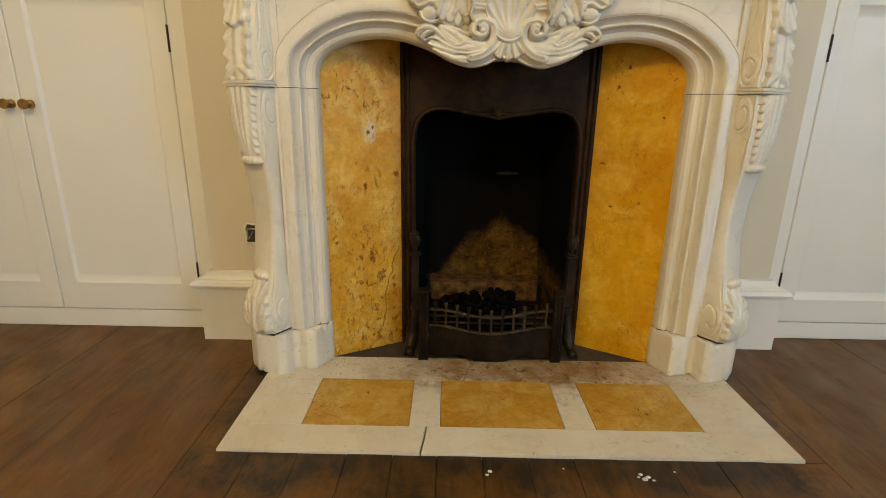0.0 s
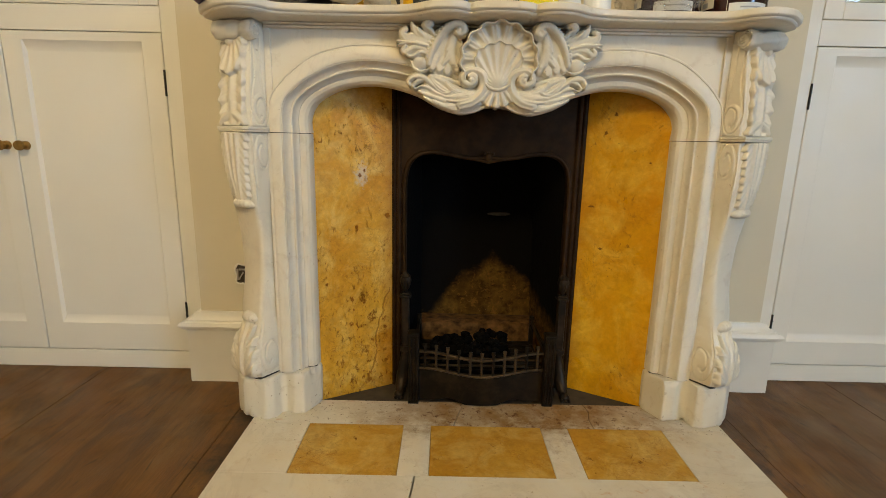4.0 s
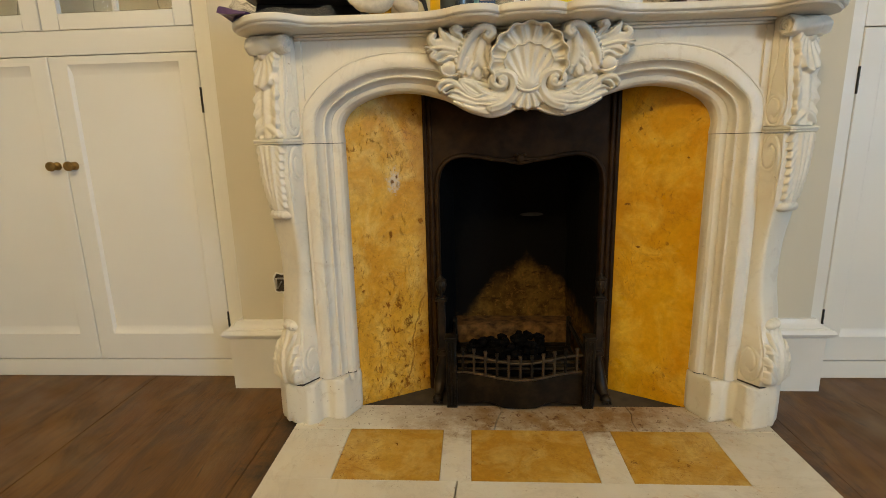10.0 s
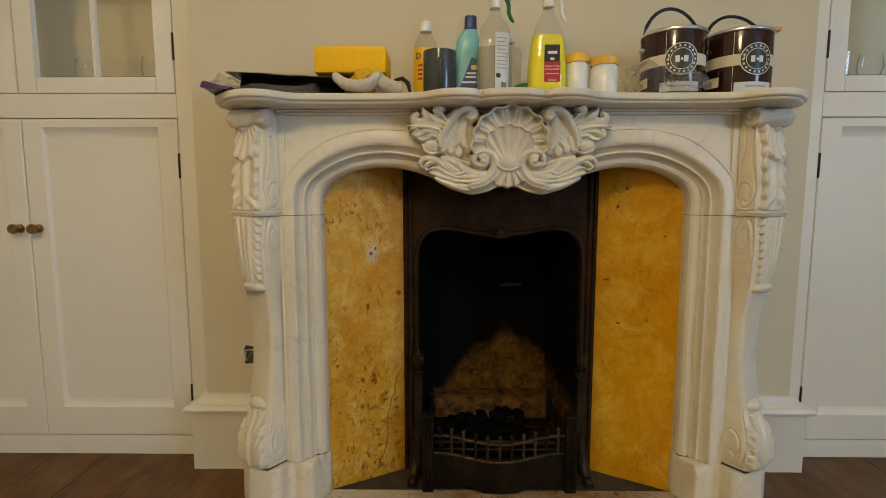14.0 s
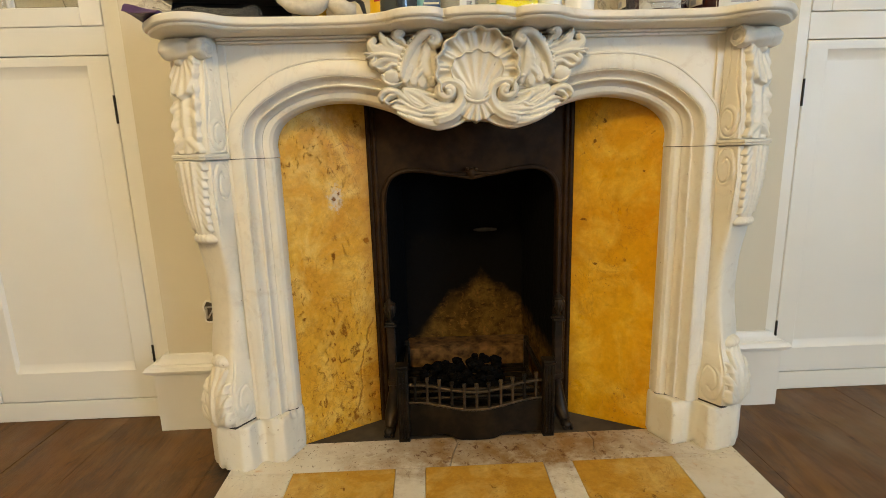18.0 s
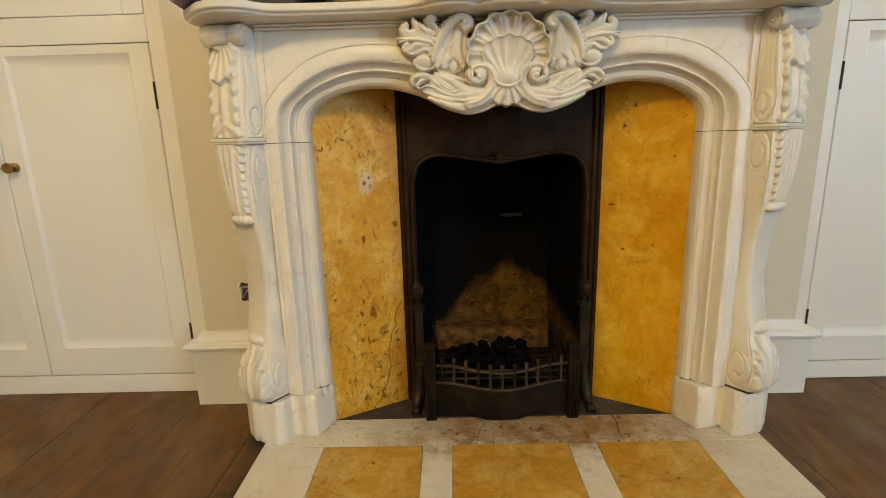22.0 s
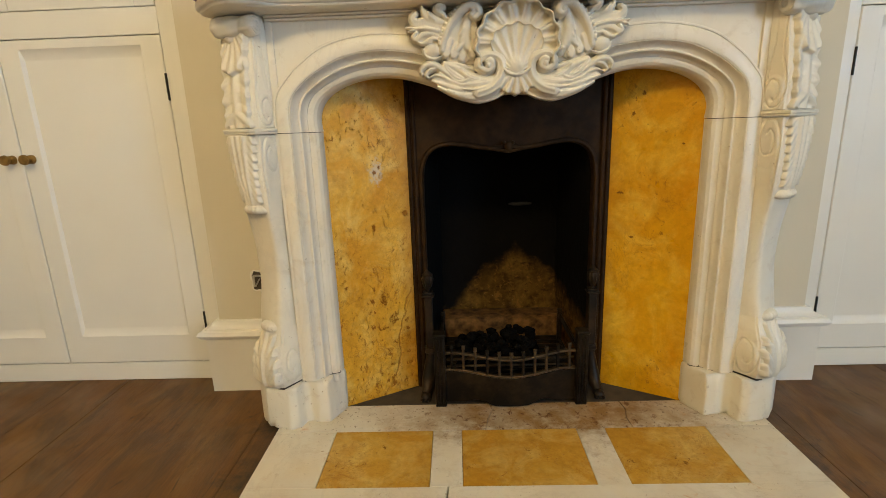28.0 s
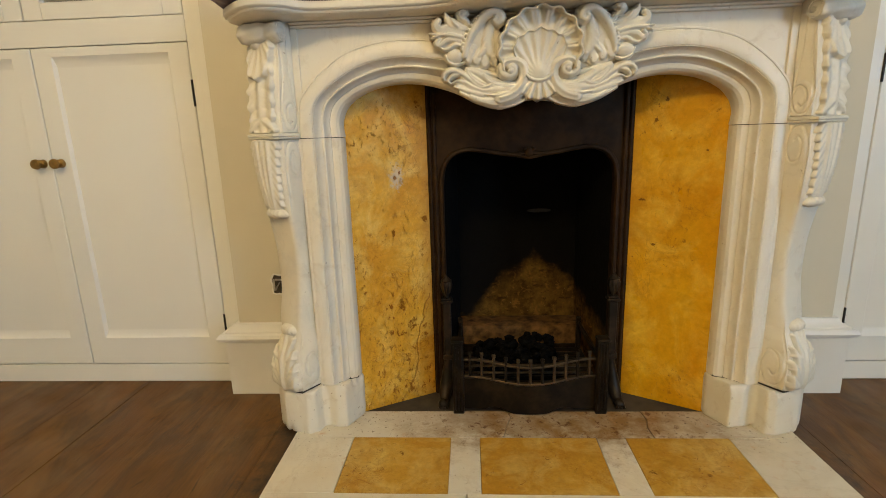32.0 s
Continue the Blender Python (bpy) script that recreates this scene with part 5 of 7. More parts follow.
# fire chamber
chamber = thing("fire_chamber", (0, 0.2, 0), "sooty fire chamber with a scorched clay fireback", "fire chamber")
for sx in (-1, 1):
    part("cheek", prism([(sx * 0.246, IY + 0.02), (sx * 0.29, IY + 0.02), (sx * 0.29, 0.42), (sx * 0.205, 0.42)], -0.003, 0.96), "fireclay", chamber, "sooted clay cheek")
part("hood", box(-0.29, 0.29, IY + 0.03, 0.43, 0.86, 0.965), "soot", chamber)
bm = bmesh.new()
nx, nz = 26, 34
gv = []
for i in range(nx + 1):
    row = []
    for k in range(nz + 1):
        x, z = -0.24 + 0.48 * i / nx, 0.9 * k / nz
        y = 0.315 + 0.05 * min(1, z / 0.2) - 0.25 * max(0, z - 0.55) ** 1.3 + 0.008 * noise.noise(Vector((x * 9, 3, z * 9)))
        row.append(bm.verts.new((x, y, z)))
    gv.append(row)
for i in range(nx):
    for k in range(nz):
        bm.faces.new((gv[i][k], gv[i + 1][k], gv[i + 1][k + 1], gv[i][k + 1]))
part("fireback", bm, "fireclay", chamber, "scorched clay fireback, sooted black above")
bk = box(-0.210, 0.222, 0.225, 0.34, -0.003, 0.136, 0.006, 2)
for v in bk.verts:
    v.co += Vector((0.004 * noise.noise(v.co * 14), 0.004 * noise.noise(v.co * 11 + Vector((3, 0, 0))), 0.006 * noise.noise(v.co * 6)))
part("fire_brick", bk, "firebrick", chamber, "reddish firebrick ledge behind the coals")
part("damper_lip", ball((0.075, 0.33, 0.525), 0.045, 1.0, 0.12, 0.16, 2), "ash_patch", chamber)

# ---- fire basket ----
basket = thing("fire_basket", (0, -0.1, -0.003), "cast iron fire basket with a pierced bowed front", "fire grate")
BX = 0.175


def bow_y(x):
    """The front of the basket swells towards the room in a double curve."""
    t = abs(x) / BX
    return -0.112 - 0.030 * math.cos(min(1, t) * math.pi / 2) ** 1.5


def wave_z(x):
    return 0.098 + 0.013 * (1 - math.cos(min(1.0, abs(x) / BX) * math.pi)) / 2


for sx in (-1, 1):
    post = merge(box(sx * 0.1935, sx * 0.2265, -0.132, -0.098, -0.003, 0.226, 0.003), *[box(sx * (0.1985 + 0.0085 * k), sx * (0.2035 + 0.0085 * k), -0.135, -0.130, 0.012, 0.216, 0.0015) for k in range(3)],
                 box(sx * 0.191, sx * 0.229, -0.135, -0.096, 0.222, 0.231, 0.003))
    part("end_post", post, "iron_basket", basket, "fluted square iron post")
    part("side_rail", merge(box(sx * 0.203, sx * 0.213, -0.10, 0.20, 0.150, 0.166, 0.002), box(sx * 0.203, sx * 0.213, -0.10, 0.20, 0.06, 0.076, 0.002)), "iron_basket", basket)
    part("rear_leg", box(sx * 0.200, sx * 0.216, 0.185, 0.202, -0.003, 0.18, 0.002), "iron_basket", basket)
xs = [-BX - 0.018 + (2 * BX + 0.036) * i / 32 for i in range(33)]


def strip(z_low, z_high, thick=0.008, out=0.0):
    rings = []
    for x in xs:
        y = bow_y(x) - out
        lo, hi = z_low(x), z_high(x)
        rings.append([Vector((x, y, lo)), Vector((x, y - 0.002, lo + 0.002)), Vector((x, y - 0.002, hi - 0.002)), Vector((x, y, hi)), Vector((x, y + thick, hi)), Vector((x, y + thick, lo))])
    return loft(rings)


def foot_z(x):
    t = abs(x)
    return 0.004 if t < 0.055 else (0.020 if t < 0.135 else 0.006) if t < 0.06 or t > 0.14 else 0.004 + 0.016 * math.sin(math.pi * (t - 0.055) / 0.085)


part("apron", strip(foot_z, lambda x: wave_z(x) - 0.002), "iron_basket", basket, "plain iron apron with a scalloped foot")
part("lower_rail", strip(lambda x: wave_z(x), lambda x: wave_z(x) + 0.007, 0.010, 0.003), "iron_worn", basket)
part("upper_rail", strip(lambda x: wave_z(x) + 0.052, lambda x: wave_z(x) + 0.059, 0.010, 0.002), "iron_worn", basket)
part("inner_rail", merge(box(-0.190, 0.190, -0.098, -0.090, 0.136, 0.143, 0.0015), box(-0.190, 0.190, -0.098, -0.090, 0.114, 0.120, 0.0015)), "iron_worn", basket)
for i in range(11):
    x = -BX + 2 * BX * i / 10
    z, y = wave_z(x), bow_y(x)
    part("bar", merge(box(x - 0.004, x + 0.004, y - 0.004, y + 0.005, z + 0.003, z + 0.072, 0.0015), box(x - 0.0055, x + 0.0055, y - 0.004, y + 0.005, z + 0.070, z + 0.080, 0.0015)), "iron_worn" if i % 3 else "iron_basket", basket)
for i in range(9):
    y = -0.08 + 0.28 * i / 8
    part("grate_bar", box(-0.205, 0.205, y - 0.005, y + 0.005, 0.066, 0.078, 0.001), "iron_basket", basket)

# firedogs
for sx in (-1, 1):
    dog = thing("firedog", (sx * 0.243, -0.03, -0.003), "dark iron firedog with a fluted urn finial", "firedog", "pair of firedogs")
    cx, cy = sx * 0.243, -0.03
    part("shaft", merge(box(cx - 0.0115, cx + 0.0115, cy - 0.0115, cy + 0.0115, 0.15, 0.312, 0.002), box(cx - 0.016, cx + 0.016, cy - 0.016, cy + 0.016, 0.135, 0.152, 0.003),
         box(cx - 0.018, cx + 0.018, cy - 0.018, cy + 0.018, 0.311, 0.318, 0.002), box(cx - 0.014, cx + 0.014, cy - 0.014, cy + 0.014, 0.318, 0.325, 0.002)), "cast_iron", dog)
    urn = []
    for r, z in ((0.006, 0.325), (0.006, 0.333), (0.011, 0.340), (0.0155, 0.355), (0.017, 0.366), (0.015, 0.374), (0.017, 0.377), (0.010, 0.383), (0.004, 0.390), (0.001, 0.394)):
        urn.append([Vector((cx + r * (1 + (0.09 * math.cos(10 * a) if 0.338 < z < 0.37 else 0)) * math.cos(a), cy + r * (1 + (0.09 * math.cos(10 * a) if 0.338 < z < 0.37 else 0)) * math.sin(a), z)) for a in [2 * math.pi * i / 40 for i in range(40)]])
    part("finial", loft(urn), "cast_iron", dog, "fluted iron urn")
    part("leg", merge(tube([(cx, cy, 0.152), (cx, cy - 0.002, 0.125), (cx + sx * 0.003, cy - 0.006, 0.085), (cx + sx * 0.007, cy - 0.012, 0.050), (cx + sx * 0.012, cy - 0.028, 0.024), (cx + sx * 0.014, cy - 0.05, 0.014)], [0.016, 0.013, 0.018, 0.021, 0.018, 0.013], 12),
         ball((cx + sx * 0.015, cy - 0.056, 0.010), 0.015, 1.1, 1.3, 0.9, 2), *[ball((cx + sx * (0.005 + 0.010 * k), cy - 0.072, 0.005), 0.0065, 1, 1.3, 1, 1) for k in range(3)]), "cast_iron", dog, "cast iron paw foot")
    part("billet_bar", box(cx - 0.008, cx + 0.008, cy, 0.20, 0.085, 0.10, 0.002), "cast_iron", dog)

# coals
rng = random.Random(5)
for i in range(120):
    x = rng.uniform(-0.160, 0.082)
    y = rng.uniform(-0.07, 0.11)
    top_z = 0.130 + 0.040 * math.exp(-((x - 0.015) / 0.075) ** 2) * (1 if i % 2 else 0.6)
    r = rng.uniform(0.008, 0.017)
    bm = bmesh.new()
    bmesh.ops.create_icosphere(bm, subdivisions=2, radius=1.0)
    for v in bm.verts:
        d = v.co.normalized()
        k = r * (1 + 0.60 * noise.noise(d * 2.0 + Vector((i * 3.1, 0, 0))))
        v.co = Vector((x, y, min(top_z, 0.170) - 0.011 * (i % 4))) + Vector((d.x * k * 1.15, d.y * k, d.z * k * 0.85))
    solid("coal_lump", bm, "coal", "black lump of coal in the fire basket", "coal", group="coals in the basket", smooth=20)

# ---- built-in cupboards ----
def panel_door(x0, x1, z0, z1, y, st, top, bot, deep=0.011, slope=0.026):
    """A door leaf with one sunk panel and a sloped moulding round it."""
    def rect(a, b, c, d, yy):
        return [Vector((a, yy, c)), Vector((b, yy, c)), Vector((b, yy, d)), Vector((a, yy, d))]
    px0, px1, pz0, pz1 = x0 + st, x1 - st, z0 + bot, z1 - top
    e = 0.0025
    rings = [rect(x0, x1, z0, z1, y + 0.022), rect(x0, x1, z0, z1, y + e), rect(x0 + e, x1 - e, z0 + e, z1 - e, y), rect(px0, px1, pz0, pz1, y), rect(px0 + 0.003, px1 - 0.003, pz0 + 0.003, pz1 - 0.003, y + 0.003),
             rect(px0 + slope * 0.28, px1 - slope * 0.28, pz0 + slope, pz1 - slope * 1.2, y + deep), rect(px0 + slope * 0.28 + 0.002, px1 - slope * 0.28 - 0.002, pz0 + slope + 0.002, pz1 - slope * 1.2 - 0.002, y + deep)]
    return loft(rings)


def hinge_at(parent, x, z0, z1):
    part("hinge", merge(tube([(x, CUP - 0.0015, z0), (x, CUP - 0.0015, z1)], 0.0034, 10), *[box(x - 0.004, x + 0.004, CUP - 0.0055, CUP, z0 + (z1 - z0) * k / 3 - 0.0006, z0 + (z1 - z0) * k / 3 + 0.0006) for k in (1, 2)]), "hinge_iron", parent, "dark iron butt hinge")


def cupboard(sx):
    cup = thing("built_in_cupboard", (sx * 1.5, 0.2, 0), "white painted alcove cupboard with panelled doors below and glazed doors above", "cupboard", "alcove cupboards")
    X0, XM, X1 = 1.018, 1.520, 2.022
    base = 0.062 if sx < 0 else 0.059
    def bx(a, b, *r, **k):
        return box(min(sx * a, sx * b), max(sx * a, sx * b), *r, **k)
    part("stile", bx(0.931, X0 - 0.0025, CUP, CUP + 0.024, 0.0, 2.40, bev=0.0015), "paint_cupboard", cup)
    part("stile", bx(X1 + 0.0025, SIDE - 0.001, CUP, CUP + 0.024, 0.0, 2.40, bev=0.0015), "paint_cupboard", cup)
    part("plinth", bx(X0 - 0.002, X1 + 0.002, CUP + (0.0 if sx < 0 else 0.002), CUP + 0.024, -0.006, base - 0.003, bev=0.0015), "paint_cupboard", cup)
    part("middle_rail", bx(X0 - 0.002, X1 + 0.002, CUP, CUP + 0.024, 1.1185, 1.1935, bev=0.0015), "paint_cupboard", cup)
    part("top_rail", bx(X0 - 0.002, X1 + 0.002, CUP, CUP + 0.024, 2.205, 2.40, bev=0.0015), "paint_cupboard", cup)
    part("carcass", merge(bx(0.94, SIDE - 0.001, 0.44, 0.455, 0.0, 2.40), bx(0.94, SIDE - 0.001, 0.15, 0.44, 1.12, 1.16, bev=0.001), bx(0.932, 0.945, 0.131, 0.455, 0.0, 2.40), bx(SIDE - 0.014, SIDE - 0.001, 0.131, 0.44, 0.0, 2.40), bx(0.94, SIDE - 0.002, 0.131, 0.44, 2.39, 2.41)), "paint_inside", cup, "cream painted cupboard inside")
    # dark sheet behind the leaves puts the gaps' shade into its colour
    part("dark_gap", bx(X0 - 0.01, X1 + 0.01, CUP + 0.0225, CUP + 0.028, 0.01, 1.14), "gap_dark", cup, "dark sheet that paints the shade in the door gaps")
    part("inner_shelf", bx(0.946, SIDE - 0.015, 0.20, 0.44, 1.70, 1.722, bev=0.002), "paint_cupboard", cup)
    for i, (a, b) in enumerate(((X0, XM - 0.0018), (XM + 0.0018, X1))):
        a, b = min(sx * a, sx * b), max(sx * a, sx * b)
        d = part("door", panel_door(a, b, base, 1.1160, CUP, 0.062, 0.026, 0.098 if sx < 0 else 0.085), "paint_cupboard", cup, "white panelled door, closed", 30)
        kx = sx * (XM - 0.031) if i == 0 else sx * (XM + 0.031)
        part("knob", tube([(kx, CUP, 0.766), (kx, CUP - 0.010, 0.766), (kx, CUP - 0.013, 0.766), (kx, CUP - 0.020, 0.766), (kx, CUP - 0.028, 0.766), (kx, CUP - 0.034, 0.766), (kx, CUP - 0.036, 0.766)],
             [0.0145, 0.013, 0.0068, 0.0065, 0.0165, 0.0150, 0.008], 20, 1.0, (0, 0, 1)), "brass", d, "round brass knob")
        hx_ = sx * (X0 - 0.001) if i == 0 else sx * (X1 + 0.001)
        hinge_at(d, hx_, 0.928, 1.007)
        hinge_at(d, hx_, 0.171, 0.243)
        g = part("glazed_door", merge(box(a, a + 0.060, CUP, CUP + 0.022, 1.1955, 2.20, 0.002), box(b - 0.060, b, CUP, CUP + 0.022, 1.1955, 2.20, 0.002), box(a + 0.06, b - 0.06, CUP, CUP + 0.022, 1.1955, 1.245, 0.002), box(a + 0.06, b - 0.06, CUP, CUP + 0.022, 2.14, 2.20, 0.002)), "paint_cupboard", cup, "white glazed door, closed")
        hinge_at(g, hx_, 1.296, 1.378)
        hinge_at(g, hx_, 2.02, 2.10)
        mid = (a + b) / 2
        part("glazing_bar", merge(box(mid - 0.008, mid + 0.008, CUP + 0.002, CUP + 0.020, 1.245, 2.14, 0.003), box(mid - 0.003, mid + 0.003, CUP - 0.001, CUP + 0.003, 1.245, 2.14, 0.001)), "paint_cupboard", g)
        zs = [1.245, 1.495, 1.706, 1.923, 2.14]
        for k in range(1, 4):
            part("glazing_bar", merge(box(a + 0.06, b - 0.06, CUP + 0.002, CUP + 0.020, zs[k] - 0.008, zs[k] + 0.008, 0.003), box(a + 0.06, b - 0.06, CUP - 0.001, CUP + 0.003, zs[k] - 0.003, zs[k] + 0.003, 0.001)), "paint_cupboard", g)
        for k in range(4):
            for p, q in ((a + 0.059, mid - 0.006), (mid + 0.006, b - 0.059)):
                pane = part("pane", box(p, q, CUP + 0.011, CUP + 0.014, zs[k] + 0.004, zs[k + 1] - 0.004), "window_glass", g)
                pane.visible_shadow = False


cupboard(-1)
cupboard(1)

# stemmed glasses in the cupboards
GOBLET = [(0.034, 0.0), (0.034, 0.002), (0.006, 0.006), (0.004, 0.02), (0.004, 0.075), (0.010, 0.085), (0.028, 0.105), (0.036, 0.130), (0.035, 0.150), (0.030, 0.178), (0.0288, 0.178), (0.0335, 0.150), (0.0345, 0.130), (0.026, 0.107), (0.004, 0.090)]
first = None
for x, y in ((-1.16, 0.22), (-1.40, 0.24), (-1.62, 0.21), (-1.73, 0.30), (-1.85, 0.22), (1.13, 0.21), (1.19, 0.28), (1.24, 0.20), (1.42, 0.24)):
    if first is None:
        first = thing("wine_glass", (x, y, 1.16), "clear stemmed wine glass on the cupboard shelf", "wine glass", "wine glasses in the cupboards")
        part("goblet", lathe(GOBLET, x, y, 1.16, 24), "drinking_glass", first)
    else:
        copy_thing(first, pose(x, y, 1.16))

# ---- broken socket beside the mantelpiece ----
sock = thing("socket_box", (-0.78, WALL, 0.367), "open metal socket box in a ragged hole in the wall", "socket")
rim = []
for i in range(26):
    a = 2 * math.pi * i / 26
    q = (abs(math.cos(a)) ** 4 + abs(math.sin(a)) ** 4) ** -0.25
    jit = 1 + 0.22 * noise.noise(Vector((math.cos(a) * 2.2, math.sin(a) * 2.2, 1.7)))
    rim.append((-0.776 + 0.030 * q * jit * math.cos(a), 0.367 + 0.033 * q * jit * math.sin(a)))
# no recess is cut: a dark patch paints the shade inside the hole
part("hole", loft([[Vector((x, y, z)) for x, z in rim] for y in (WALL + 0.004, WALL - 0.0012)]), "gap_dark", sock, "ragged dark patch painting the shade inside the plaster hole", 0)
part("plaster_edge", tube([(x, WALL - 0.0006, z) for x, z in rim + rim[:2]], [0.0034 + 0.0022 * noise.noise(Vector((x * 60, 0, z * 60))) for x, z in rim + rim[:2]], 6, 0.6), "paint_skirting", sock, "crumbled plaster edge")
part("metal_box", merge(box(-0.803, -0.797, WALL - 0.004, WALL + 0.002, 0.348, 0.386, 0.001), box(-0.796, -0.762, WALL - 0.003, WALL + 0.002, 0.381, 0.387, 0.001), tube([(-0.796, WALL - 0.003, 0.350), (-0.788, WALL - 0.007, 0.362), (-0.780, WALL - 0.004, 0.376)], 0.0022, 6)), "tin_metal", sock, "bent metal box and cable end")

# ---- window and ceiling light ----
win = thing("window_1", (EAST + 0.06, -3.65, 0.6), "white sash window in the side wall", "window", kind="structure")
part("window_frame", merge(box(EAST + 0.03, EAST + 0.09, WY0, WY0 + 0.06, WZ0, WZ1), box(EAST + 0.03, EAST + 0.09, WY1 - 0.06, WY1, WZ0, WZ1), box(EAST + 0.03, EAST + 0.09, WY0 + 0.06, WY1 - 0.06, WZ0, WZ0 + 0.07), box(EAST + 0.03, EAST + 0.09, WY0 + 0.06, WY1 - 0.06, WZ1 - 0.06, WZ1), box(EAST + 0.03, EAST + 0.09, WY0 + 0.06, WY1 - 0.06, 1.43, 1.48)), "paint_cupboard", win)
lampo = thing("ceiling_light", (-0.5, -2.6, TOP), "brass ceiling light with warm bulbs", "ceiling light")
k = Nodes("bulb_glow")
k.b.inputs["Emission Color"].default_value = (1.0, 0.75, 0.45, 1)
k.b.inputs["Emission Strength"].default_value = 12.0
k.done((0.9, 0.85, 0.75), 0.3)
part("stem", lathe([(0.06, 0.0), (0.05, -0.03), (0.008, -0.04), (0.008, -0.16), (0.03, -0.18), (0.02, -0.21), (0.001, -0.22)], -0.5, -2.6, TOP, 20), "brass", lampo)
for i in range(5):
    a = 2 * math.pi * i / 5
    c, s = math.cos(a), math.sin(a)
    arm = part("arm", tube([(-0.5 + c * r, -2.6 + s * r, TOP + z) for r, z in ((0.02, -0.18), (0.10, -0.21), (0.18, -0.18), (0.22, -0.14))], 0.006, 8), "brass", lampo)
    part("bulb", ball((-0.5 + c * 0.22, -2.6 + s * 0.22, TOP - 0.105), 0.022, 1, 1, 1.3, 2), "bulb_glow", arm)

# ---- things on the mantelshelf ----
SH = 1.0965
plain("tin_brown", (0.030, 0.0085, 0.0065), 0.12, 0, 0.15, 8, 0.02)
plain("label_cream", (0.66, 0.61, 0.50), 0.5, 0, 0.06, 20, 0.02)
plain("label_grey", (0.62, 0.63, 0.62), 0.45, 0, 0.06, 40, 0.02)
plain("emblem_green", (0.022, 0.030, 0.022), 0.35, 0, 0.1, 20, 0.02)
plain("black_plastic", (0.010, 0.010, 0.011), 0.30, 0, 0.3, 20, 0.2)
plain("orange_plastic", (0.78, 0.33, 0.02), 0.4, 0, 0.08, 20, 0.05)
plain("jar_lid", (0.86, 0.48, 0.05), 0.38, 0, 0.05, 20, 0.05)
plain("white_plastic", (0.80, 0.79, 0.76), 0.35, 0, 0.04, 20, 0.05)
plain("jar_white", (0.78, 0.78, 0.76), 0.30, 0, 0.10, 35, 0.1)
plain("sponge_yellow", (0.95, 0.55, 0.025), 0.95, 0, 0.05, 160, 0.6, 0.1)
plain("glove_cloth", (0.56, 0.50, 0.40), 0.9, 0, 0.15, 60, 0.5, 0.2)
plain("duster_yellow", (0.70, 0.40, 0.03), 0.9, 0, 0.15, 80, 0.5, 0.2)
plain("mug_glaze", (0.055, 0.064, 0.068), 0.16, 0, 0.2, 12, 0.03)
plain("teal_plastic", (0.20, 0.52, 0.58), 0.3, 0, 0.06, 20, 0.05)
plain("blue_plastic", (0.012, 0.035, 0.19), 0.35, 0, 0.1, 20, 0.05)
plain("label_blue", (0.015, 0.075, 0.26), 0.4, 0, 0.15, 30, 0.02)
plain("label_yellow", (0.85, 0.52, 0.01), 0.4, 0, 0.08, 30, 0.02)
plain("label_black", (0.015, 0.014, 0.015), 0.4, 0, 0.2, 30, 0.02)
plain("label_red", (0.45, 0.015, 0.02), 0.4, 0, 0.1, 30, 0.02)
plain("ink_white", (0.78, 0.76, 0.72), 0.5, 0, 0.05, 30, 0.02)
plain("ink_grey", (0.34, 0.34, 0.35), 0.5, 0, 0.1, 30, 0.02)
plain("green_plastic", (0.008, 0.13, 0.045), 0.32, 0, 0.1, 30, 0.05)
plain("green_cloth", (0.02, 0.16, 0.045), 0.85, 0, 0.3, 50, 0.4)
plain("purple_plastic", (0.075, 0.030, 0.10), 0.4, 0, 0.25, 25, 0.2)


def clear(name, tint, gloss, rough=0.04, haze=0.0, crease=0.0):
    """Thin clear film or shell: see-through, with a gloss that grows at the edges."""
    k = Nodes(name)
    out = k.n["Material Output"]
    see, shine, fres, mix = k.n.new("ShaderNodeBsdfTransparent"), k.n.new("ShaderNodeBsdfGlossy"), k.n.new("ShaderNodeLayerWeight"), k.n.new("ShaderNodeMixShader")
    see.inputs[0].default_value = (*tint, 1)
    shine.inputs["Roughness"].default_value = rough
    fres.inputs["Blend"].default_value = 0.5
    if crease:
        bump = k.n.new("ShaderNodeBump")
        bump.inputs["Strength"].default_value, bump.inputs["Distance"].default_value = crease, 0.01
        k.link(k.noise(45, 4), bump.inputs["Height"])
        k.link(bump.outputs[0], shine.inputs["Normal"])
        k.link(bump.outputs[0], fres.inputs["Normal"])
    k.link(k.math("ADD", k.math("MULTIPLY", k.math("POWER", fres.outputs["Facing"], 4.0), gloss), 0.035), mix.inputs[0])
    k.link(see.outputs[0], mix.inputs[1])
    k.link(shine.outputs[0], mix.inputs[2])
    last = mix.outputs[0]
    if haze:
        k.done((0.62, 0.60, 0.57), 0.5)
        veil = k.n.new("ShaderNodeMixShader")
        veil.inputs[0].default_value = haze
        k.link(last, veil.inputs[1])
        k.link(k.b.outputs[0], veil.inputs[2])
        last = veil.outputs[0]
    k.link(last, out.inputs["Surface"])
    return k.m


clear("plastic_film", (0.97, 0.96, 0.94), 0.35, 0.08, 0.07, 0.8)
clear("bottle_clear", (0.95, 0.96, 0.94), 0.45, 0.03, 0.04)


def liquid(name, color, trans):
    k = Nodes(name)
    k.b.inputs["Transmission Weight"].default_value = trans
    k.done(color, 0.12)


liquid("soap_yellow", (0.93, 0.80, 0.012), 0.0)
clear("cloudy_liquid", (0.86, 0.84, 0.74), 0.25, 0.08, 0.32)


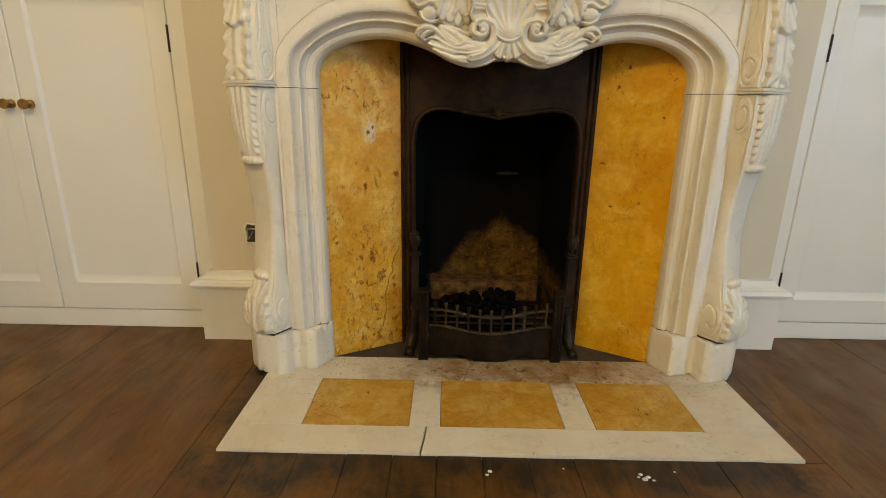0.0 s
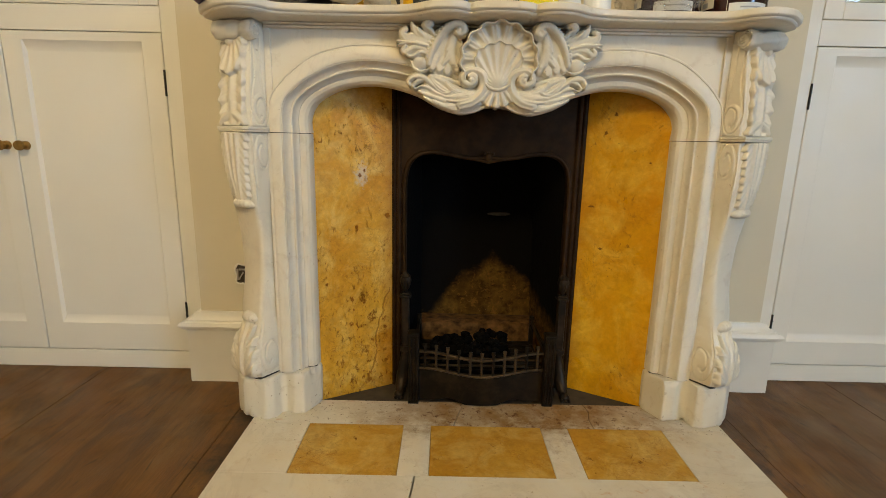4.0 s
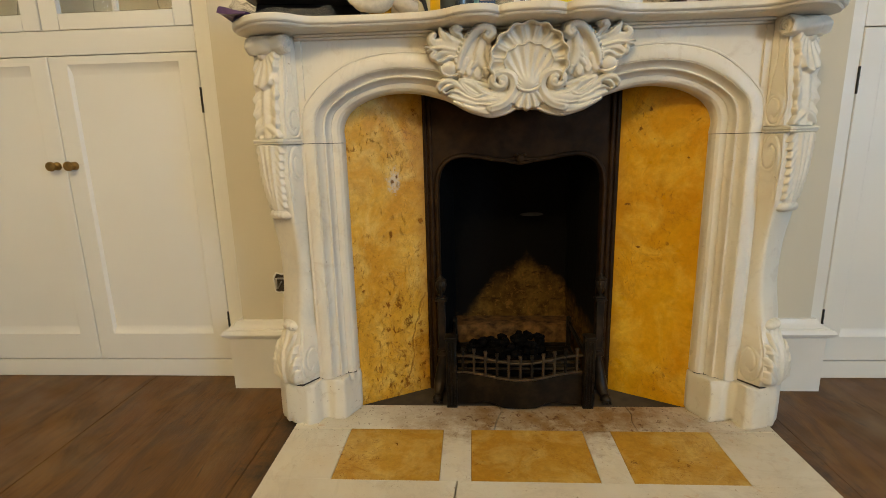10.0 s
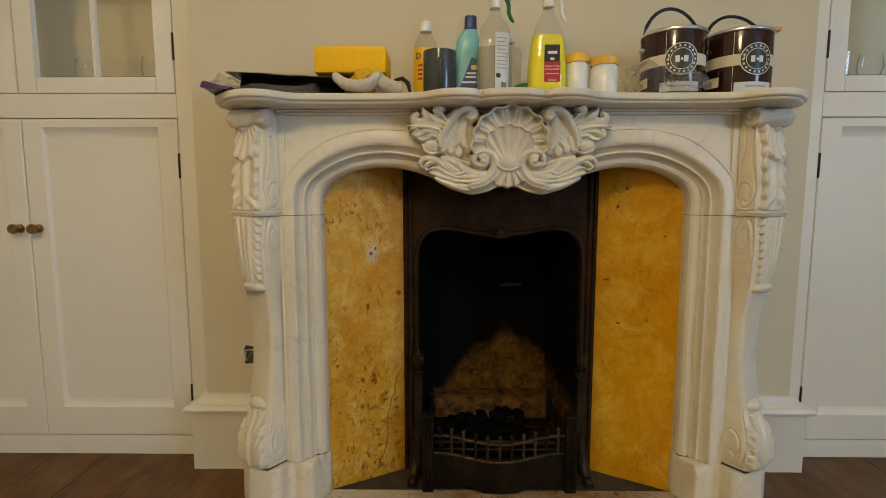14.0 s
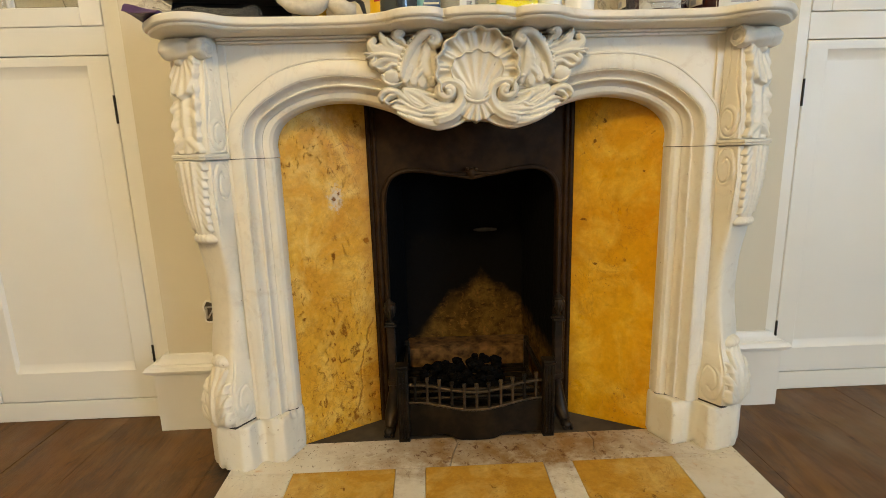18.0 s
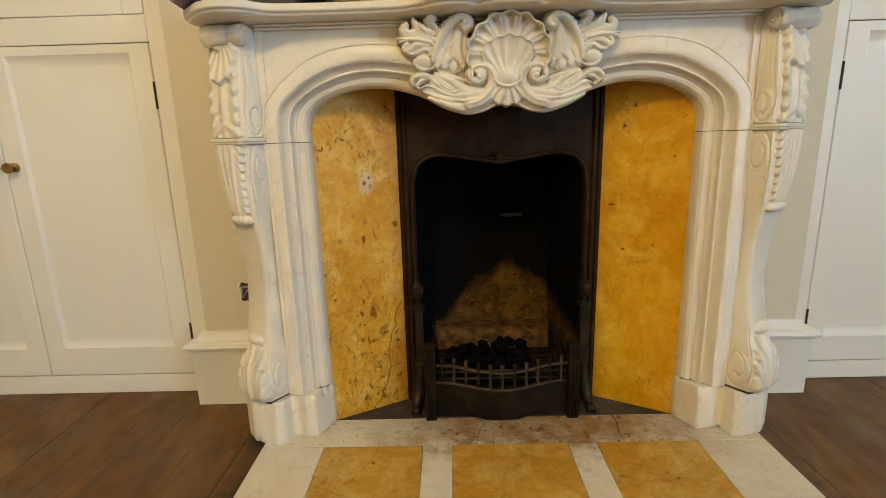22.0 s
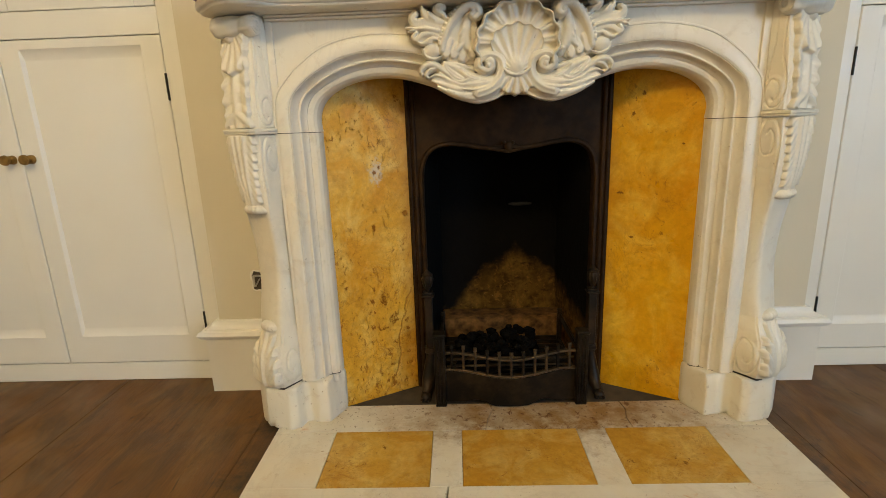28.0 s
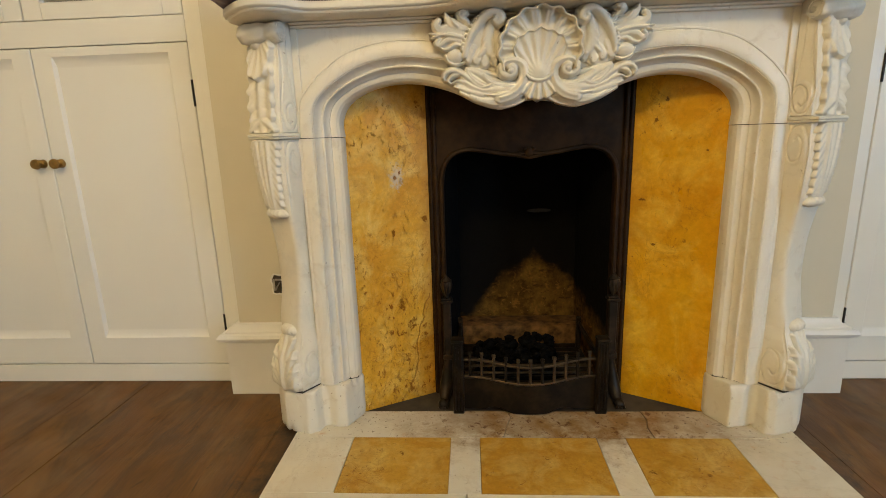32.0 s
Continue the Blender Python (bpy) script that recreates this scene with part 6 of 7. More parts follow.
def wrap(cx, cy, r, z0, z1, a0, a1, off=0.0008, n=14, squash=1.0):
    """A label bent round an upright bottle; angles from the room's side, positive to the right."""
    rings = []
    for i in range(n + 1):
        a = radians(a0 + (a1 - a0) * i / n)
        q = [Vector((cx + (r + o) * math.sin(a), cy - (r + o) * squash * math.cos(a), 0)) for o in (off, 0.0001)]
        rings.append([q[0] + Vector((0, 0, z0)), q[0] + Vector((0, 0, z1)), q[1] + Vector((0, 0, z1)), q[1] + Vector((0, 0, z0))])
    return loft(rings)


def disc_wrap(cx, cy, r, zc, rad, a_mid, r_in=0.0, off=0.0012, n=32):
    """A round emblem, or ring, bent round a tin."""
    bm = bmesh.new()
    loops = []
    for rr in (rad, (rad + r_in) / 2, max(r_in, 0.0005)):
        loops.append([bm.verts.new((cx + (r + off) * math.sin(radians(a_mid) + rr * math.sin(2 * math.pi * i / n) / r), cy - (r + off) * math.cos(radians(a_mid) + rr * math.sin(2 * math.pi * i / n) / r), zc + rr * math.cos(2 * math.pi * i / n))) for i in range(n)])
    for a, b in zip(loops, loops[1:]):
        for i in range(n):
            j = (i + 1) % n
            bm.faces.new((a[i], a[j], b[j], b[i]))
    bmesh.ops.recalc_face_normals(bm, faces=bm.faces)
    return bm


def words(text, size, cx, cy, cz, turn=0.0):
    """Raised lettering that faces the room."""
    cu = bpy.data.curves.new("words", "FONT")
    cu.body, cu.size, cu.align_x, cu.align_y, cu.extrude = text, size, "CENTER", "CENTER", 0.0002
    cu.resolution_u = 2
    ob = bpy.data.objects.new("words", cu)
    me = bpy.data.meshes.new_from_object(ob)
    bm = bmesh.new()
    bm.from_mesh(me)
    bpy.data.objects.remove(ob)
    bm.transform(pose(cx, cy, cz, 90, 0, turn))
    return bm


def paint_tin(cx, cy, face, hand_tilt, hand_turn, seam):
    R, H = 0.081, 0.179
    tin = thing("paint_tin", (cx, cy, SH), "dark brown paint tin with cream band and black handle", "paint tin", "paint tins on the mantelshelf")
    part("body", lathe([(0.077, 0.0), (0.080, 0.002), (R, 0.006), (R, H - 0.012), (R - 0.001, H - 0.008)], cx, cy, SH, 48), "tin_brown", tin)
    part("rim", lathe([(R - 0.001, H - 0.010), (R + 0.0018, H - 0.008), (R + 0.0022, H - 0.004), (R + 0.0005, H), (R - 0.005, H - 0.001), (R - 0.007, H - 0.008)], cx, cy, SH, 48), "tin_metal", tin, "bright metal rim")
    part("base_rim", lathe([(0.074, 0.0), (0.0815, 0.0), (0.0825, 0.003), (0.0812, 0.006), (0.074, 0.006)], cx, cy, SH, 48), "tin_metal", tin)
    part("lid", lathe([(0.0, H - 0.007), (R - 0.012, H - 0.007), (R - 0.010, H - 0.004), (R - 0.004, H - 0.004), (R - 0.004, H - 0.010), (0.0, H - 0.010)], cx, cy, SH, 40), "tin_metal", tin)
    part("band", wrap(cx, cy, R, SH + 0.080, SH + 0.109, face - 95, face + 60, 0.0006, 30), "label_cream", tin, "cream paper band")
    part("emblem", disc_wrap(cx, cy, R, SH + 0.094, 0.041, face), "emblem_green", tin, "round dark emblem")
    part("emblem_ring", disc_wrap(cx, cy, R, SH + 0.094, 0.0415, face, 0.0390, 0.0018), "label_cream", tin)
    part("emblem_ring", disc_wrap(cx, cy, R, SH + 0.094, 0.0275, face, 0.0258, 0.0018), "label_cream", tin)
    for da, w in ((-9, 2.2), (-5.5, 1.2), (0, 1.6), (5, 2.0), (9, 1.4)):
        part("emblem_mark", wrap(cx, cy, R, SH + (0.086 if da else 0.090), SH + (0.102 if da else 0.097), face + da - w, face + da + w, 0.0018, 4), "ink_white", tin)
    for i in range(18):
        th = 2 * math.pi * (i + 0.5) / 18
        mid, zc = face + math.degrees(0.0333 * math.sin(th) / R), SH + 0.094 + 0.0333 * math.cos(th)
        part("emblem_mark", wrap(cx, cy, R, zc - 0.0026, zc + 0.0026, mid - 1.5, mid + 1.5, 0.0018, 3), "label_cream", tin)
    # cream stripes paint the lamp's upright highlight on the tin
    part("seam", wrap(cx, cy, R, SH + 0.109, SH + H - 0.012, seam - 0.5, seam + 0.3, 0.0004, 2), "label_cream", tin, "pale stripe painting the lamp's highlight on the tin")
    part("seam", wrap(cx, cy, R, SH + 0.008, SH + 0.080, seam - 0.5, seam + 0.2, 0.0004, 2), "label_cream", tin)
    part("label", wrap(cx, cy, R, SH + 0.012, SH + 0.036, face - 36, face + 34, 0.0006, 16), "label_grey", tin, "grey paper label")
    part("label_line", wrap(cx, cy, R, SH + 0.023, SH + 0.027, face - 18, face + 20, 0.0012, 10), "ink_grey", tin)
    part("label", wrap(cx, cy, R, SH + 0.030, SH + 0.056, face - 92, face - 62, 0.0006, 8), "label_cream", tin)
    part("label_line", wrap(cx, cy, R, SH + 0.034, SH + 0.046, face - 86, face - 74, 0.0012, 5), "ink_grey", tin)
    ht, tt = radians(hand_turn), radians(hand_tilt)
    ex, ey = Vector((math.cos(ht), math.sin(ht), 0)), Vector((-math.sin(ht) * math.cos(tt), math.cos(ht) * math.cos(tt), math.sin(tt)))
    o = Vector((cx, cy, SH + H - 0.045))
    pts = [o + ex * ((R + 0.004) * math.cos(a)) + ey * (0.122 * math.sin(a)) for a in [math.pi * i / 26 for i in range(27)]]
    rad = [0.0022 if i < 5 or i > 21 else 0.0048 for i in range(27)]
    part("handle", tube(pts, rad, 8, 0.7, ey.cross(ex)), "black_plastic", tin, "black plastic handle")
    for s in (-1, 1):
        part("handle_lug", ball(o + ex * (s * (R + 0.003)), 0.008, sub=2), "tin_metal", tin)
    return tin


paint_tin(0.446, -0.135, -8, 80, 4, -35)
paint_tin(0.622, -0.130, 3, 66, -3, -36)
part_brush = thing("orange_scraper", (0.69, -0.12, SH + 0.18), "orange plastic handled scraper lying on a paint tin", "scraper")
part("grip", box(0.640, 0.715, -0.165, -0.135, SH + 0.1795, SH + 0.192, 0.005, 2), "orange_plastic", part_brush)
part("blade", box(0.585, 0.641, -0.172, -0.128, SH + 0.1795, SH + 0.183, 0.001), "tin_metal", part_brush)

# crumpled clear plastic in front of the tins
def crumple(x0, x1, y0, y1, z1, seed, amp=0.012, n=14):
    bm = bmesh.new()
    bmesh.ops.create_icosphere(bm, subdivisions=4, radius=1.0)
    for v in bm.verts:
        d = v.co.copy()
        k = 1 + amp * 16 * noise.noise(d * 2.2 + Vector((seed, 0, 0))) + amp * 9 * abs(noise.noise(d * 5.0 + Vector((0, seed, 0))))
        v.co = Vector(((x0 + x1) / 2 + d.x * k * (x1 - x0) / 2, (y0 + y1) / 2 + d.y * k * (y1 - y0) / 2, max(SH + 0.0005, SH + (z1 - SH) * 0.5 * (1 + d.z * k))))
    return bm


solid("plastic_bag", crumple(0.305, 0.405, -0.235, -0.13, SH + 0.085, 3.0, 0.034), "plastic_film", "crumpled clear plastic bag beside the paint tins", "plastic bag", smooth=12)
solid("plastic_wrapper", crumple(0.395, 0.48, -0.262, -0.226, SH + 0.058, 8.0, 0.034), "plastic_film", "torn clear plastic wrapper in front of a paint tin", "plastic bag", smooth=12)

# jars
for cx, cy, r, h, lid in ((0.183, -0.165, 0.0285, 0.117, 0.022), (0.252, -0.175, 0.0345, 0.106, 0.021)):
    jar = thing("jar", (cx, cy, SH), "white filled jar with an orange screw lid", "jar", "jars on the mantelshelf")
    part("body", lathe([(r * 0.9, 0), (r, 0.004), (r, h - lid - 0.006), (r * 0.9, h - lid)], cx, cy, SH, 32), "jar_white", jar)
    ring = []
    for z, k in ((h - lid, 1.0), (h - 0.003, 1.03), (h, 0.96), (h, 0.3)):
        ring.append([Vector((cx + (r + 0.0018 + (0.0004 if i % 2 else 0)) * k * math.cos(2 * math.pi * i / 64), cy + (r + 0.0018 + (0.0004 if i % 2 else 0)) * k * math.sin(2 * math.pi * i / 64), SH + z)) for i in range(64)])
    part("lid", loft(ring), "jar_lid", jar, "orange plastic lid")


def oval(profile, cx, cy, n=36, depth=0.62, turn=0.0):
    """A bottle of oval section from (half width, height) pairs, with an offset to lean it."""
    rings = []
    c, s = math.cos(radians(turn)), math.sin(radians(turn))
    for p in profile:
        w, z = p[0], p[1]
        dx = p[2] if len(p) > 2 else 0.0
        ring = []
        for i in range(n):
            a = 2 * math.pi * i / n
            k = (abs(math.cos(a)) ** 3 + abs(math.sin(a)) ** 3) ** (-1 / 3)
            x, y = dx + w * k * math.cos(a), w * depth * k * math.sin(a)
            ring.append(Vector((cx + x * c - y * s, cy + x * s + y * c, SH + z)))
        rings.append(ring)
    return loft(rings)


def spray_head(parent, cx, cy, z, body, trigger, turn):
    """Collar, hood, nozzle and trigger of a spray bottle."""
    m = Matrix.Translation((cx, cy, z)) @ pose(0, 0, 0, 0, 0, turn)
    def put(bm):
        bm.transform(m)
        return bm
    part("collar", put(lathe([(0.0135, 0.0), (0.0150, 0.003), (0.0150, 0.022), (0.012, 0.026)], 0, 0, 0, 24)), body, parent)
    hood = box(-0.020, 0.050, -0.011, 0.011, 0.024, 0.050, 0.006, 2)
    part("hood", put(hood), body, parent)
    part("nozzle", put(box(0.048, 0.062, -0.008, 0.008, 0.031, 0.047, 0.003, 2)), body, parent)
    part("trigger", put(tube([(0.030, 0, 0.026), (0.036, 0, 0.010), (0.036, 0, -0.008), (0.043, 0, -0.024), (0.050, 0, -0.032)], [0.006, 0.0055, 0.0055, 0.005, 0.003], 8, 1.0, (0, 1, 0))), trigger, parent)


# yellow sugar soap spray
sx0, sy0 = 0.102, -0.175
sug = thing("spray_bottle", (sx0, sy0, SH), "clear spray bottle of bright yellow sugar soap", "spray bottle")
BODY = [(0.040, 0.0), (0.047, 0.005), (0.0505, 0.03), (0.0500, 0.08), (0.0455, 0.135), (0.037, 0.172), (0.025, 0.206), (0.015, 0.224), (0.013, 0.240)]
part("bottle", oval(BODY, sx0, sy0, 36, 0.60), "bottle_clear", sug)
part("liquid", oval([(w - 0.0015, z + 0.001) for w, z in BODY[:5]] + [(0.0385, 0.162), (0.02, 0.1625)], sx0, sy0, 36, 0.59), "soap_yellow", sug, "bright yellow liquid")
part("label", box(sx0 - 0.012, sx0 + 0.027, sy0 - 0.0300, sy0 - 0.0270, SH + 0.090, SH + 0.134, 0.0005), "label_black", sug, "black label")
part("label", box(sx0 - 0.012, sx0 + 0.029, sy0 - 0.0305, sy0 - 0.0270, SH + 0.038, SH + 0.090, 0.0005), "label_red", sug, "red label")
part("label_mark", box(sx0 - 0.004, sx0 + 0.020, sy0 - 0.0308, sy0 - 0.0299, SH + 0.110, SH + 0.117), "ink_white", sug)
part("label_mark", box(sx0 + 0.003, sx0 + 0.013, sy0 - 0.0308, sy0 - 0.0299, SH + 0.094, SH + 0.100), "ink_white", sug)
for i, (t, z, s) in enumerate((("READY TO USE", 0.078, 0.0056), ("SUGAR SOAP", 0.070, 0.0062), ("500ml", 0.042, 0.0085))):
    part("lettering", words(t, s, sx0 + 0.0085, sy0 - 0.0309, SH + z), "ink_white", sug, "white printed words", 0)
part("label_line", box(sx0 - 0.008, sx0 + 0.025, sy0 - 0.0310, sy0 - 0.0304, SH + 0.058, SH + 0.0592), "ink_white", sug)
spray_head(sug, sx0, sy0, SH + 0.236, "white_plastic", "white_plastic", 10)

# clear spray bottle with green trigger
cx0, cy0 = -0.036, -0.185
cl = thing("spray_bottle", (cx0, cy0, SH), "clear spray bottle, half full of cloudy liquid, with a green trigger", "spray bottle")
BODY2 = [(0.038, 0.0), (0.0435, 0.004), (0.0450, 0.03), (0.0450, 0.10), (0.0435, 0.148), (0.037, 0.178), (0.024, 0.200), (0.014, 0.212), (0.013, 0.234)]
part("bottle", oval(BODY2, cx0, cy0, 36, 0.8), "bottle_clear", cl)
part("liquid", oval([(w - 0.0015, z + 0.001) for w, z in BODY2[:4]] + [(0.0430, 0.128), (0.02, 0.1285)], cx0, cy0, 36, 0.79), "cloudy_liquid", cl)
part("label", wrap(cx0, cy0, 0.0462, SH + 0.014, SH + 0.160, -2, 46, 0.001, 12, 0.84), "label_grey", cl, "pale grey label with small print")
for i in range(9):
    part("label_line", wrap(cx0, cy0, 0.0462, SH + 0.068 + 0.0095 * i, SH + 0.0705 + 0.0095 * i, 4, 40 - (i * 7) % 13, 0.0016, 8, 0.84), "ink_grey", cl)
part("label_mark", disc_wrap(cx0, cy0 + 0.0062, 0.0462, SH + 0.050, 0.0062, 8), "label_black", cl)
for i in range(6):
    part("bar_code_line", wrap(cx0, cy0, 0.0462, SH + 0.020, SH + 0.034, 18 + 3 * i, 19.6 + 3 * i, 0.0016, 2, 0.84), "label_black", cl)
spray_head(cl, cx0, cy0, SH + 0.230, "white_plastic", "green_plastic", 6)
b2 = thing("clear_bottle", (0.012, -0.10, SH), "clear plastic bottle behind the spray bottle", "bottle")
part("bottle", oval([(0.030, 0.0), (0.033, 0.004), (0.033, 0.135), (0.026, 0.150), (0.013, 0.160), (0.013, 0.175)], 0.012, -0.10, 32, 0.8), "bottle_clear", b2)
part("cap", lathe([(0.0145, 0.170), (0.0145, 0.188), (0.012, 0.190)], 0.012, -0.10, SH, 20), "white_plastic", b2)

# teal cleaner bottle, leaning shoulder and blue cap
tb = thing("cleaner_bottle", (-0.10, -0.13, SH), "teal plastic cleaner bottle with a blue cap and blue label", "cleaner bottle")
part("bottle", oval([(0.031, 0.0, 0.0), (0.034, 0.004, 0.0), (0.034, 0.04, 0.0), (0.030, 0.09, 0.001), (0.032, 0.135, 0.004), (0.031, 0.165, 0.007), (0.022, 0.188, 0.012), (0.0155, 0.196, 0.014)], -0.110, -0.13, 36, 0.6), "teal_plastic", tb)
part("cap", oval([(0.0160, 0.196, 0.014), (0.0165, 0.199, 0.014), (0.0160, 0.228, 0.014), (0.0140, 0.231, 0.014)], -0.110, -0.13, 28, 0.75), "blue_plastic", tb, "dark blue cap")
lab = loft([[Vector((x, -0.1565 + o, SH + z)) for x, z in ((-0.129, 0.024), (-0.079, 0.018), (-0.079, 0.108), (-0.094, 0.116))] for o in (0.0, 0.003)])
part("label", lab, "label_blue", tb, "blue slanted label")
part("label_mark", box(-0.095, -0.081, -0.1575, -0.1560, SH + 0.082, SH + 0.094, 0.0003), "label_yellow", tb)
for z, a in ((0.070, -0.107), (0.060, -0.111), (0.046, -0.119)):
    part("label_line", box(a, -0.082, -0.1575, -0.1560, SH + z, SH + z + 0.005, 0.0003), "ink_white", tb)

# white-capped bottle with a yellow label
db = thing("descaler_bottle", (-0.222, -0.10, SH), "clear bottle with a white cap and yellow label", "bottle")
part("bottle", lathe([(0.032, 0), (0.0345, 0.004), (0.0345, 0.145), (0.030, 0.170), (0.018, 0.192), (0.014, 0.198), (0.014, 0.205)], -0.218, -0.10, SH, 32), "bottle_clear", db)
part("cap", lathe([(0.0165, 0.200), (0.0170, 0.203), (0.0165, 0.224), (0.014, 0.227), (0.001, 0.227)], -0.218, -0.10, SH, 28), "white_plastic", db, "white screw cap")
part("label", wrap(-0.218, -0.10, 0.0345, SH + 0.015, SH + 0.150, -75, 60, 0.0008, 18), "label_yellow", db, "yellow label")
part("lettering", words("D", 0.024, -0.2365, -0.1310, SH + 0.126, -32), "label_black", db, "black printed letter", 0)
for i in range(4):
    part("label_line", wrap(-0.218, -0.10, 0.0345, SH + 0.062 + 0.012 * i, SH + 0.067 + 0.012 * i, -36, -12, 0.0014, 6), "label_red", db)

# dark mug, its handle to the room
mug = thing("mug", (-0.178, -0.18, SH), "glossy dark grey mug", "mug")
part("body", lathe([(0.038, 0), (0.042, 0.003), (0.0435, 0.010), (0.0440, 0.117), (0.0434, 0.121), (0.0415, 0.121), (0.040, 0.117), (0.039, 0.012), (0.001, 0.010)], -0.178, -0.18, SH, 40), "mug_glaze", mug)
part("handle", tube([(-0.176, -0.222 - 0.026 * math.sin(math.pi * k / 8) ** 0.7, SH + 0.092 - 0.072 * k / 8) for k in range(9)], 0.0058, 10, 1.0, (1, 0, 0)), "mug_glaze", mug)

# folded green cloth between the bottles
gc = crumple(0.018, 0.075, -0.165, -0.09, SH + 0.050, 5.0, 0.008)
solid("green_cloth", gc, "green_cloth", "folded dark green cloth", "cloth", smooth=30)

# gloves with a duster, sponge, flat bags
def blob_path(pts, rads, seed, amp=0.38, n=14):
    bm = tube([p.to_tuple() for p in spline(pts, 4)], [r[0] for r in spline([(r, 0) for r in rads], 4)], n, 0.8, (0, 0, 1))
    for v in bm.verts:
        v.co += Vector((noise.noise(v.co * 40 + Vector((seed, 0, 0))), noise.noise(v.co * 40 + Vector((0, seed, 0))), noise.noise(v.co * 40 + Vector((0, 0, seed))))) * rads[0] * amp
        v.co.z = max(v.co.z, SH + 0.0008)
    return bm


gl = thing("work_gloves", (-0.34, -0.21, SH), "pair of crumpled beige work gloves", "gloves")
part("glove", blob_path([(-0.445, -0.235, SH + 0.048), (-0.420, -0.235, SH + 0.030), (-0.385, -0.235, SH + 0.022), (-0.355, -0.23, SH + 0.028), (-0.332, -0.225, SH + 0.055)], [0.012, 0.019, 0.021, 0.020, 0.014], 2.0), "glove_cloth", gl)
part("glove", blob_path([(-0.335, -0.21, SH + 0.055), (-0.322, -0.215, SH + 0.032), (-0.30, -0.22, SH + 0.022), (-0.275, -0.215, SH + 0.020)], [0.015, 0.021, 0.022, 0.014], 6.0), "glove_cloth", gl)
part("cuff", tube([(-0.292, -0.225, SH + 0.038), (-0.272, -0.228, SH + 0.042), (-0.258, -0.23, SH + 0.030), (-0.252, -0.235, SH + 0.006)], [0.004, 0.006, 0.006, 0.004], 8), "black_plastic", gl, "black cuff")
solid("duster", crumple(-0.408, -0.345, -0.215, -0.16, SH + 0.075, 11.0, 0.014), "duster_yellow", "folded yellow duster between the gloves", "duster", smooth=20)
sp = box(-0.508, -0.318, -0.185, -0.075, SH + 0.067, SH + 0.139, 0.008, 2)
bmesh.ops.subdivide_edges(sp, edges=[e for e in sp.edges if e.calc_length() > 0.03], cuts=3, use_grid_fill=True)
for v in sp.verts:
    v.co += Vector((noise.noise(v.co * 22), noise.noise(v.co * 22 + Vector((5, 0, 0))), noise.noise(v.co * 18 + Vector((0, 7, 0))))) * 0.0025
solid("sponge", sp, "sponge_yellow", "large yellow decorating sponge on the black bags", "sponge")


def sheet(x0, x1, y0, y1, z, thick, seed, amp=0.004, tilt=0.0, n=24, m=10):
    """A flat, slightly rumpled packet."""
    rings = []
    for i in range(n + 1):
        x = x0 + (x1 - x0) * i / n
        top, low = [], []
        for j in range(m + 1):
            y = y0 + (y1 - y0) * j / m
            d = amp * noise.noise(Vector((x * 14 + seed, y * 14, seed))) + tilt * (x - x0)
            e = min(1.0, j / 1.5, (m - j) / 1.5)
            top.append(Vector((x, y, max(z + d + thick * e, SH + 0.002))))
            low.append(Vector((x, y, max(z + d, SH + 0.0006))))
        rings.append(top + low[::-1])
    return loft(rings)


solid("bin_bag_pack", sheet(-0.70, -0.425, -0.20, -0.06, SH + 0.001, 0.062, 2.0, 0.010), "black_plastic", "flat pack of black plastic bags under the sponge", "plastic bags")
solid("black_tray", sheet(-0.715, -0.42, -0.245, -0.10, SH + 0.056, 0.008, 4.0, 0.003, -0.06), "black_plastic", "thin black plastic tray on the bags", "tray")
solid("clear_sleeve", sheet(-0.705, -0.485, -0.275, -0.21, SH + 0.004, 0.016, 6.0, 0.020, 0.0, 60, 12), "plastic_film", "clear plastic sleeve, crumpled at the ends", "plastic sleeve", smooth=20)
solid("plastic_offcut", crumple(-0.765, -0.700, -0.24, -0.12, SH + 0.055, 15.0, 0.03), "plastic_film", "crumpled clear plastic at the end of the shelf", "plastic bag", smooth=12)
solid("purple_wrapper", sheet(-0.752, -0.685, -0.30, -0.22, SH + 0.001, 0.018, 9.0, 0.008, -0.12), "purple_plastic", "crumpled purple plastic wrapper on the shelf's edge", "wrapper", smooth=25)

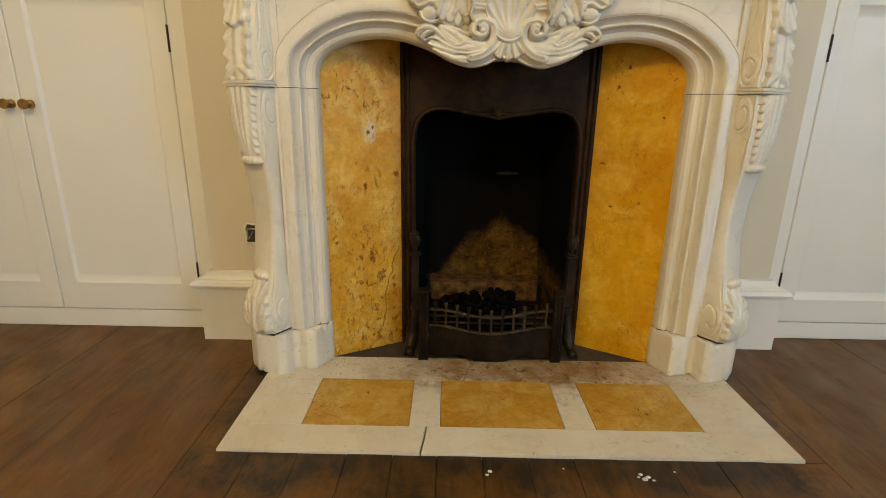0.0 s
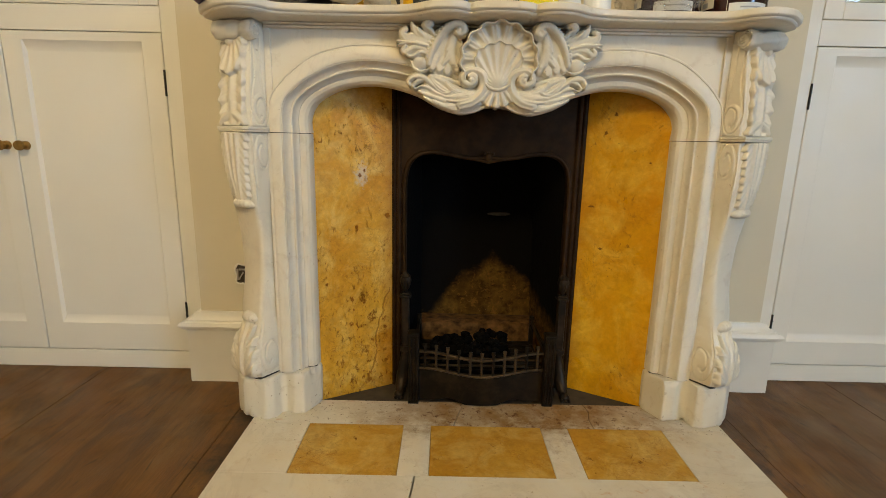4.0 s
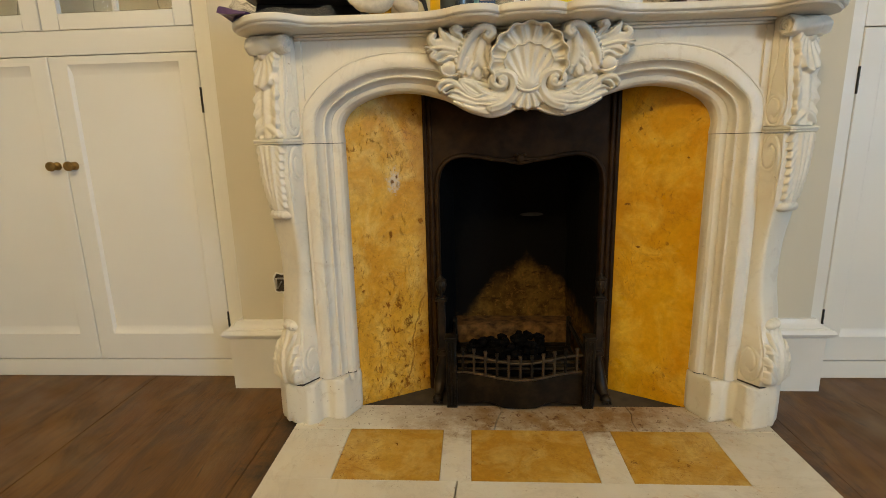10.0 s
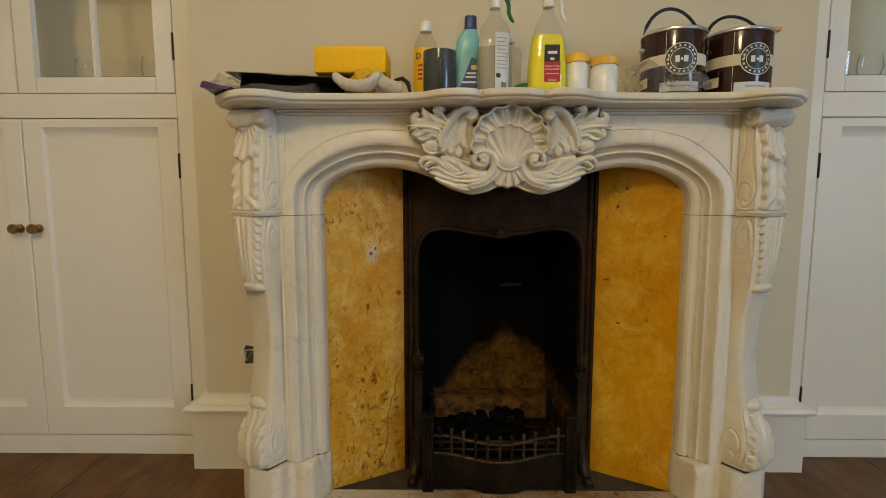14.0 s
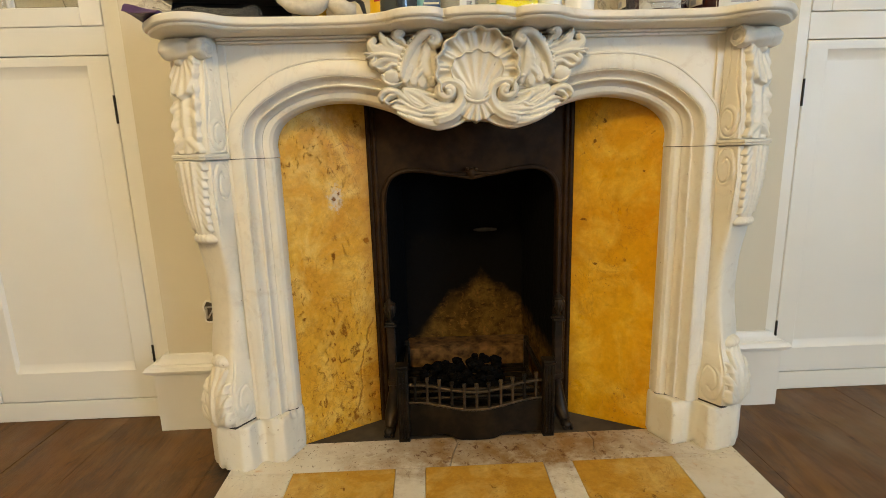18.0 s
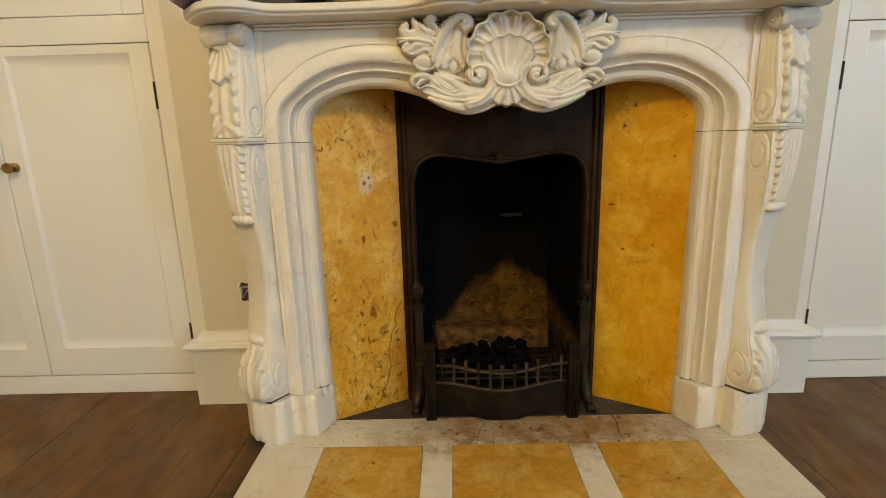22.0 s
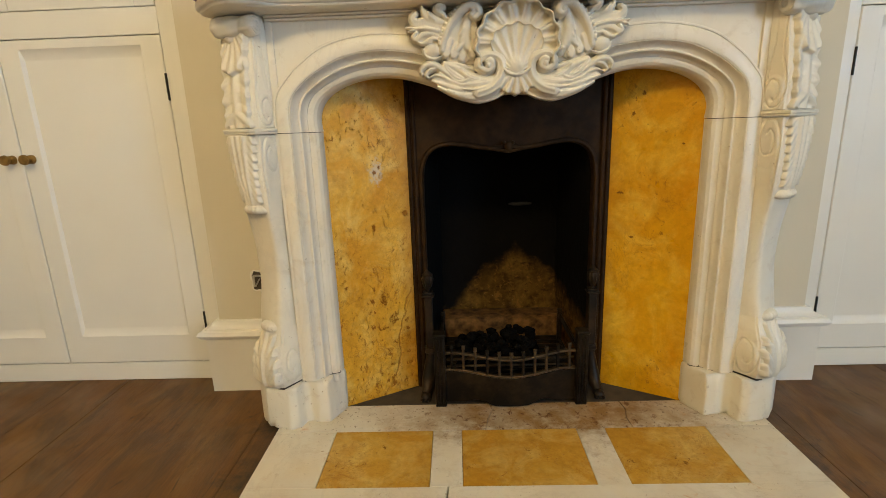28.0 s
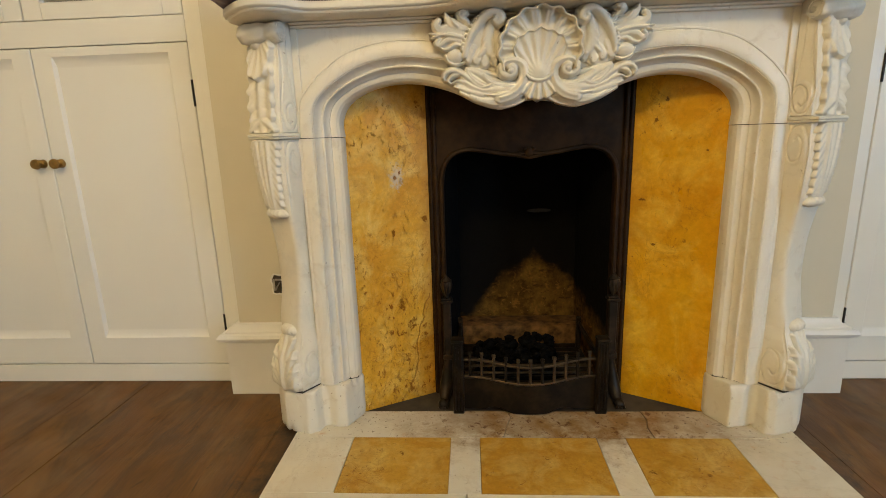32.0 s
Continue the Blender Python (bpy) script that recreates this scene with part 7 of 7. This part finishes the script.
# crumbs of plaster on the boards before the hearth
rng = random.Random(4)
for x, y, r in ((0.287, -0.637, 0.0040), (0.292, -0.652, 0.0055), (0.301, -0.645, 0.0045), (0.280, -0.646, 0.0028), (0.310, -0.655, 0.0030), (-0.039, -0.637, 0.0042), (-0.046, -0.648, 0.0032), (0.123, -0.624, 0.0022), (0.365, -0.627, 0.0024)):
    crumb = ball((x * 1.03, y + 0.016, -0.0052), r, 1.3, 1.0, 0.35, 2)
    for v in crumb.verts:
        v.co += Vector((rng.uniform(-1, 1), rng.uniform(-1, 1), 0)) * r * 0.22
    solid("plaster_crumb", crumb, "label_grey", "flat crumb of white plaster on the floorboards", "plaster crumb", group="plaster crumbs before the hearth", smooth=15)

# ---- floorboards, last ----
def board_mesh():
    bm = box(-0.5, 0.5, -0.5, 0.5, -0.5, 0.5)
    me = bpy.data.meshes.new("board")
    bm.to_mesh(me)
    bm.free()
    me.materials.append(MATS["floor_wood"])
    return me


BOARD = board_mesh()
rng = random.Random(11)


def board(x0, x1, y0, y1):
    ob = new("board", BOARD)
    ob.parent = floor
    dz = rng.uniform(-0.001, 0.001)
    ob.location = ((x0 + x1) / 2, (y0 + y1) / 2, -0.020 + dz)
    ob.scale = (abs(x1 - x0) - 0.0014, abs(y1 - y0) - 0.002, 0.028)


def run(x0, x1, y0, y1):
    """One line of boards, in two or three lengths."""
    cut = y1 - rng.uniform(0.9, 2.6)
    board(x0, x1, cut, y1)
    board(x0, x1, y0, cut)


x = -0.742
while x > -2.0:
    w = rng.uniform(0.17, 0.21)
    run(max(x - w, -SIDE), x, BACK, 0.14)
    x -= w
for s in (-1, 1):
    # the narrow border boards beside the hearth, cut to its line
    xo = -0.742 if s < 0 else 0.745
    e = -HL if s < 0 else HR
    pl = [(s * (e + 0.003), -0.01), (s * (e + 0.003), F - 0.001), (xo - s * 0.001, F - 0.001), (xo - s * 0.001, -0.01)]
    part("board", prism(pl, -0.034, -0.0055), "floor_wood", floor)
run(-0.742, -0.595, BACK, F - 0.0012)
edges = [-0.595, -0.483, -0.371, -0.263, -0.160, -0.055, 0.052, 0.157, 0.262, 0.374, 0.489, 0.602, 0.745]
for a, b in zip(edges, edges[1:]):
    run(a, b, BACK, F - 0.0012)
x = 0.745
for w in (0.125, 0.19, 0.18, 0.20, 0.185, 0.19, 0.2, 0.2, 0.18, 0.2, 0.19, 0.185, 0.2, 0.19, 0.2, 0.2):
    if x < EAST:
        run(x, min(x + w, EAST), BACK, 0.14)
    x += w
